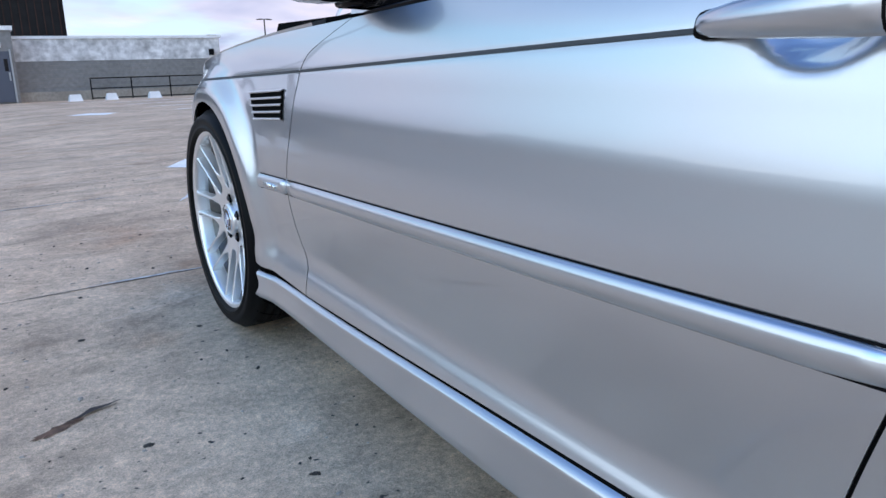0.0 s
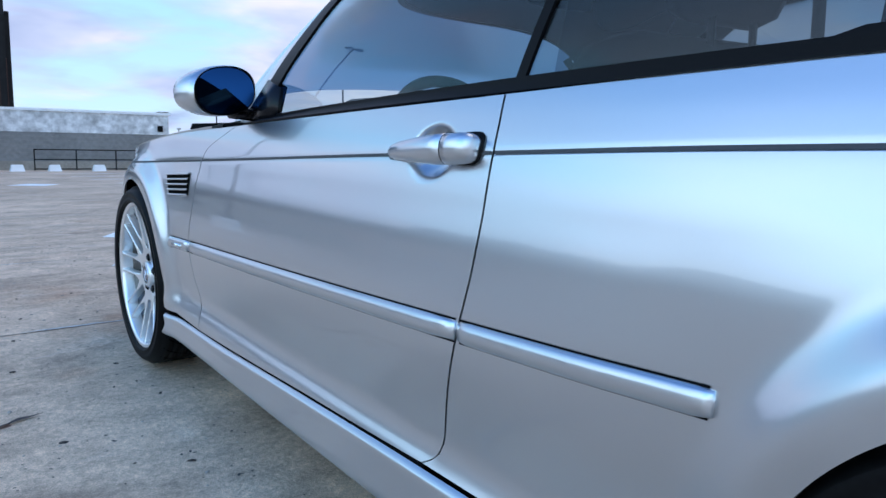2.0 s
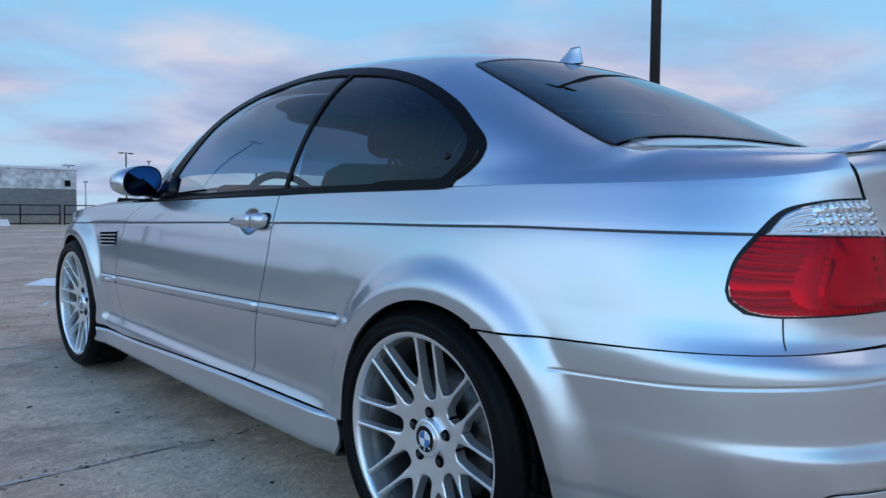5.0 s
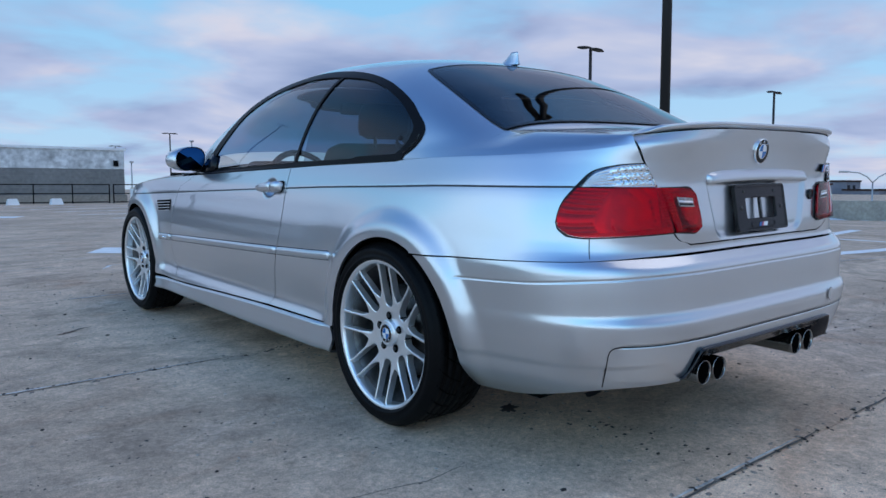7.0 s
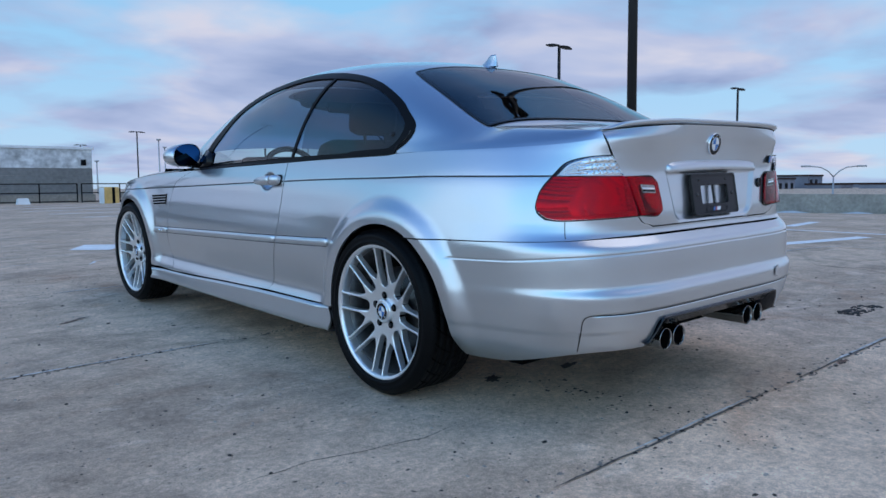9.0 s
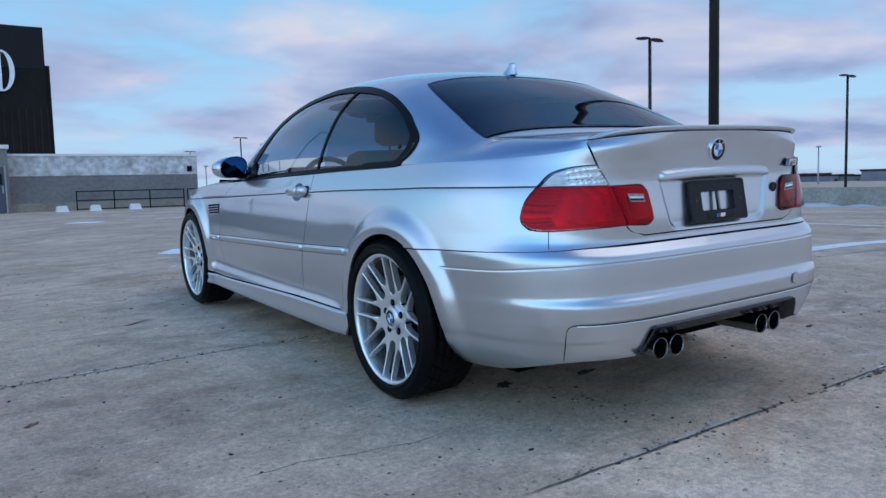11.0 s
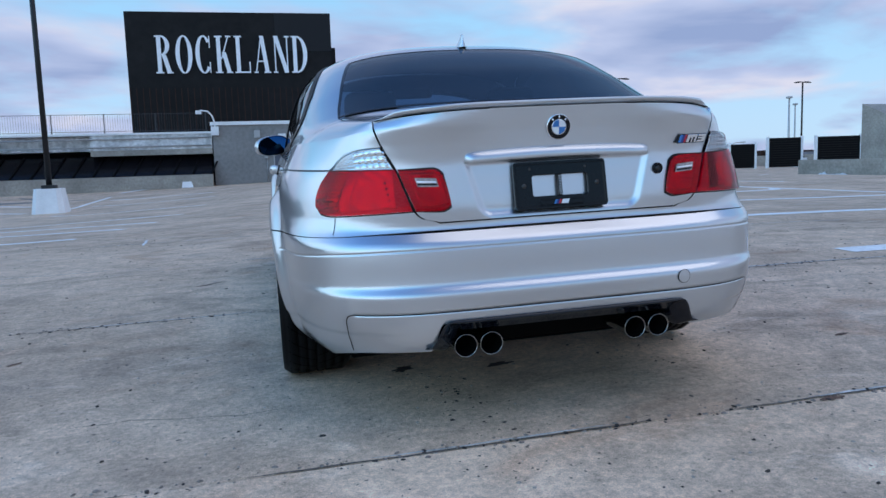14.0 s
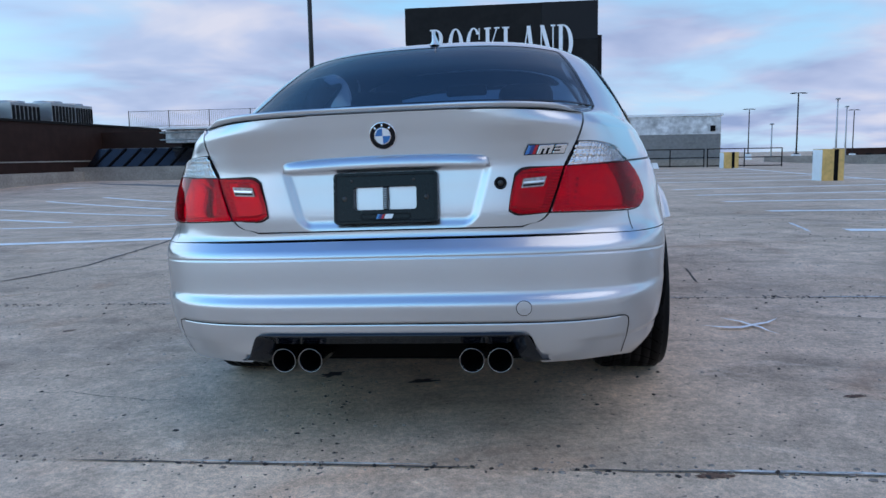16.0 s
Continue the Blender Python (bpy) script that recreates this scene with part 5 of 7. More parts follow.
# ---- wheels ----
def tyre_mesh(bm, r, w, rim):
    """Outer face towards -x."""
    prof = [(rim - 0.006, -w / 2 + 0.012), (rim + 0.006, -w / 2 + 0.002), (rim + 0.010, -w / 2 - 0.004), (rim + 0.014, -w / 2 - 0.004), (rim + 0.0165, -w / 2 + 0.0005), (rim + 0.027, -w / 2 - 0.002), ((r + rim) / 2 + 0.008, -w / 2 - 0.003), ((r + rim) / 2 + 0.0095, -w / 2 - 0.0015), (r - 0.014, -w / 2 + 0.006), (r - 0.0125, -w / 2 + 0.009), (r - 0.004, -w / 2 + 0.022)]
    n = 7
    tread = []
    for k in range(n):
        a = -w / 2 + 0.026 + (w - 0.052) * k / (n - 1)
        if k:
            tread += [(r - 0.007, a - 0.006), (r - 0.007, a - 0.001)]
        tread += [(r, a), (r, a + (w - 0.052) / (n - 1) - 0.007)] if k < n - 1 else [(r, a)]
    back = [(p, -q) for p, q in reversed(prof)]
    lathe(bm, prof + tread + back, 72, "x")


def spoked_face(bm, r_end):
    """Eight forked spokes that grow out of one dished hub: deep round slots between neighbours, short open forks within."""
    radii = [0.040, 0.055, 0.070, 0.082, 0.090, 0.0955]
    radii += [0.0960 + 0.0210 * (1 - math.cos(math.pi / 2 * k / 9)) for k in range(1, 10)]
    radii += [0.120, 0.124, 0.127]
    radii += [0.1290 + 0.0005 + 0.0335 * (k / 8) ** 1.6 for k in range(9)]
    radii += [0.163 + (r_end - 0.163) * k / 10 for k in range(1, 11)]

    def edges(r):
        """Half widths of the slot and of the fork at a radius."""
        u = min(1.0, max(0.0, (r - 0.0960) / 0.0210))
        slot = 0.0220 * math.sqrt(1 - (1 - u) ** 2) + 0.005 * smooth(0.10, 0.17, r)
        half = math.pi / 8 * r
        arm = 0.0088 + 0.006 * max(0.0, (r - r_end + 0.012) / 0.012) ** 2
        fork = max(0.0, half - slot - arm) if r > 0.1290 else 0.0
        v = min(1.0, max(0.0, (r - 0.1290) / 0.034))
        return slot, half - fork * math.sin(math.pi / 2 * v) ** 0.75

    def height(r):
        w = (r - 0.04) / (r_end - 0.04)
        return 0.0460 - 0.0390 * w ** 1.25
    for k in range(16):
        mid_ = math.pi / 4 * (k // 2) + 0.06
        way = 1 if k % 2 else -1
        rows, slot_wall, fork_wall = [], [], []
        for r in radii:
            lo, hi = edges(r)
            x = height(r)
            row = []
            soft_lo, soft_hi = lo > 0.0002, hi < math.pi / 8 * r - 0.0005

            def spot(dist, xx):
                q = mid_ + way * dist / r
                return bm.verts.new((xx, r * math.cos(q), r * math.sin(q)))
            for f in (0.0, 0.10, 0.22, 0.5, 0.78, 0.90, 1.0):
                fall = 0.0
                if soft_lo:
                    fall += 0.0022 * max(0.0, 1 - f / 0.22) ** 1.5
                if soft_hi:
                    fall += 0.0022 * max(0.0, 1 - (1 - f) / 0.22) ** 1.5
                row.append(spot(lo + (hi - lo) * f, x + fall))
            rows.append(row)
            deep = 0.024 + 0.006 * (r_end - r) / 0.2
            slot_wall.append((spot(lo, x + 0.0022), spot(lo - min(0.3 * lo, 0.0015), x + deep)) if soft_lo else None)
            fork_wall.append((spot(hi, x + 0.0022), spot(hi + min(0.3 * (math.pi / 8 * r - hi), 0.0015), x + deep)) if soft_hi else None)
        for p, q in zip(rows, rows[1:]):
            for m in range(6):
                bm.faces.new((p[m], p[m + 1], q[m + 1], q[m]))
        for wall_ in (slot_wall, fork_wall):
            for p, q in zip(wall_, wall_[1:]):
                if p and q:
                    bm.faces.new((p[0], q[0], q[1], p[1]))


def wheel(y, z, r, width, x_face, s):
    w = new("wheel")
    w.parent = car
    w.matrix_basis = pose(-x_face if s < 0 else x_face, y, z, 0, 0, 0 if s < 0 else 180)
    tagged(w, "multi-spoke silver alloy wheel with a low black tyre")
    rim = 0.260
    bm = bmesh.new()
    tyre_mesh(bm, r, width, rim)
    bmesh.ops.translate(bm, verts=bm.verts, vec=(width / 2 - 0.006, 0, 0))
    tyre = part("tyre", bm, RUBBER, w)
    bm = bmesh.new()
    for half in (0, 1):
        for k in range(34):
            path = []
            for i in range(7):
                u = i / 6
                across = 0.022 + (width * 0.40) * u
                ang = 2 * math.pi * (k + 0.5 * half) / 34 + 0.30 * u - 0.10 * u * u
                path.append((across if not half else width - across, ang, 0.0035 * (1 - 0.5 * u)))
            rows = []
            for xx, ang, hw in path:
                rr = r + 0.0006 if xx > 0.03 and xx < width - 0.03 else r - 0.0015
                rows.append([bm.verts.new((xx - 0.006, rr * math.cos(ang + s_ * hw / r), rr * math.sin(ang + s_ * hw / r))) for s_ in (-1, 1)])
            for p, q in zip(rows, rows[1:]):
                bm.faces.new((p[0], p[1], q[1], q[0]))
    tagged(part("tread_groove", bm, SOOT_SHADE, tyre), kind="stuff")
    bm = bmesh.new()
    lathe(bm, [(rim - 0.016, 0.045), (rim - 0.013, 0.016), (rim - 0.012, 0.0075), (rim - 0.009, 0.0045), (rim - 0.002, 0.0), (rim + 0.006, 0.001), (rim + 0.008, 0.008), (rim + 0.004, 0.018)], 96, "x")
    lathe(bm, [(0.034, 0.032), (0.037, 0.0305), (0.043, 0.0305), (0.047, 0.0345), (0.048, 0.050)], 48, "x")
    spoked_face(bm, rim - 0.0125)
    bmesh.ops.recalc_face_normals(bm, faces=bm.faces)
    rim_ob = part("rim", bm, ALLOY, w, "silver alloy rim with split spokes")
    bm = bmesh.new()
    lathe(bm, [(rim - 0.012, 0.20), (rim - 0.022, 0.16), (rim - 0.030, 0.07), (rim - 0.0162, 0.044)], 72, "x")
    part("barrel", bm, BARREL, rim_ob, "grey wheel barrel with shade put into its colour")
    for k in range(5):
        a = 2 * math.pi * k / 5 + 0.3
        bm = bmesh.new()
        lathe(bm, [(0.0005, 0.0350), (0.007, 0.0350), (0.008, 0.0370), (0.008, 0.0440)], 6, "x", m=Matrix.Translation((0, 0.062 * math.cos(a), 0.062 * math.sin(a))))
        part("wheel_bolt", bm, STEEL, rim_ob, smooth_faces=False)
        bm = bmesh.new()
        lathe(bm, [(0.0145, 0.0440), (0.0135, 0.0400), (0.0125, 0.0403), (0.0005, 0.0405)], 18, "x", m=Matrix.Translation((0, 0.062 * math.cos(a), 0.062 * math.sin(a))))
        part("bolt_seat", bm, SOOT_SHADE, rim_ob)
    cap = roundel(0.034, rim_ob)
    cap.matrix_basis = pose(0.030, 0, 0, 0, -90, 0) @ pose(0, 0, 0, 0, 0, 90)
    bm = bmesh.new()
    lathe(bm, [(0.05, 0.100), (0.165, 0.100), (0.165, 0.125), (0.05, 0.125)], 48, "x")
    part("brake_disc", bm, STEEL, w)
    bm = bmesh.new()
    box(bm, 0.085, 0.145, 0.07, 0.15, -0.08, 0.09, bevel=0.012)
    part("brake_caliper", bm, BLACK, w)
    # added black disc that stands in for the shade behind the spokes
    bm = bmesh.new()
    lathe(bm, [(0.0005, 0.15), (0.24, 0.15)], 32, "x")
    part("spoke_shade_disc", bm, SOOT_SHADE, w)
    return w


def roundel(r, parent, name="badge"):
    """A round badge: black ring with a bright edge and four quarters, facing +z."""
    bm = bmesh.new()
    lathe(bm, [(r, -0.004), (r, 0.001), (r * 0.97, 0.003), (r * 0.93, 0.003)], 48, "z")
    ob = part(name, bm, CHROME, parent, "round badge with blue and white quarters")
    bm = bmesh.new()
    lathe(bm, [(r * 0.93, 0.0028), (r * 0.60, 0.0034)], 48, "z")
    part("ring", bm, GLOSS_BLACK, ob)
    bm = bmesh.new()
    lathe(bm, [(r * 0.60, 0.0030), (r * 0.60, 0.0045), (r * 0.55, 0.0045)], 48, "z")
    part("inner_ring", bm, CHROME, ob)
    for q in range(4):
        bm = bmesh.new()
        c = bm.verts.new((0, 0, 0.004))
        rim_ = [bm.verts.new((r * 0.56 * math.cos(math.pi / 2 * (q + k / 10)), r * 0.56 * math.sin(math.pi / 2 * (q + k / 10)), 0.0038)) for k in range(11)]
        for a, b in zip(rim_, rim_[1:]):
            bm.faces.new((c, a, b))
        part("quarter", bm, WHITE if q % 2 == 0 else BLUE, ob)
    for k in range(3):
        a = radians(90 + 42 * (k - 1))
        bm = bmesh.new()
        box(bm, -0.06 * r, 0.06 * r, 0.68 * r, 0.86 * r, 0.0032, 0.0042)
        bmesh.ops.rotate(bm, verts=bm.verts, cent=(0, 0, 0), matrix=Matrix.Rotation(a - math.pi / 2, 3, "Z"))
        part("mark", bm, CHROME, ob)
    return ob


for yy, zz in ((0.0, RHUB), (WB, FHUB)):
    for s in (-1, 1):
        wheel(yy + (0.032 if yy < 1 else 0), zz, 0.322, 0.255 if yy < 1 else 0.225, 0.885 if yy < 1 else 0.875, s)


# ---- dark underside and wheel houses ----
def wheel_house(yc, zc, s):
    bm = bmesh.new()
    rows = []
    for i in range(33):
        a = math.pi * (-0.15 + 1.3 * i / 32)
        r = ARCH + 0.035
        ring = []
        for x, rr in ((0.870, ARCH + 0.006), (0.855, r), (0.55, r), (0.55, 0.02)):
            y, z = yc + rr * math.cos(a), max(0.20, zc + rr * math.sin(a))
            ring.append(bm.verts.new((s * min(x, half_width(y, z) - 0.012 - (0.06 if z < 0.3 else 0)), y, z)))
        rows.append(ring)
    for p, q in zip(rows, rows[1:]):
        for k in range(3):
            bm.faces.new((p[k], p[k + 1], q[k + 1], q[k]))
    part("wheel_house", bm, SOOT_SHADE, car)


for yc, zc in ((-0.015, RHUB), (WB, FHUB)):
    for s in (-1, 1):
        wheel_house(yc, zc, s)

bm = bmesh.new()
box(bm, -0.66, 0.66, -0.52, 3.3, 0.185, 0.21)
part("underbody", bm, SOOT_SHADE, car, "", False)
for s in (-1, 1):
    bm = bmesh.new()
    rows = [[(s * (half_width(y, z) - 0.03), y, z) for y in [0.36 + (2.35 - 0.36) * i / 30 for i in range(31)]] for z in [0.2 + 0.66 * j / 12 for j in range(13)]]
    sheet(bm, rows, 0)
    part("inner_shell", bm, SOOT_SHADE, car, "", False)


# ---- trim and fittings on the body ----
def both_sides(name, build, mat, parents, label=""):
    """One mesh on each side: build(bm, place) fills it; place turns a left-hand point to the side."""
    out = []
    for s, parent in zip((-1, 1), parents):
        bm = bmesh.new()
        build(bm, (lambda p: Vector(p)) if s < 0 else (lambda p: Vector((-p[0], p[1], p[2]))))
        bmesh.ops.recalc_face_normals(bm, faces=bm.faces)
        out.append(part(name, bm, mat, parent, label))
    return out


strip_mid = spline([(0.35, 0.5665), (0.39, 0.5645), (0.83, 0.5470), (2.14, 0.5015), (2.4, 0.492)])


def moulding(y0, y1):
    """A rounded rubbing strip along the flank."""
    def build(bm, place):
        sec = [(-0.0165, 0.0), (-0.0160, 0.008), (-0.012, 0.0115), (-0.004, 0.0135), (0.006, 0.0130), (0.0125, 0.0105), (0.0160, 0.007), (0.0165, 0.0)]
        rows = []
        n = 40
        for i in range(n + 1):
            u = i / n
            y = y0 + (y1 - y0) * u
            k = min(1.0, 0.55 + min(u, 1 - u) * n * 0.25)
            rows.append([bm.verts.new(place((-half_width(y, strip_mid(y) + dz * (0.7 + 0.3 * k)) - out * k + 0.001, y, strip_mid(y) + dz * (0.7 + 0.3 * k)))) for dz, out in sec])
        for a, b in zip(rows, rows[1:]):
            for k in range(len(sec) - 1):
                bm.faces.new((a[k], a[k + 1], b[k + 1], b[k]))
        bm.faces.new(rows[0])
        bm.faces.new(rows[-1])
    return build


def strip_seam(y0, y1):
    def build(bm, place):
        for dz in (0.0172, -0.0172):
            rows = [[bm.verts.new(place((-half_width(y, strip_mid(y) + dz) - 0.0012, y, strip_mid(y) + dz + e))) for e in (-0.0016, 0.0016)] for y in [y0 + (y1 - y0) * i / 40 for i in range(41)]]
            for a, b in zip(rows, rows[1:]):
                bm.faces.new((a[0], a[1], b[1], b[0]))
    return build


both_sides("rubbing_strip", moulding(0.808, 2.135), PAINT, doors, "silver rubbing strip")
both_sides("rubbing_strip", moulding(0.374, 0.7975), PAINT, quarters, "silver rubbing strip")
both_sides("rubbing_strip", moulding(2.150, 2.33), PAINT, fenders, "short silver strip with a small emblem")
both_sides("strip_seam", strip_seam(0.808, 2.135), BLACK, doors)
both_sides("strip_seam", strip_seam(0.38, 0.7975), BLACK, quarters)
both_sides("strip_seam", strip_seam(2.150, 2.325), BLACK, fenders)


def fender_emblem(bm, place):
    for y0, y1 in ((2.195, 2.209), (2.215, 2.27)):
        q = [bm.verts.new(place((-half_width(y, z) - 0.0165, y, z))) for y, z in ((y0, 0.490), (y1, 0.489), (y1, 0.501), (y0, 0.502))]
        r = [bm.verts.new(place((-half_width(y, z) - 0.012, y, z))) for y, z in ((y0, 0.490), (y1, 0.489), (y1, 0.501), (y0, 0.502))]
        bm.faces.new(q)
        for i in range(4):
            bm.faces.new((q[i], q[(i + 1) % 4], r[(i + 1) % 4], r[i]))


both_sides("emblem", fender_emblem, CHROME, fenders, "small chrome emblem")


# side vent of the fender
def vent_place(u, v, out):
    """u from the rear edge forwards, v from the lower edge upwards, both 0 to 1."""
    y0, y1 = 2.158, 2.398 - 0.040 * (1 - v)
    z0, z1 = 0.651 - 0.012 * u, 0.713 - 0.013 * u
    y, z = y0 + (y1 - y0) * u, z0 + (z1 - z0) * v
    return (-half_width(y, z) - out, y, z)


def vent_back(bm, place):
    rows = [[bm.verts.new(place(vent_place(i / 12, j / 4, 0.0015))) for i in range(13)] for j in range(5)]
    for a, b in zip(rows, rows[1:]):
        for i in range(12):
            bm.faces.new((a[i], a[i + 1], b[i + 1], b[i]))


vents = both_sides("side_vent", vent_back, SOOT_SHADE, fenders, "black side vent with silver slats")
for k in range(5):
    def slat(bm, place, k=k):
        v = (k + 0.02) / 4.0
        rows = []
        for i in range(13):
            u = 0.01 + 0.98 * i / 12
            rows.append([bm.verts.new(place(vent_place(u, v + dv, out))) for dv, out in ((-0.035, 0.002), (-0.03, 0.0065), (0.03, 0.0065), (0.06, 0.002))])
        for a, b in zip(rows, rows[1:]):
            for m in range(3):
                bm.faces.new((a[m], a[m + 1], b[m + 1], b[m]))
    both_sides("slat", slat, PAINT, vents)


# door handles
def loft(bm, rings, place, caps=True):
    rows = [[bm.verts.new(place(p)) for p in r] for r in rings]
    n = len(rows[0])
    for a, b in zip(rows, rows[1:]):
        for i in range(n):
            bm.faces.new((a[i], a[(i + 1) % n], b[(i + 1) % n], b[i]))
    if caps:
        bm.faces.new(rows[0])
        bm.faces.new(rows[-1])


def handle_axis(y):
    return 0.8115 - (y - 0.9) * 0.048


def oval(y, z, out, rz, rx, n=14):
    x = -(side_profile(z) - plan_taper(y)) - out
    return [(x + rx * math.cos(2 * math.pi * k / n), y, z + rz * math.sin(2 * math.pi * k / n)) for k in range(n)]


def grip(bm, place):
    rings = []
    for y, out, rz, rx in ((0.8540, 0.026, 0.0238, 0.016), (0.880, 0.028, 0.0232, 0.0165), (0.91, 0.029, 0.0215, 0.0150), (0.95, 0.0275, 0.0185, 0.0135), (0.99, 0.021, 0.0155, 0.0125), (1.018, 0.013, 0.0125, 0.0120), (1.033, 0.007, 0.0095, 0.0100), (1.040, 0.003, 0.005, 0.006)):
        rings.append(oval(y, handle_axis(y), out, rz, rx))
    loft(bm, rings, place)


def handle_end(bm, place):
    rings = []
    for y, out, rz, rx in ((0.802, 0.004, 0.010, 0.008), (0.804, 0.009, 0.0175, 0.013), (0.810, 0.015, 0.0220, 0.0165), (0.822, 0.0210, 0.0238, 0.0175), (0.838, 0.0240, 0.0240, 0.0168), (0.8506, 0.0258, 0.0238, 0.0160)):
        rings.append(oval(y, handle_axis(y), out, rz, rx))
    loft(bm, rings, place)


def handle_seal(y0, y1, r):
    def build(bm, place):
        z0 = handle_axis((y0 + y1) / 2)
        n = 30
        rows = []
        for k in range(n):
            a = 2 * math.pi * k / n
            c, s = math.cos(a), math.sin(a)
            e = 0.55
            y = (y0 + y1) / 2 + (y1 - y0) / 2 * (abs(c) ** e) * (1 if c > 0 else -1)
            z = handle_axis(y) + r * (abs(s) ** e) * (1 if s > 0 else -1)
            rows.append([bm.verts.new(place((-(side_profile(z) - plan_taper(y)) - out, y, z))) for out in (-0.004, 0.0045)])
        for i in range(n):
            a, b = rows[i], rows[(i + 1) % n]
            bm.faces.new((a[0], a[1], b[1], b[0]))
        bm.faces.new([r_[1] for r_ in rows])
    return build


def handle_gap(bm, place):
    loft(bm, [oval(y, handle_axis(y), 0.0258, 0.0231, 0.0154) for y in (0.847, 0.858)], place)


handles = both_sides("door_handle", grip, PAINT, doors, "silver pull handle")
both_sides("handle_end", handle_end, PAINT, handles)
both_sides("handle_gap", handle_gap, BLACK, handles)
both_sides("handle_seal", handle_seal(0.7990, 0.862, 0.0248), BLACK, handles)
both_sides("handle_seal", handle_seal(0.990, 1.045, 0.0138), BLACK, handles)


# door mirrors
def mirror_frame():
    axis = Vector((0.227, 0.116, 0.0)).normalized()
    out = Vector((axis.y, -axis.x, 0.0))
    return Vector((-0.850, 1.835, 0.938)), axis, out


def mirror_shell(bm, place):
    c, ax, out = mirror_frame()
    rings = []
    for d, k in ((0.004, 0.97), (0.0, 1.0), (-0.02, 1.0), (-0.05, 0.95), (-0.08, 0.83), (-0.105, 0.62), (-0.118, 0.38), (-0.124, 0.12)):
        ring = []
        for i in range(32):
            a = 2 * math.pi * i / 32
            e = 0.86
            u, v = math.copysign(abs(math.cos(a)) ** e, math.cos(a)), math.copysign(abs(math.sin(a)) ** e, math.sin(a))
            p = c + ax * (0.113 * k * u) + Vector((0, 0, 0.063 * k * v + 0.010 * u * k)) + out * d
            ring.append(tuple(p))
        rings.append(ring)
    rows = [[bm.verts.new(place(p)) for p in r] for r in rings]
    for a, b in zip(rows, rows[1:]):
        for i in range(32):
            bm.faces.new((a[i], a[(i + 1) % 32], b[(i + 1) % 32], b[i]))
    bm.faces.new(rows[-1])


def mirror_disc(k, d):
    def build(bm, place):
        c, ax, out = mirror_frame()
        ring = []
        for i in range(40):
            a = 2 * math.pi * i / 40
            e = 0.86
            u, v = math.copysign(abs(math.cos(a)) ** e, math.cos(a)), math.copysign(abs(math.sin(a)) ** e, math.sin(a))
            ring.append(bm.verts.new(place(tuple(c + ax * (0.113 * k * u) + Vector((0, 0, 0.063 * k * v + 0.010 * u * k)) + out * (d - 0.12 * 0.063 * k * v)))))
        bm.faces.new(ring)
    return build


def mirror_arm(bm, place):
    for z0, z1 in ((0.905, 0.900), (0.880, 0.872)):
        rings = []
        for i in range(6):
            u = i / 5
            x, y, z = -0.755 - 0.055 * u, 1.86 + 0.055 * u, 0.870 + (z0 - 0.870) * u ** 0.7
            rings.append([(x, y + 0.030 * math.cos(2 * math.pi * k / 10) * (1.2 - 0.4 * u), z + 0.010 * math.sin(2 * math.pi * k / 10)) for k in range(10)])
        loft(bm, rings, place)


def mirror_sail(bm, place):
    q = [(-0.783, 1.88, 0.868), (-0.790, 1.68, 0.868), (-0.760, 1.70, 0.945), (-0.742, 1.80, 0.968)]
    a = [bm.verts.new(place((x - 0.006, y, z))) for x, y, z in q]
    b = [bm.verts.new(place((x + 0.02, y, z))) for x, y, z in q]
    bm.faces.new(a)
    for i in range(4):
        bm.faces.new((a[i], a[(i + 1) % 4], b[(i + 1) % 4], b[i]))


mirrors = both_sides("door_mirror", mirror_shell, PAINT, (car, car), "silver oval door mirror")
both_sides("mirror_rim", mirror_disc(0.955, 0.0035), BLACK, mirrors)
both_sides("mirror_glass", mirror_disc(0.90, 0.0055), MIRROR_GLASS, mirrors, "blue-tinted mirror glass")
both_sides("mirror_arm", mirror_arm, GLOSS_BLACK, mirrors)
both_sides("mirror_foot", mirror_sail, GLOSS_BLACK, mirrors)


# ---- lamps at the tail ----
def lens(name, c0, c1, d0, d1, mat, parents, lift, label="", nu=26, nv=20, depth=0.016):
    out = []
    grid = coons(bend(c0, nu) if len(c0) > 2 else resample(c0, nu), bend(c1, nu) if len(c1) > 2 else resample(c1, nu), bend(d0, nv) if len(d0) > 2 else resample(d0, nv), bend(d1, nv) if len(d1) > 2 else resample(d1, nv))
    for s, parent in zip((-1, 1), parents):
        rows = mapped(grid, on_tail)
        bm = bmesh.new()
        sheet(bm, rows if s < 0 else mirrored(rows), depth, lift)
        out.append(part(name, bm, mat, parent, label, False))
    return out


lamp_backs = lens("tail_lamp", [(54.4, 0.708), (56.3, 0.703), (60, 0.706), (64.5, 0.710), (68.35, 0.713)], [(55.8, 0.852), (57.5, 0.892), (60.3, 0.909), (63.65, 0.914)], [(54.4, 0.708), (53.4, 0.730), (53.3, 0.755), (54.1, 0.805), (55.8, 0.852)],
                  [(68.35, 0.713), (67.3, 0.77), (65.85, 0.842), (63.65, 0.914)], GLOSS_BLACK, (car, car), 0.003, "wrap-round tail lamp, red below and clear above")


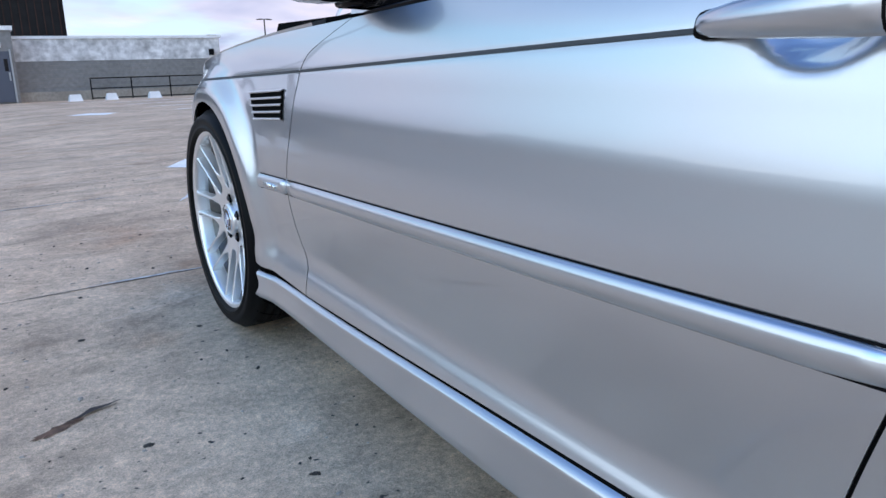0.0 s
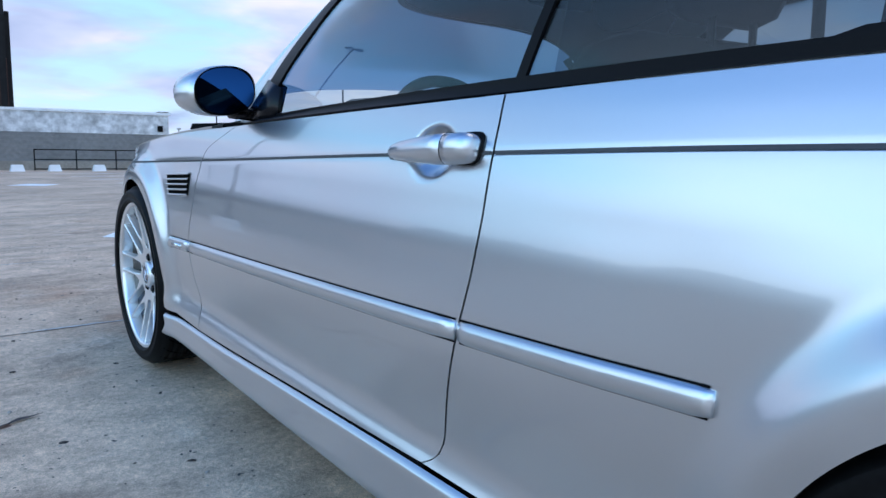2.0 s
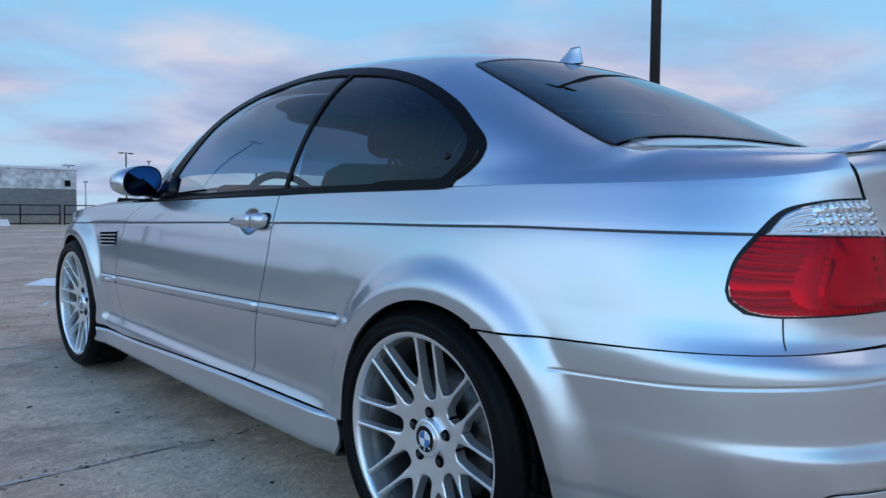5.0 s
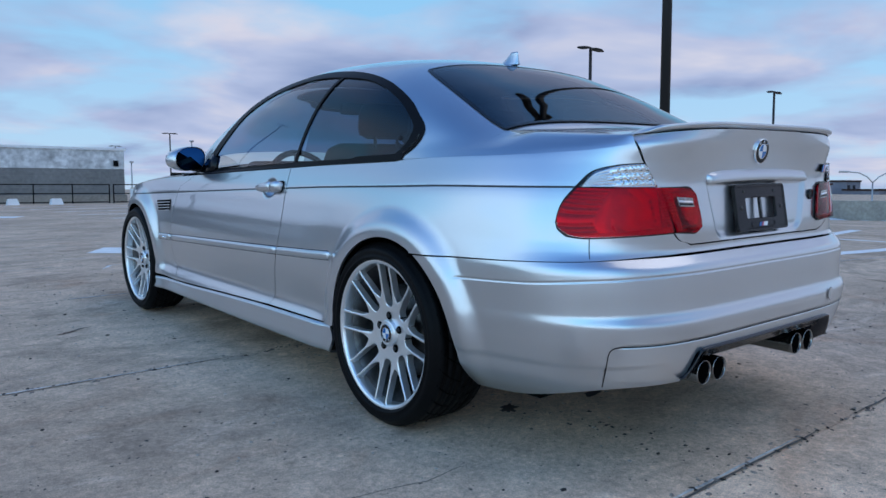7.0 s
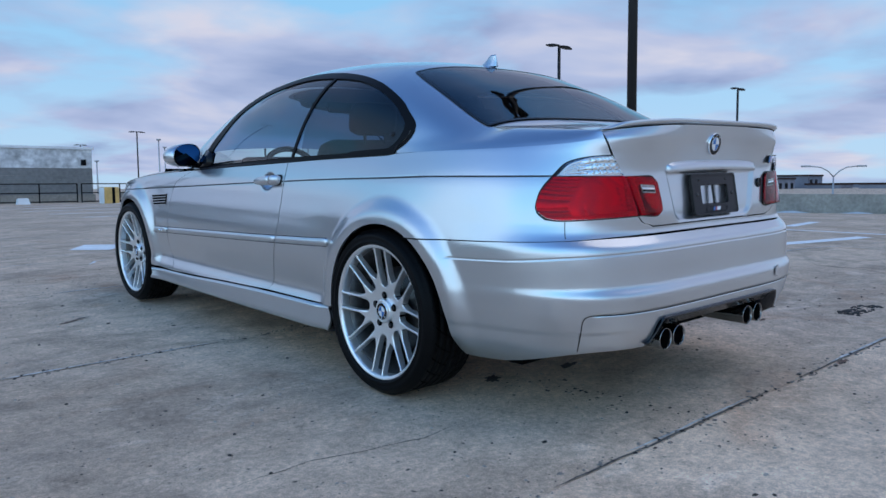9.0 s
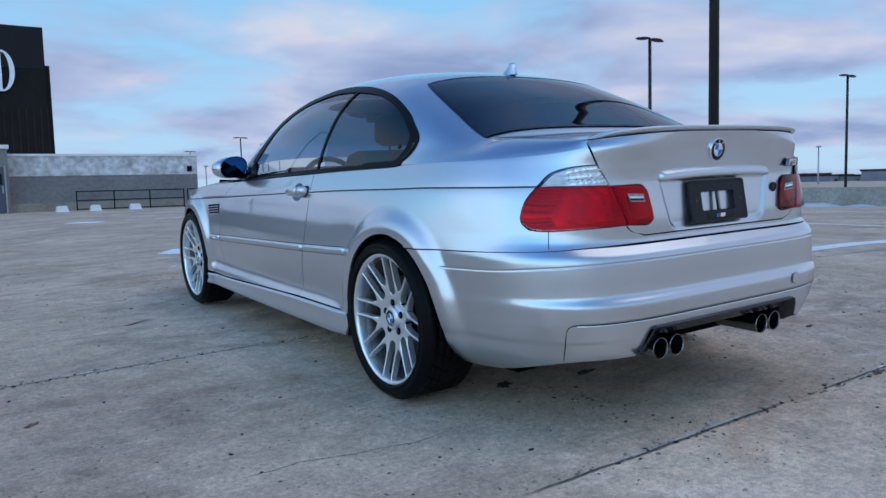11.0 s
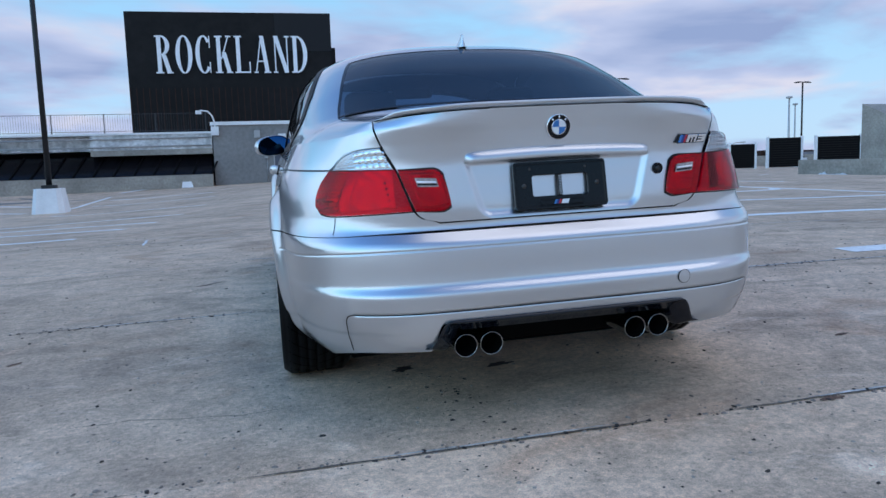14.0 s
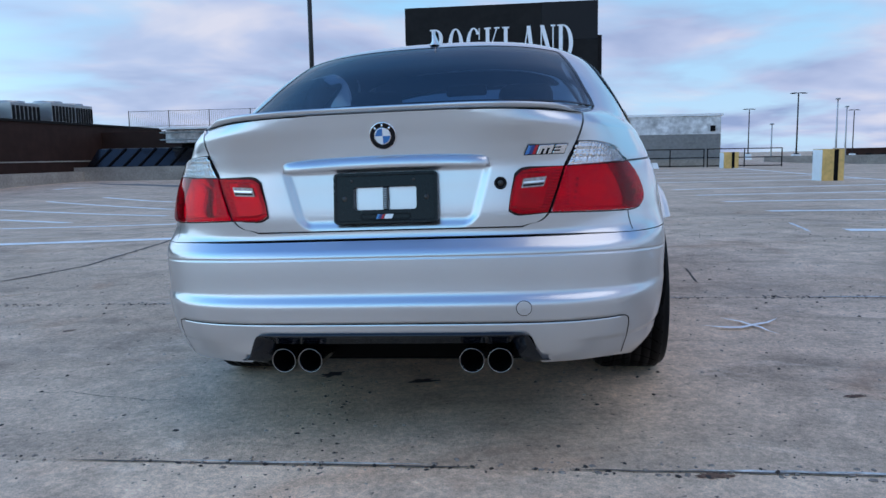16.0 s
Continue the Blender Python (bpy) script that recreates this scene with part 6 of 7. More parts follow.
def relief(name, c0, c1, d0, d1, mat, parents, height, label="", nu=110, nv=80):
    """The moulded back of a lamp: height(u, v) is its rise over the housing, u from the outer edge inwards, v upwards."""
    grid = coons(bend(c0, nu) if len(c0) > 2 else resample(c0, nu), bend(c1, nu) if len(c1) > 2 else resample(c1, nu), bend(d0, nv) if len(d0) > 2 else resample(d0, nv), bend(d1, nv) if len(d1) > 2 else resample(d1, nv))
    base = mapped(grid, on_tail)
    for s, parent in zip((-1, 1), parents):
        rows = []
        for j, r in enumerate(base):
            line = []
            for i, p in enumerate(r):
                q = Vector(r[min(i + 1, nu - 1)]) - Vector(r[max(i - 1, 0)])
                n_ = Vector((q.y, -q.x, 0)).normalized()
                if n_.dot(Vector((p[0], p[1] - Y1, 0))) < 0:
                    n_ = -n_
                p = Vector(p) + n_ * (0.0052 + height(i / (nu - 1), j / (nv - 1)))
                line.append((p.x * (1 if s < 0 else -1), p.y, p.z))
            rows.append(line)
        bm = bmesh.new()
        sheet(bm, rows, 0.0)
        part(name, bm, mat, parent, label, False)


def ridge(t):
    """A saw of rounded ribs, 0 to 1."""
    t = t % 1.0
    return 1 - (2 * t - 1) ** 2


def outer_relief(u, v):
    lean = u - 0.10 * v
    if v < 0.11:
        return 0.0012 * ridge(u * 34)
    if lean < 0.25:
        return 0.0034 * ridge(v * 9.5)
    if lean < 0.40:
        w = (lean - 0.25) / 0.15
        return 0.0004 + 0.0040 * math.sin(math.pi * min(1.0, 0.18 + 0.82 * w)) * (0.6 + 0.4 * math.sin(3.0 * v))
    if lean < 0.86:
        w = (lean - 0.40) / 0.46
        return 0.0048 - 0.0048 * math.sin(math.pi * w) * (0.45 + 0.55 * math.sin(2.6 * v + 0.4)) + 0.0011 * ridge(2.2 * w + 1.6 * v + 0.3 * math.sin(7 * v))
    return 0.0026 * ridge(v * 16)


def inner_relief(u, v):
    if u < 0.20 or u > 0.90 or v < 0.10 or v > 0.90:
        return 0.0020 * ridge(v * 16)
    return 0.0034 - 0.0034 * math.sin(math.pi * (u - 0.20) / 0.70) * math.sin(math.pi * (v - 0.10) / 0.80)


def clear_relief(u, v):
    if u < 0.40:
        return 0.0030 * ridge(v * 6)
    return 0.0022 * ridge(v * 3.0) + 0.0010 * ridge(u * 14)


OUTER_EDGE = ([(54.7, 0.714), (56.4, 0.708), (60, 0.711), (64.5, 0.715), (68.15, 0.718)], [(55.9, 0.844), (60, 0.843), (65.85, 0.843)], [(54.7, 0.714), (53.7, 0.733), (53.55, 0.757), (54.3, 0.80), (55.9, 0.844)], [(68.15, 0.718), (67.1, 0.775), (65.85, 0.843)])
INNER_EDGE = ([(68.62, 0.7165), (71, 0.7145), (72.35, 0.7153), (73.35, 0.7285)], [(66.20, 0.8425), (69, 0.841), (71.2, 0.838), (72.3, 0.820)], [(68.62, 0.7165), (67.46, 0.775), (66.20, 0.8425)], [(73.35, 0.7285), (73.05, 0.765), (72.3, 0.820)])
CLEAR_EDGE = ([(56.15, 0.8465), (60, 0.846), (65.6, 0.845)], [(56.35, 0.851), (57.8, 0.887), (60.35, 0.905), (63.55, 0.910)], [(56.15, 0.8465), (56.35, 0.851)], [(65.6, 0.845), (63.55, 0.910)])
relief("lamp_bowl", *OUTER_EDGE, REFLECTOR, lamp_backs, outer_relief)
lens("red_lens", *OUTER_EDGE, RED_LENS, lamp_backs, 0.0125, "glossy red lens", 40, 30, 0.006)
relief("clear_reflector", *CLEAR_EDGE, REFLECTOR, lamp_backs, clear_relief, "", 60, 40)
lens("clear_lens", *CLEAR_EDGE, CLEAR_LENS, lamp_backs, 0.0138, "clear upper lens", 26, 14, 0.006)
inner_backs = lens("boot_lamp", [(68.52, 0.714), (71, 0.712), (72.5, 0.713), (73.5, 0.726)], [(66.08, 0.8445), (69, 0.843), (71.3, 0.840), (72.45, 0.822)], [(68.52, 0.714), (67.36, 0.775), (66.08, 0.8445)], [(73.5, 0.722), (73.2, 0.76), (72.45, 0.828)], GLOSS_BLACK, (lid, lid), 0.003, "red inner tail lamp on the boot lid")
relief("lamp_bowl", *INNER_EDGE, REFLECTOR, inner_backs, inner_relief, "", 60, 60)
lens("red_lens", *INNER_EDGE, DARK_RED, inner_backs, 0.0115, "glossy dark red lens", 26, 20, 0.006)
lens("reverse_lens", [(68.9, 0.789), (71.7, 0.786)], [(68.45, 0.816), (71.35, 0.812)], [(68.9, 0.789), (68.45, 0.816)], [(71.7, 0.786), (71.35, 0.812)], GREY_LENS, inner_backs, 0.0128, "clear reversing lens", 12, 6, 0.003)
for z0, z1, mat in ((0.7935, 0.7985, BLACK), (0.8015, 0.8065, CHROME)):
    lens("reverse_slot", [(68.98 - 30 * (z0 - 0.789) / 2, z0), (71.55 - 30 * (z0 - 0.789) / 2, z0 - 0.003)], [(68.98 - 30 * (z1 - 0.789) / 2, z1), (71.55 - 30 * (z1 - 0.789) / 2, z1 - 0.003)], [(68.98 - 30 * (z0 - 0.789) / 2, z0), (68.98 - 30 * (z1 - 0.789) / 2, z1)], [(71.55 - 30 * (z0 - 0.789) / 2, z0 - 0.003), (71.55 - 30 * (z1 - 0.789) / 2, z1 - 0.003)], mat, inner_backs, 0.0136, "", 8, 4, 0.002)


def beads(parents, a0, a1, rows, mat, r, name, taper=0.0):
    for s, parent in zip((-1, 1), parents):
        bm = bmesh.new()
        for j, (z, n) in enumerate(rows):
            for i in range(n):
                a = a1 - (a1 - a0) * (i + 0.5) / max(r_[1] for r_ in rows) - taper * j
                x, y, zz = on_tail((a, z))
                x2, y2, _ = on_tail((a + 0.4, z))
                t = Vector((x2 - x, y2 - y, 0)).normalized()
                n_ = Vector((t.y, -t.x, 0))
                if n_.dot(Vector((x, y - 0.35, 0))) < 0:
                    n_ = -n_
                c = Vector((x, y, zz)) + n_ * 0.0075
                ring = []
                for k in range(10):
                    q = 2 * math.pi * k / 10
                    p = c + t * (r * math.cos(q)) + Vector((0, 0, r * math.sin(q)))
                    ring.append(p)
                top = c + n_ * r * 0.45
                fl = (lambda v: v) if s < 0 else (lambda v: Vector((-v.x, v.y, v.z)))
                vs = [bm.verts.new(fl(p)) for p in ring]
                mid_ = [bm.verts.new(fl(c + (p - c) * 0.6 + n_ * r * 0.32)) for p in ring]
                tv = bm.verts.new(fl(top))
                for k in range(10):
                    m = (k + 1) % 10
                    bm.faces.new((vs[k], vs[m], mid_[m], mid_[k]))
                    bm.faces.new((mid_[k], mid_[m], tv))
        bmesh.ops.recalc_face_normals(bm, faces=bm.faces)
        tagged(part(name, bm, mat, parent), kind="stuff")


beads(lamp_backs, 58.6, 65.2, [(0.857, 7), (0.870, 7), (0.883, 6), (0.896, 5)], CHROME, 0.0052, "lamp_beads", 0.22)
beads(lamp_backs, 65.05, 65.55, [(0.735 + 0.0175 * k, 1) for k in range(5)], EXHAUST, 0.0058, "lamp_beads", 0.20)


# ---- badge, plate holder and fittings on the lid ----
def lid_point(x, z):
    """The lid's rear face at x and z."""
    lo, hi = 60.0, 120.0
    for _ in range(40):
        m = (lo + hi) / 2
        if -tail(m, z)[0] < x:
            lo = m
        else:
            hi = m
    return tail(lo, z)[1] + recess(x, z)


def lid_slope(z):
    return math.degrees(math.atan2(lid_point(0, z + 0.02) - lid_point(0, z - 0.02), 0.04))


badge = roundel(0.0405, lid)
badge.matrix_basis = pose(0.001, lid_point(0, 0.95) - 0.005, 0.950, 90 - lid_slope(0.95), 0, 0)


def garnish(bm):
    rows = []
    n = 60
    for i in range(n + 1):
        s = 2 * i / n - 1
        x = 0.306 * s
        k = (1 - abs(s) ** 10) ** 0.5 * 0.9 + 0.1
        drop = 0.008 * s * s
        y0, z0 = lid_point(x, 0.873), 0.874 - drop
        rows.append([bm.verts.new((x, y0 + dy * (k if dy < 0 else 1), z0 + dz * (0.45 + 0.55 * k if dz > 0 else 0.75 + 0.25 * k))) for dz, dy in ((0.020, 0.004), (0.019, -0.006), (0.012, -0.015), (0.0, -0.021), (-0.010, -0.023), (-0.016, -0.019), (-0.018, -0.008), (-0.018, 0.02))])
    for a, b in zip(rows, rows[1:]):
        for k in range(7):
            bm.faces.new((a[k], a[k + 1], b[k + 1], b[k]))
    bm.faces.new(rows[0])
    bm.faces.new(rows[-1])
    bmesh.ops.recalc_face_normals(bm, faces=bm.faces)


bm = bmesh.new()
garnish(bm)
part("handle_bar", bm, PAINT, lid, "silver bar over the plate holder")


def plate_holder():
    e = new("plate_holder")
    e.parent = lid
    tagged(e, "empty black licence plate bracket")
    top, low = lid_point(0, 0.838) - 0.006, lid_point(0, 0.70) - 0.014
    tilt = math.degrees(math.atan2(top - low, 0.138))
    e.matrix_basis = pose(0.0, (top + low) / 2, 0.770, 90 - tilt, 0, 0)
    w, h = 0.1545, 0.0745

    def bar(name, x0, x1, z0, z1, t=0.012, mat=GLOSS_BLACK, off=0.0, bevel=0.003):
        bm = bmesh.new()
        box(bm, x0, x1, z0, z1, off, off + t, bevel=bevel)
        return part(name, bm, mat, e, "", False)
    def outline(x0, x1, z0, z1, r, inset):
        """A rectangle with round corners, drawn in by inset."""
        q = max(0.001, r - inset)
        pts = []
        for i, (cx, cz) in enumerate(((x1 - inset - q, z1 - inset - q), (x0 + inset + q, z1 - inset - q), (x0 + inset + q, z0 + inset + q), (x1 - inset - q, z0 + inset + q))):
            pts += [(cx + q * math.cos(math.pi / 2 * (i + k / 6)), cz + q * math.sin(math.pi / 2 * (i + k / 6))) for k in range(7)]
        return pts

    def ring(name, loops, mat, label=""):
        bm = bmesh.new()
        rows = [[bm.verts.new((x, z, d)) for x, z in pts] for pts, d in loops]
        for p, q in zip(rows, rows[1:]):
            for k in range(len(p)):
                j = (k + 1) % len(p)
                bm.faces.new((p[k], p[j], q[j], q[k]))
        bmesh.ops.recalc_face_normals(bm, faces=bm.faces)
        return part(name, bm, mat, e, label, False)
    rim_in = (-0.094, 0.092, -0.034, 0.032, 0.008)
    whole = (-w, w, -h, h, 0.012)
    ring("bracket_frame", [(outline(*whole, 0.0), 0.0), (outline(*whole, 0.0), 0.0105), (outline(*whole, 0.0015), 0.012), (outline(*whole, 0.0075), 0.012), (outline(*whole, 0.0095), 0.0095),
                           (outline(*rim_in, -0.0015), 0.0095), (outline(*rim_in, 0.0), 0.008), (outline(*rim_in, 0.0), 0.0)], GLOSS_BLACK)
    bar("middle_bar", -0.008, 0.006, -0.034, 0.032, 0.009)
    for k in range(12):
        bar("rib", -0.0065, 0.0045, -0.031 + 0.0052 * k, -0.0288 + 0.0052 * k, 0.002, METAL, 0.0092, 0)
    slot = (-0.075, 0.075, -0.0635, -0.0445, 0.0095)
    ring("raised_panel", [(outline(*slot, 0.0), 0.0095), (outline(*slot, 0.0012), 0.0115), (outline(*slot, 0.0028), 0.0115), (outline(*slot, 0.0040), 0.0098)], GLOSS_BLACK)
    for x0, x1, mat in ((-0.025, -0.0185, BLUE), (-0.0175, -0.011, NAVY), (-0.010, -0.0035, RED_STRIPE), (-0.0015, 0.022, WHITE)):
        bm = bmesh.new()
        box(bm, x0, x1, -0.0075, 0.0075, 0.0097, 0.0114)
        for v in bm.verts:
            v.co.x += v.co.y * 0.45
            v.co.y -= 0.054
        part("emblem_bar", bm, mat, e, "", False)
    for x in (-0.122, 0.122):
        bm = bmesh.new()
        lathe(bm, [(0.0005, 0.0120), (0.006, 0.0120), (0.008, 0.0090)], 14, "z", m=Matrix.Translation((x, 0.0, 0.0)))
        part("screw", bm, STEEL, e)
    for x in (-0.10, 0.085):
        bm = bmesh.new()
        lathe(bm, [(0.0005, 0.0120), (0.004, 0.0120), (0.005, 0.0090)], 12, "z", m=Matrix.Translation((x, 0.052, 0.0)))
        part("screw", bm, STEEL, e)
    return e


plate_holder()

# boot lock
lock = new("boot_lock")
lock.parent = lid
tagged(lock, "black key lock with a grey face")
lock.matrix_basis = pose(0.336, lid_point(0.336, 0.803) - 0.002, 0.803, 92, 0, 4)
bm = bmesh.new()
lathe(bm, [(0.018, -0.004), (0.018, 0.003), (0.013, 0.004), (0.012, 0.001), (0.0005, 0.001)], 28, "z")
part("lock_ring", bm, GLOSS_BLACK, lock)
bm = bmesh.new()
lathe(bm, [(0.009, 0.001), (0.008, 0.0035), (0.0005, 0.0035)], 20, "z")
part("lock_face", bm, STEEL, lock)

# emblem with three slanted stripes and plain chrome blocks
emblem = new("emblem")
emblem.parent = lid
tagged(emblem, "chrome emblem with three coloured stripes")
emblem.matrix_basis = pose(0.467, lid_point(0.467, 0.893) - 0.003, 0.893, 90 - lid_slope(0.893), 0, math.degrees(math.atan2(lid_point(0.512, 0.893) - lid_point(0.422, 0.893), 0.09)))
for k, (x0, x1, mat) in enumerate(((-0.057, -0.047, BLUE), (-0.0465, -0.037, NAVY), (-0.0365, -0.028, RED_STRIPE), (-0.025, 0.018, CHROME), (0.022, 0.056, CHROME))):
    bm = bmesh.new()
    box(bm, x0, x1, -0.0125, 0.0125, 0.0, 0.006, bevel=0.0012)
    for v in bm.verts:
        v.co.x += v.co.y * 0.45
    part("emblem_bar", bm, mat, emblem, "", False)
    bm = bmesh.new()
    box(bm, x0 - 0.0018, x1 + 0.0018, -0.0145, 0.0145, -0.001, 0.003)
    for v in bm.verts:
        v.co.x += v.co.y * 0.45
    part("emblem_edge", bm, GLOSS_BLACK, emblem, "", False)
for x0, x1, y0, y1 in ((-0.013, -0.006, -0.0126, 0.002), (0.001, 0.008, -0.0126, 0.004), (0.018, 0.040, -0.006, -0.002), (0.018, 0.040, 0.003, 0.006)):
    bm = bmesh.new()
    box(bm, x0, x1, y0, y1, 0.0055, 0.0066)
    for v in bm.verts:
        v.co.x += v.co.y * 0.45
    part("emblem_gap", bm, GLOSS_BLACK, emblem, "", False)


def spoiler(bm):
    rows = []
    n = 80
    for i in range(n + 1):
        s = 2 * i / n - 1
        x = 0.571 * s
        ye = tail(90 - abs(s) * 28.4, 0.985)[1]
        zl = lid_top(s)
        k = 1 - 0.85 * smooth(0.86, 1.0, abs(s))
        zt = zl + 0.021 * k
        yf = ye + 0.035 + 0.085 * k
        pts = [(yf, zl + (upper(x, yf) - zl) * (0.75 * k) - 0.004), (ye + 0.075 * (0.4 + 0.6 * k), zl + 0.010 * k), (ye + 0.030, zt - 0.004 * k), (ye + 0.004, zt - 0.0005), (ye - 0.013 * k, zt - 0.0012), (ye - 0.0160 * k, zt - 0.0035 * k),
               (ye - 0.0145 * k, zt - 0.0105 * k), (ye - 0.001, zt - 0.0165 * k), (ye + 0.006, zl - 0.002), (ye + 0.016, zl - 0.008)]
        rows.append([bm.verts.new((x, y, z)) for y, z in pts])
    for a, b in zip(rows, rows[1:]):
        for k in range(9):
            bm.faces.new((a[k], a[k + 1], b[k + 1], b[k]))
    bm.faces.new(rows[0])
    bm.faces.new(rows[-1])
    bmesh.ops.recalc_face_normals(bm, faces=bm.faces)


bm = bmesh.new()
spoiler(bm)
lip = part("lip_spoiler", bm, PAINT, lid, "silver lip spoiler")
# thin dark strip painted in as the spoiler's shadow line on the lid
bm = bmesh.new()
rows = []
for i in range(81):
    s = 2 * i / 80 - 1
    x, zl, ye = 0.568 * s, lid_top(s), tail(90 - abs(s) * 28.2, 0.985)[1]
    rows.append([bm.verts.new((x, ye - 0.0020, zl + dz)) for dz in (0.0020, -0.0012)])
for a, b in zip(rows, rows[1:]):
    bm.faces.new((a[0], b[0], b[1], a[1]))
part("lip_shadow", bm, SOOT_SHADE, lip, "dark strip painted as the shadow line under the spoiler")

# roof aerial
bm = bmesh.new()
rows = []
for i in range(9):
    u = i / 8
    z0 = upper(0, 0.30) - 0.003
    y_front, y_back = 0.380 - 0.080 * u ** 0.75, 0.248 + 0.012 * u
    half = 0.020 * (1 - u) ** 1.6 + 0.0035
    ring = []
    for k in range(16):
        a = 2 * math.pi * k / 16
        ring.append(bm.verts.new((half * math.sin(a), (y_front + y_back) / 2 + (y_front - y_back) / 2 * math.cos(a), z0 + 0.054 * u + 0.012 * math.cos(a) * 0)))
    rows.append(ring)
for a, b in zip(rows, rows[1:]):
    for k in range(16):
        bm.faces.new((a[k], a[(k + 1) % 16], b[(k + 1) % 16], b[k]))
bm.faces.new(rows[-1])
bmesh.ops.recalc_face_normals(bm, faces=bm.faces)
part("roof_aerial", bm, PAINT, car, "silver shark fin aerial")

# towing eye cover
def bumper_point(x, z):
    lo, hi = 45.0, 135.0
    for _ in range(40):
        m = (lo + hi) / 2
        if -tail(m, z)[0] < x:
            lo = m
        else:
            hi = m
    return tail(lo, z)[1]


cap = new("tow_cover")
cap.parent = bumper
tagged(cap, "round silver towing eye cover")
cap.matrix_basis = pose(0.395, bumper_point(0.395, 0.452) - 0.001, 0.452, 90, 0, 5)
bm = bmesh.new()
lathe(bm, [(0.0205, 0.0025), (0.0005, 0.004)], 32, "z")
part("cover_face", bm, PAINT, cap)
bm = bmesh.new()
lathe(bm, [(0.0225, 0.0015), (0.0205, 0.0018)], 32, "z")
part("cover_seam", bm, BLACK, cap)

# seam of the lower bumper panel: across the tail and down round its two corners
corner = [(59.0, 0.283), (59.0, 0.33), (59.0, 0.365), (59.06, 0.385), (59.3, 0.399), (59.8, 0.4065), (60.6, 0.409)]
way = bend(corner, 30) + [(60.6 + 58.8 * i / 80, 0.409) for i in range(1, 80)] + [(180 - q, z) for q, z in bend(corner, 30)[::-1]]
places = [Vector(on_tail(p)) for p in way]
bm = bmesh.new()
rows = []
for i, p in enumerate(places):
    t = (places[min(i + 1, len(places) - 1)] - places[max(i - 1, 0)]).normalized()
    n_ = Vector((p.x, p.y - Y1, 0)).normalized()
    side = t.cross(n_).normalized() * 0.0015
    rows.append([bm.verts.new(p + n_ * 0.0011 + side * k) for k in (-1, 1)])
for a, b in zip(rows, rows[1:]):
    bm.faces.new((a[0], a[1], b[1], b[0]))
part("panel_seam", bm, BLACK, bumper)

# upright joint of the quarter panel under each tail lamp
for s, owner in zip((-1, 1), quarters):
    bm = bmesh.new()
    rows = []
    for i in range(8):
        z = 0.650 + (0.703 - 0.650) * i / 7
        p, q = on_tail((56.9, z)), on_tail((57.02, z))
        rows.append([bm.verts.new((x * 1.0006 * (1 if s < 0 else -1), y - 0.0006, zz)) for x, y, zz in (p, q)])
    for a, b in zip(rows, rows[1:]):
        bm.faces.new((a[0], a[1], b[1], b[0]))
    part("panel_seam", bm, GROOVE, owner)

# diffuser and exhaust
bm = bmesh.new()
arch = []
for i in range(401):
    x = -0.470 + 0.94 * i / 400
    arch.append((x, 0.292 + 0.084 * (1 - smooth(0.392, 0.462, abs(x)))))
rows = []
for x, z in resample(arch, 141):
    ye = bumper_point(x, max(z, 0.30))
    row = []
    for d, back in ((-0.006, 0.006), (-0.004, -0.007), (0.001, -0.012), (0.005, -0.010), (0.008, -0.002), (0.030, 0.010), (0.034, 0.060), (0.045, 0.24)):
        side = smooth(0.33, 0.44, abs(x))
        row.append(bm.verts.new((x - math.copysign(d * 1.9 * side, x), ye + back, z - d * (1 - 0.55 * side))))
    rows.append(row)
for a, b in zip(rows, rows[1:]):
    for k in range(7):
        bm.faces.new((a[k], a[k + 1], b[k + 1], b[k]))
bmesh.ops.recalc_face_normals(bm, faces=bm.faces)
part("diffuser", bm, DIFFUSER, bumper, "dark gloss diffuser insert")
# silencer coloured near black to carry the shade below the bumper lip
bm = bmesh.new()
box(bm, -0.44, 0.44, -0.70, -0.36, 0.235, 0.36, bevel=0.04)
part("silencer", bm, SOOT_SHADE, car, "exhaust silencer coloured black as shade below the bumper")
for x in (-0.336, -0.253, 0.238, 0.321):
    e = new("exhaust_tip")
    e.parent = car
    tagged(e, "round chrome exhaust tip")
    e.matrix_basis = pose(x, -0.885, 0.289, 0, 0, 0)
    bm = bmesh.new()
    lathe(bm, [(0.034, 0.20), (0.0365, 0.01), (0.0372, 0.002), (0.0365, -0.001), (0.0345, 0.002), (0.0335, 0.012)], 36, "y")
    bmesh.ops.recalc_face_normals(bm, faces=bm.faces)
    part("pipe", bm, EXHAUST, e)
    bm = bmesh.new()
    lathe(bm, [(0.0336, 0.008), (0.032, 0.10), (0.0005, 0.101)], 36, "y")
    part("pipe_inside", bm, SOOT_SHADE, e)


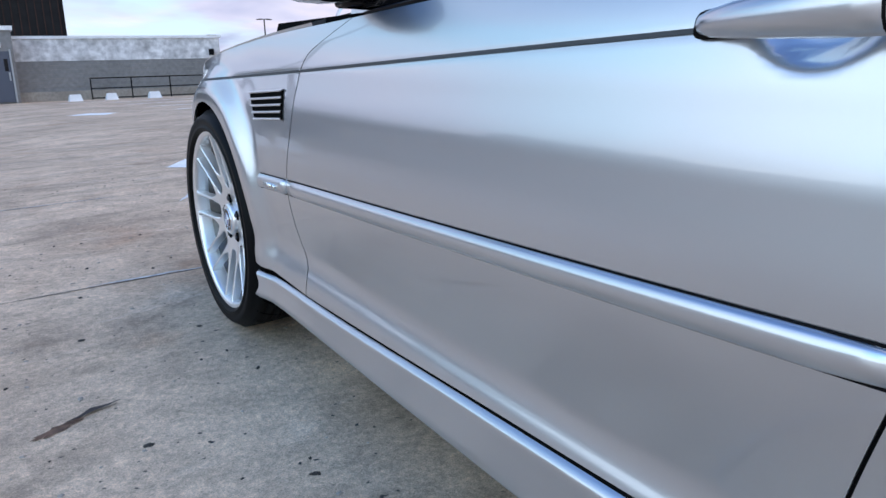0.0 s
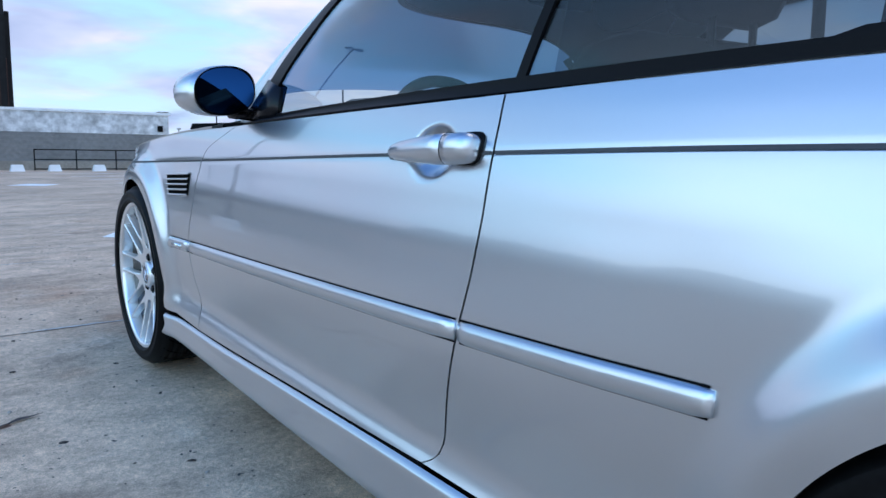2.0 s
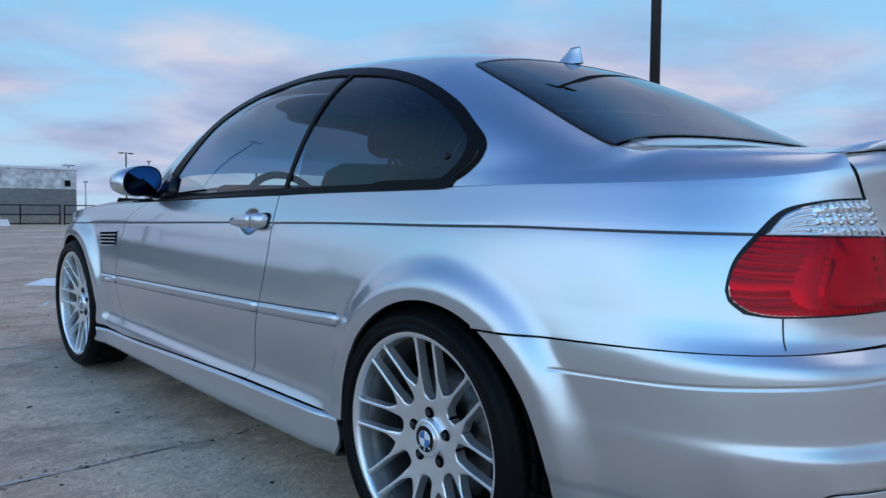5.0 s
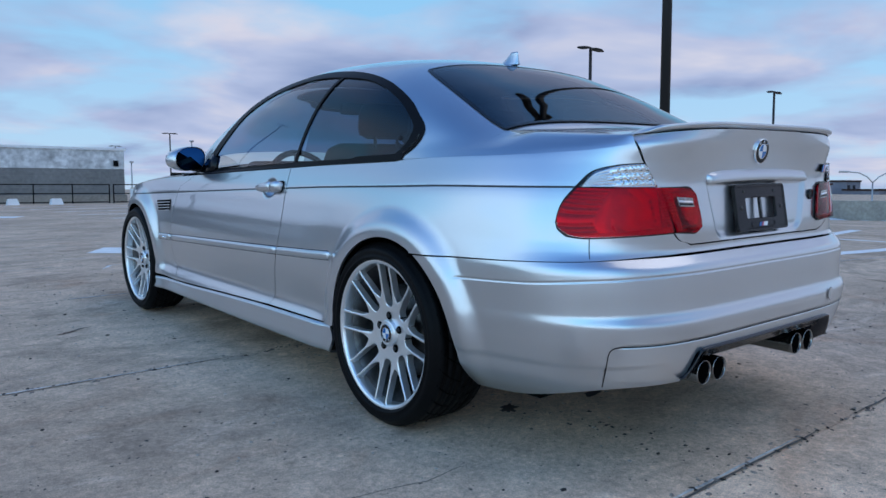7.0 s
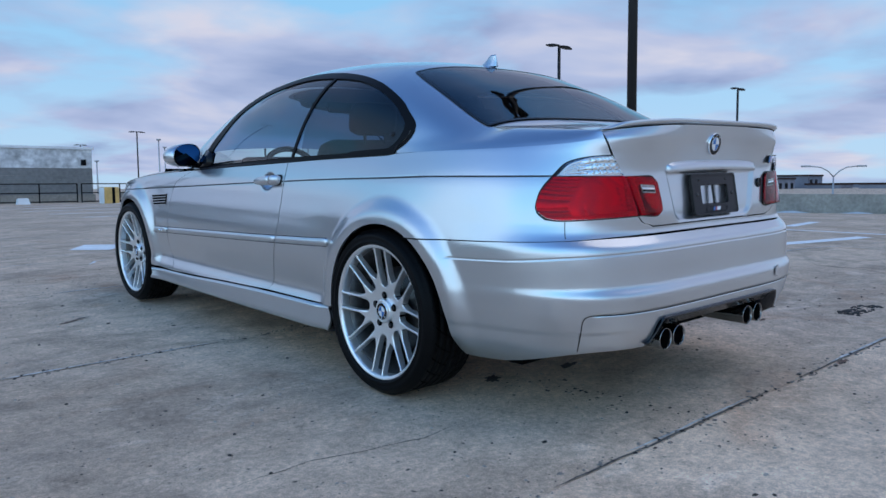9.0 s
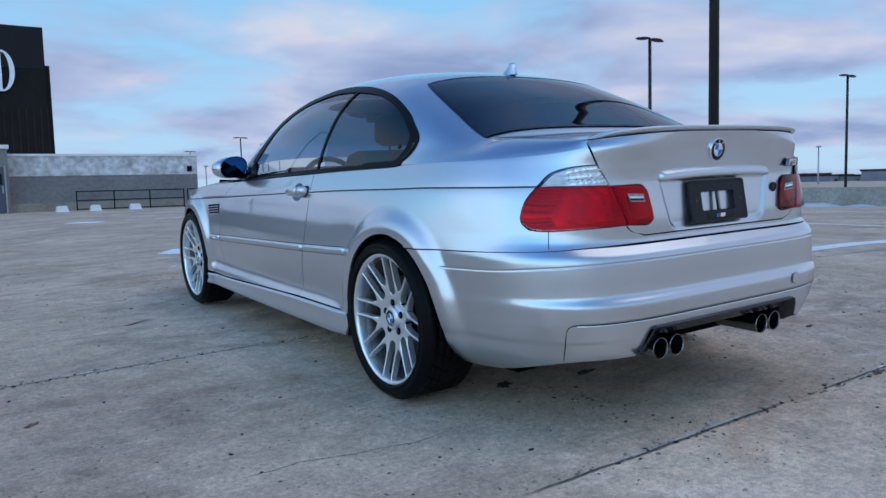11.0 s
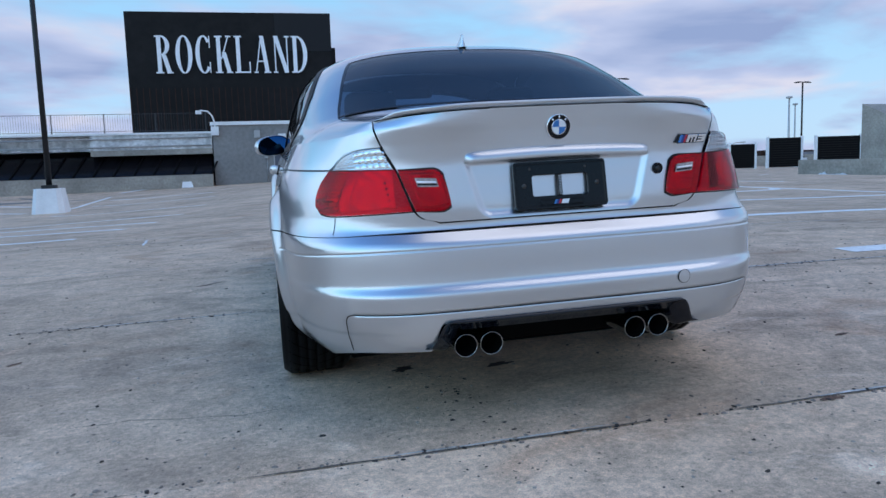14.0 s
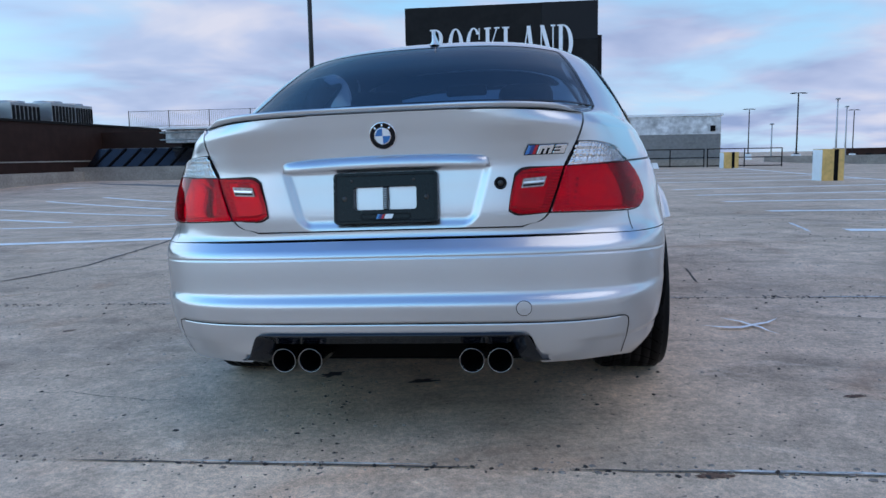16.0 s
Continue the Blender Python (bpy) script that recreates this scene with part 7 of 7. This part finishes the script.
# ---- inside the car ----
def seat(x, y, turn_z=0):
    e = new("front_seat")
    e.parent = car
    tagged(e, "black leather front seat with a headrest")
    e.matrix_basis = pose(x, y, 0.0)

    def pad(name, x0, x1, y0, y1, z0, z1, b, lean=0.0):
        bm = bmesh.new()
        box(bm, x0, x1, y0, y1, z0, z1, bevel=b)
        for v in bm.verts:
            v.co.y -= (v.co.z - z0) * lean
        part(name, bm, CLOTH, e)
    pad("cushion", -0.26, 0.26, -0.05, 0.50, 0.30, 0.48, 0.06)
    pad("backrest", -0.25, 0.25, -0.16, 0.02, 0.44, 1.00, 0.06, 0.30)
    pad("headrest", -0.13, 0.13, -0.33, -0.23, 1.02, 1.18, 0.045, 0.12)
    for k in (-0.06, 0.06):
        bm = bmesh.new()
        tube(bm, [(k, -0.30, 0.98), (k, -0.30, 1.06)], 0.007, 8)
        part("headrest_post", bm, STEEL, e)


seat(-0.37, 1.02)
seat(0.37, 1.02)
bm = bmesh.new()
box(bm, -0.62, 0.62, -0.02, 0.42, 0.34, 0.50, bevel=0.05)
bench = part("rear_seat", bm, CLOTH, car, "black leather rear bench")
bm = bmesh.new()
box(bm, -0.60, 0.60, -0.10, 0.04, 0.48, 0.96, bevel=0.05)
part("rear_backrest", bm, CLOTH, bench)
for x in (-0.33, 0.33):
    bm = bmesh.new()
    box(bm, x - 0.12, x + 0.12, -0.14, -0.02, 0.95, 1.06, bevel=0.04)
    part("rear_headrest", bm, CLOTH, bench)
bm = bmesh.new()
box(bm, -0.68, 0.68, -0.36, -0.08, 0.93, 0.965, bevel=0.01)
part("parcel_shelf", bm, CLOTH, car)
bm = bmesh.new()
box(bm, -0.70, 0.70, 1.62, 2.15, 0.55, 0.885, bevel=0.07)
part("dashboard", bm, CLOTH, car)
bm = bmesh.new()
box(bm, -0.56, -0.18, 1.58, 1.80, 0.84, 0.925, bevel=0.035)
part("instrument_hood", bm, CLOTH, car)
bm = bmesh.new()
box(bm, -0.70, 0.70, -0.3, 2.2, 0.20, 0.26)
part("cabin_floor", bm, CLOTH, car, "", False)
wheel_ob = new("steering_wheel")
wheel_ob.parent = car
tagged(wheel_ob, "black three-spoke steering wheel")
wheel_ob.matrix_basis = pose(-0.37, 1.50, 0.80, 66, 0, 0)
bm = bmesh.new()
ring_pts = [(0.185 * math.cos(2 * math.pi * k / 40), 0.185 * math.sin(2 * math.pi * k / 40), 0) for k in range(41)]
tube(bm, ring_pts, 0.016, 10, caps=False)
part("wheel_rim", bm, CLOTH, wheel_ob)
for a in (0, 180, 270):
    bm = bmesh.new()
    tube(bm, [(0.05 * math.cos(radians(a)), 0.05 * math.sin(radians(a)), -0.01), (0.18 * math.cos(radians(a)), 0.18 * math.sin(radians(a)), 0)], 0.018, 8)
    part("wheel_spoke", bm, CLOTH, wheel_ob)
bm = bmesh.new()
lathe(bm, [(0.0005, 0.02), (0.06, 0.015), (0.075, -0.02), (0.06, -0.05)], 24, "z")
part("wheel_hub", bm, CLOTH, wheel_ob)
bm = bmesh.new()
box(bm, -0.12, 0.12, 1.50, 1.53, 1.18, 1.245, bevel=0.012)
part("cabin_mirror", bm, BLACK, car)
bm = bmesh.new()
rows = []
for j in range(16):
    y = 0.27 + (1.42 - 0.27) * j / 15
    rows.append([(p[0] * 0.97, p[1], p[2] - 0.025) for p in [on_top((y, TRIM_TOP(y) + (1 - TRIM_TOP(y)) * i / 10)) for i in range(11)]])
sheet(bm, full_width(rows), 0)
part("headliner", bm, CLOTH, car)


# ---- lines, arrows and scratches on the deck ----
def right_bay(y0, y1, x0=3.2, x1=9.3):
    stripe([(x0, y0), (x1, y1)], 0.22)


for y0, y1 in ((1.60, 1.86), (4.38, 4.50), (6.90, 7.55), (9.28, 10.5), (11.55, 13.4), (14.15, 16.4), (18.3, 20.0), (21.6, 23.2), (25.0, 26.4), (28.5, 29.6), (32.0, 33.0)):
    right_bay(y0, y1)
for y0, y1 in ((10.5, 11.2), (13.4, 14.2), (16.4, 17.1)):
    stripe([(9.3, y0), (9.75, y1)], 0.22)
stripe([(10.4, 1.9), (9.7, 11.2)], 0.22)
stripe([(9.7, 11.2), (9.4, 22.0)], 0.22)
stripe([(9.4, 22.0), (9.4, 37.0)], 0.22)
stripe([(11.6, 4.0), (14.5, 4.7)], 0.22)
stripe([(11.1, 17.8), (12.2, 14.0)], 0.22)
stripe([(16.2, 20.6), (20.5, 25.5)], 0.12)
stripe([(1.5, 33.8), (3.3, 34.0)], 0.22)
for pts in (((-5.7, 4.55), (-3.56, 4.83)), ((-7.55, 6.96), (-3.39, 7.35)), ((-5.9, 9.8), (-3.1, 9.1)), ((-6.7, 11.8), (-2.85, 10.7)), ((-8.4, 13.6), (-2.7, 13.4)),
            ((-7.0, 20.1), (-2.65, 18.0)), ((-7.1, 25.7), (-2.8, 24.8)), ((-7.1, 28.8), (-3.2, 29.0)), ((-9.9, 9.9), (-7.45, 8.4)), ((-13.9, 14.9), (-6.65, 10.2)),
            ((-16.5, 20.5), (-8.4, 13.6)), ((-15.8, 22.7), (-10.9, 18.6)), ((-14.6, 31.3), (-9.5, 27.2)), ((-12.8, 26.9), (-8.4, 22.6)), ((-7.6, 34.0), (-6.9, 36.5))):
    stripe(list(pts), 0.22)
stripe([(-7.5, 22.95), (-7.6, 27.0)], 0.14)
stripe([(-7.6, 27.0), (-7.5, 31.1)], 0.14)


def mark(pts, name, label, category, mat, lift=0.005):
    """A flat painted or stained shape that follows the deck."""
    bm = bmesh.new()
    bm.faces.new([bm.verts.new((x, y, ground_z(x, y) + lift)) for x, y in pts])
    bmesh.ops.recalc_face_normals(bm, faces=bm.faces)
    for f in bm.faces:
        if f.normal.z < 0:
            f.normal_flip()
    return tagged(part(name, bm, mat, None, "", False), label, category)


for pts in (((-0.13, 7.08), (0.19, 6.62), (0.62, 7.30), (0.25, 7.80)), ((0.50, 20.9), (1.30, 20.3), (1.75, 21.3), (1.10, 21.85)), ((-22.2, 28.6), (-21.1, 30.2), (-22.2, 29.7))):
    mark(pts, "direction_arrow", "white painted direction arrow on the concrete", "road marking", LINE_PAINT)

SCUFF = material("pale_scuff", (0.72, 0.72, 0.72), 0.8, grain=0.3, size=60)
SCUFF_PALE = material("pale_edge", (0.52, 0.51, 0.49), 0.8, grain=0.4, size=35, stain=0.4, stain_size=0.15)
STAIN = material("dark_stain", (0.035, 0.022, 0.018), 0.6, grain=0.5, size=50, stain=0.3, stain_size=0.03)
RUST = material("rust_stain", (0.155, 0.085, 0.055), 0.8, grain=0.45, size=45, stain=0.3, stain_size=0.05)
SEAM = material("dark_seam", (0.12, 0.11, 0.10), 0.9, spec=0.12, grain=0.4, size=30)
TAR = material("tyre_mark", (0.19, 0.175, 0.165), 0.8, grain=0.35, size=18, stain=0.3, stain_size=0.2)


def ribbon(pts, width, name, label, category, mat, lift=0.003, seed=1):
    """A narrow uneven streak along a way on the deck."""
    rnd = random.Random(seed)
    way = []
    for (xa, ya), (xb, yb) in zip(pts, pts[1:]):
        n = max(2, int(math.hypot(xb - xa, yb - ya) / max(0.05, width)))
        way += [(xa + (xb - xa) * i / n, ya + (yb - ya) * i / n) for i in range(n)]
    way.append(pts[-1])
    bm = bmesh.new()
    rows = []
    for i, (x, y) in enumerate(way):
        a, b = way[max(0, i - 1)], way[min(len(way) - 1, i + 1)]
        d = Vector((b[0] - a[0], b[1] - a[1])).normalized()
        taper = min(1.0, (i + 0.3) / 3, (len(way) - 0.7 - i) / 3)
        off = rnd.uniform(-0.25, 0.25) * width
        row = []
        for s in (-1, 1):
            w = width / 2 * taper * rnd.uniform(0.6, 1.3)
            px, py = x - d.y * (s * w + off), y + d.x * (s * w + off)
            row.append(bm.verts.new((px, py, ground_z(px, py) + lift)))
        rows.append(row)
    for a, b in zip(rows, rows[1:]):
        bm.faces.new((a[0], b[0], b[1], a[1]))
    for f in bm.faces:
        f.normal_update()
        if f.normal.z < 0:
            f.normal_flip()
    return tagged(part(name, bm, mat, None, "", False), label, category)


for k, pts in enumerate((((2.94, 5.20), (2.84, 4.23)), ((-0.47, 5.15), (-0.30, 5.45), (-0.18, 5.43)), ((-2.28, 5.45), (-2.34, 6.20)))):
    ribbon(pts, 0.034, "scratch", "pale scratch on the concrete deck", "scratch", SCUFF, seed=k)
CHALK = material("white_chalk", (0.95, 0.95, 0.94), 0.8, grain=0.12, size=90)
for k, pts in enumerate((((1.168, 0.592), (1.251, 0.560), (1.340, 0.559), (1.413, 0.601), (1.478, 0.654), (1.549, 0.732)), ((1.291, 0.746), (1.365, 0.666), (1.427, 0.559), (1.468, 0.439)))):
    ribbon(pts, 0.026, "chalk_stroke", "white chalk stroke on the concrete deck", "chalk mark", CHALK, 0.011, 20 + k)
ribbon(((-3.69, 2.09), (-3.45, 2.80), (-3.52, 3.6), (-3.60, 4.38), (-3.74, 5.19), (-4.15, 6.13)), 0.035, "crack", "dark curved crack in the concrete deck", "crack", SEAM, seed=9)
ribbon(((-8.3, 26.5), (-10.5, 32.0), (-12.0, 33.8)), 0.5, "patch", "dark repair patch on the deck", "patch", TAR, seed=5)
ribbon(((-23.0, 33.4), (-17.0, 30.2), (-8.0, 29.8)), 0.9, "patch", "dark repair patch on the deck", "patch", TAR, seed=6)
ribbon(((4.32, 0.59), (4.26, 0.28), (4.5, 0.05)), 0.02, "crack", "short dark crack in the concrete deck", "crack", SEAM, seed=11)
ribbon(((1.32, 2.22), (1.38, 2.19), (1.36, 1.70), (1.23, 1.67)), 0.012, "crack", "square saw cut in the concrete deck", "crack", SEAM, seed=12)

ribbon(((-1.71, -0.38), (-1.59, -0.365), (-1.52, -0.37), (-1.43, -0.36), (-1.26, -0.41), (-1.17, -0.42), (-1.05, -0.45), (-0.92, -0.43), (-0.82, -0.44)), 0.003, "crack", "fine wandering crack in the concrete deck", "crack", SEAM, 0.0012, 13)

joint_rng = random.Random(8)
for k, j in enumerate(JOINTS[2:9]):
    x = -9.0
    while x < 9.0:
        length = joint_rng.uniform(0.8, 3.2)
        steps = max(3, int(length / 0.22))
        way = [(x + length * i / steps, j + joint_rng.uniform(-0.006, 0.006)) for i in range(steps + 1)]
        ribbon(way, joint_rng.uniform(0.005, 0.010), "joint_filler", "dark crumbling filler in a slab joint", "joint filler", SEAM, 0.0012, 40 + k)
        edge = [(p + 0.1, q + joint_rng.uniform(0.010, 0.018)) for p, q in way[1:-1]]
        if len(edge) > 2:
            ribbon(edge, joint_rng.uniform(0.009, 0.024), "joint_edge", "pale chipped edge of a slab joint", "joint edge", SCUFF_PALE, 0.0012, 60 + k)
        x += length + joint_rng.uniform(0.05, 0.6)


def blot(x, y, rx, ry, turn, name, label, category, mat, seed, lift=0.0025):
    """A stain with a ragged outline."""
    rnd = random.Random(seed)
    ca, sa = math.cos(turn), math.sin(turn)
    pts = []
    for i in range(26):
        a = 2 * math.pi * i / 26
        k = rnd.uniform(0.55, 1.15)
        u, v = rx * k * math.cos(a), ry * k * math.sin(a)
        pts.append((x + ca * u - sa * v, y + sa * u + ca * v))
    return mark(pts, name, label, category, mat, lift)


blot(-0.42, -0.135, 0.055, 0.035, 0.5, "oil_stain", "dark oil stain on concrete under the exhaust", "stain", STAIN, 1)
blot(-0.03, -0.215, 0.06, 0.028, 0.1, "oil_stain", "dark oil stain on concrete under the exhaust", "stain", STAIN, 2)
blot(-1.385, 2.318, 0.075, 0.018, 0.52, "rust_stain", "rust-brown stain on the concrete", "stain", RUST, 3, 0.002)
ribbon(((-1.38, 2.33), (-1.31, 2.36), (-1.25, 2.385)), 0.025, "dead_leaf", "dry brown curled leaf on the deck", "leaf", STAIN, 0.006, 4)
for k, (x, y, r, a) in enumerate(((-1.9, -1.05, 0.05, 0.3), (-1.2, -1.5, 0.035, 1.2), (0.9, -1.0, 0.05, 0.1), (-2.1, 0.6, 0.04, 0.7), (1.5, -0.35, 0.04, 0.2), (-0.8, -1.9, 0.045, 1.0))):
    blot(x, y, r, r * 0.4, a, "rust_stain", "small rust-brown stain on the concrete", "stain", RUST, 20 + k)


def scatter(name, label, category, mat, count, area, size, seed):
    """Small angular crumbs lying on the deck."""
    rnd = random.Random(seed)
    verts, faces = [], []
    for _ in range(count):
        x, y = rnd.uniform(area[0], area[1]), rnd.uniform(area[2], area[3])
        s = size * rnd.uniform(0.4, 1.0) ** 2
        z, a = ground_z(x, y), rnd.uniform(0, 6.28)
        b = len(verts)
        n = 5
        for h, k in ((-0.001, 1.0), (0.35 * s, 0.8), (0.6 * s, 0.3)):
            for i in range(n):
                r = s * k * rnd.uniform(0.6, 1.3)
                t = a + 6.283 * i / n
                verts.append((x + 1.5 * r * math.cos(t) * math.cos(a) - r * math.sin(t) * math.sin(a), y + 1.5 * r * math.cos(t) * math.sin(a) + r * math.sin(t) * math.cos(a), z + h))
        for k in range(2):
            for i in range(n):
                j = (i + 1) % n
                faces.append((b + k * n + i, b + k * n + j, b + (k + 1) * n + j, b + (k + 1) * n + i))
        faces.append(tuple(b + 2 * n + i for i in range(n)))
    me = bpy.data.meshes.new(name)
    me.from_pydata(verts, [], faces)
    me.materials.append(mat)
    return tagged(new(name, me), label, category, kind="stuff")


GRIT = material("dark_grit", (0.045, 0.038, 0.034), 0.8, grain=0.4, size=90)
JOINT_GRIT = material("joint_grit", (0.27, 0.23, 0.20), 0.9, spec=0.1, grain=0.4, size=90)
PALE_GRIT = material("pale_grit", (0.36, 0.32, 0.28), 0.9, grain=0.3, size=90)
scatter("dark_grit", "scattered dark crumbs of grit on the deck", "grit", GRIT, 1500, (-4.5, 4.5, -4.5, 7.5), 0.0085, 31)
scatter("pale_grit", "scattered pale crumbs of grit on the deck", "grit", PALE_GRIT, 2600, (-4.5, 4.5, -4.5, 7.5), 0.007, 32)
scatter("oily_grit", "trail of dark oily crumbs on the deck below the exhaust", "grit", GRIT, 60, (-0.42, -0.20, -1.25, -0.10), 0.0075, 34)
for k, j in enumerate(JOINTS[3:6]):
    scatter("joint_crumbs", "grey crumbs broken from a slab joint", "crumbs", JOINT_GRIT, 420, (-4.5, 4.5, j - 0.035, j + 0.055), 0.0095, 50 + k)
    scatter("joint_crumbs", "dark crumbs lying along a slab joint", "crumbs", GRIT, 160, (-4.5, 4.5, j - 0.03, j + 0.03), 0.009, 60 + k)
scatter("gravel", "loose dark gravel in a ragged heap on the deck", "gravel", GRIT, 160, (2.0, 2.42, -0.66, -0.54), 0.014, 33)


# ---- wheel stops and boulders at the foot of the building ----
def wheel_stop(x, y, w):
    bm = bmesh.new()
    prof = ((-0.18, 0), (0.18, 0), (0.13, 0.26), (-0.10, 0.30))
    a = [bm.verts.new((-w / 2 + 0.05 * (z > 0.1), q, z)) for q, z in prof]
    b = [bm.verts.new((w / 2 - 0.08 * (z > 0.1), q, z)) for q, z in prof]
    bm.faces.new(a)
    bm.faces.new(b[::-1])
    for i in range(4):
        bm.faces.new((a[i], b[i], b[(i + 1) % 4], a[(i + 1) % 4]))
    bmesh.ops.recalc_face_normals(bm, faces=bm.faces)
    ob = part("wheel_stop", bm, WHITE_PAINT, None, "", False)
    ob.matrix_world = pose(x, y, ground_z(x, y) - 0.005, 0, 0, 4)
    return tagged(ob, "short white concrete wheel stop by the building", "wheel stop", group="wheel stops")


for x, y, w in ((2.5, 36.6, 0.55), (3.95, 36.6, 0.5), (5.75, 36.6, 0.55), (-4.9, 36.4, 0.55)):
    wheel_stop(x, y, w)


# ---- mesh fence on the fascia ----
def mesh_fence():
    f = thing("mesh_fence", "thin grey wire mesh fence along the white fascia", "fence", (0, 0, 0))
    for i in range(9):
        x = -24 + 2.5 * i
        boxed("post", (x - 0.02, x + 0.02, 38.7, 38.74, 2.72, 3.75), FENCE_GREY, f)
    for z in (2.85, 3.72):
        bm = bmesh.new()
        tube(bm, [(-24, 38.69, z), (-3.8, 38.69, z)], 0.012, 6)
        part("rail", bm, FENCE_GREY, f)
    verts, faces = [], []
    for i in range(170):
        x = -24 + 20.2 * i / 169
        b = len(verts)
        verts += [(x, 38.70, 2.72), (x + 0.008, 38.70, 2.72), (x + 0.008, 38.70, 3.72), (x, 38.70, 3.72), (x, 38.712, 2.72), (x + 0.008, 38.712, 2.72), (x + 0.008, 38.712, 3.72), (x, 38.712, 3.72)]
        faces += [(b, b + 1, b + 2, b + 3), (b + 7, b + 6, b + 5, b + 4), (b + 1, b + 5, b + 6, b + 2), (b + 4, b, b + 3, b + 7)]
    me = bpy.data.meshes.new("wire")
    me.from_pydata(verts, [], faces)
    me.materials.append(FENCE_GREY)
    ob = new("wire", me)
    ob.parent = f
    tagged(ob, "vertical fence wires", kind="stuff")


mesh_fence()


# ---- old snow ploughed against the parapet ----
def snow_bank(x0, y0, x1, y1, seed):
    rnd = random.Random(seed)
    n, m = 60, 7
    verts, faces = [], []
    for i in range(n + 1):
        s = i / n
        cx, cy = x0 + (x1 - x0) * s, y0 + (y1 - y0) * s
        h, w = 0.20 + 0.16 * rnd.random() + 0.12 * math.sin(9 * s), 0.9 + 0.3 * rnd.random()
        h *= min(1.0, 8 * s + 0.1, 8 * (1 - s) + 0.1)
        for k in range(m + 1):
            u = k / m
            verts.append((cx - w * (1 - u), cy, -0.66 + h * math.sin(math.pi / 2 * u) * rnd.uniform(0.8, 1.1)))
    for i in range(n):
        for k in range(m):
            a = i * (m + 1) + k
            faces.append((a, a + m + 1, a + m + 2, a + 1)[::-1])
    me = bpy.data.meshes.new("snow_bank")
    me.from_pydata(verts, [], faces)
    me.materials.append(SNOW)
    return tagged(new("snow_bank", me), "old grey snow ploughed against the parapet", "snow", kind="stuff")


snow_bank(27.35, -25, 25.95, 20.0, 3)
snow_bank(25.95, 20.0, 23.5, 27.0, 4)


# ---- masts and street lamps beyond the deck ----
def mast(bearing, dist, top, eye=(-0.6, -3.1)):
    x, y = eye[0] + dist * math.sin(radians(bearing)), eye[1] + dist * math.cos(radians(bearing))
    m = thing("light_mast", "tall thin grey light mast far beyond the deck", "light mast", (x, y, -4), group="light masts")
    bm = bmesh.new()
    tube(bm, [(0, 0, 0), (0, 0, top + 4)], [0.22, 0.10], 8)
    part("pole", bm, METAL, m)
    boxed("lamp_ring", (-0.35, 0.35, -0.35, 0.35, top + 3.7, top + 4.0), METAL, m, bevel=0.1)
    return m


for bearing, dist, top in ((30.4, 150, 9.1), (30.7, 170, 6.5), (37.5, 120, 8.4), (37.9, 150, 9.0), (15.9, 160, 5.9), (60.0, 150, 6.0), (19.9, 150, 9.6), (20.4, 175, 9.4)):
    mast(bearing, dist, top)


def street_lamp(bearing, dist, top, eye=(-2.4, -2.3)):
    x, y = eye[0] + dist * math.sin(radians(bearing)), eye[1] + dist * math.cos(radians(bearing))
    s = thing("street_lamp", "grey twin-arm curved street lamp beyond the parapet", "street lamp", (x, y, -4), 30 - bearing, group="street lamps")
    bm = bmesh.new()
    tube(bm, [(0, 0, 0), (0, 0, top + 3.2)], [0.09, 0.06], 8)
    part("pole", bm, METAL, s)
    for k in (-1, 1):
        bm = bmesh.new()
        tube(bm, [(0, 0, top + 3.1), (k * 0.5, 0, top + 3.6), (k * 1.2, 0, top + 3.95), (k * 2.2, 0, top + 4.05)], 0.05, 8)
        part("arm", bm, METAL, s)
        boxed("lamp_head", (k * 2.55 - 0.4, k * 2.55 + 0.4, -0.12, 0.12, top + 3.97, top + 4.12), METAL, s, bevel=0.03)
    return s


for bearing, dist, top in ((68.7, 75, 2.1), (32.6, 90, 2.3), (34.5, 130, 2.2)):
    street_lamp(bearing, dist, top)
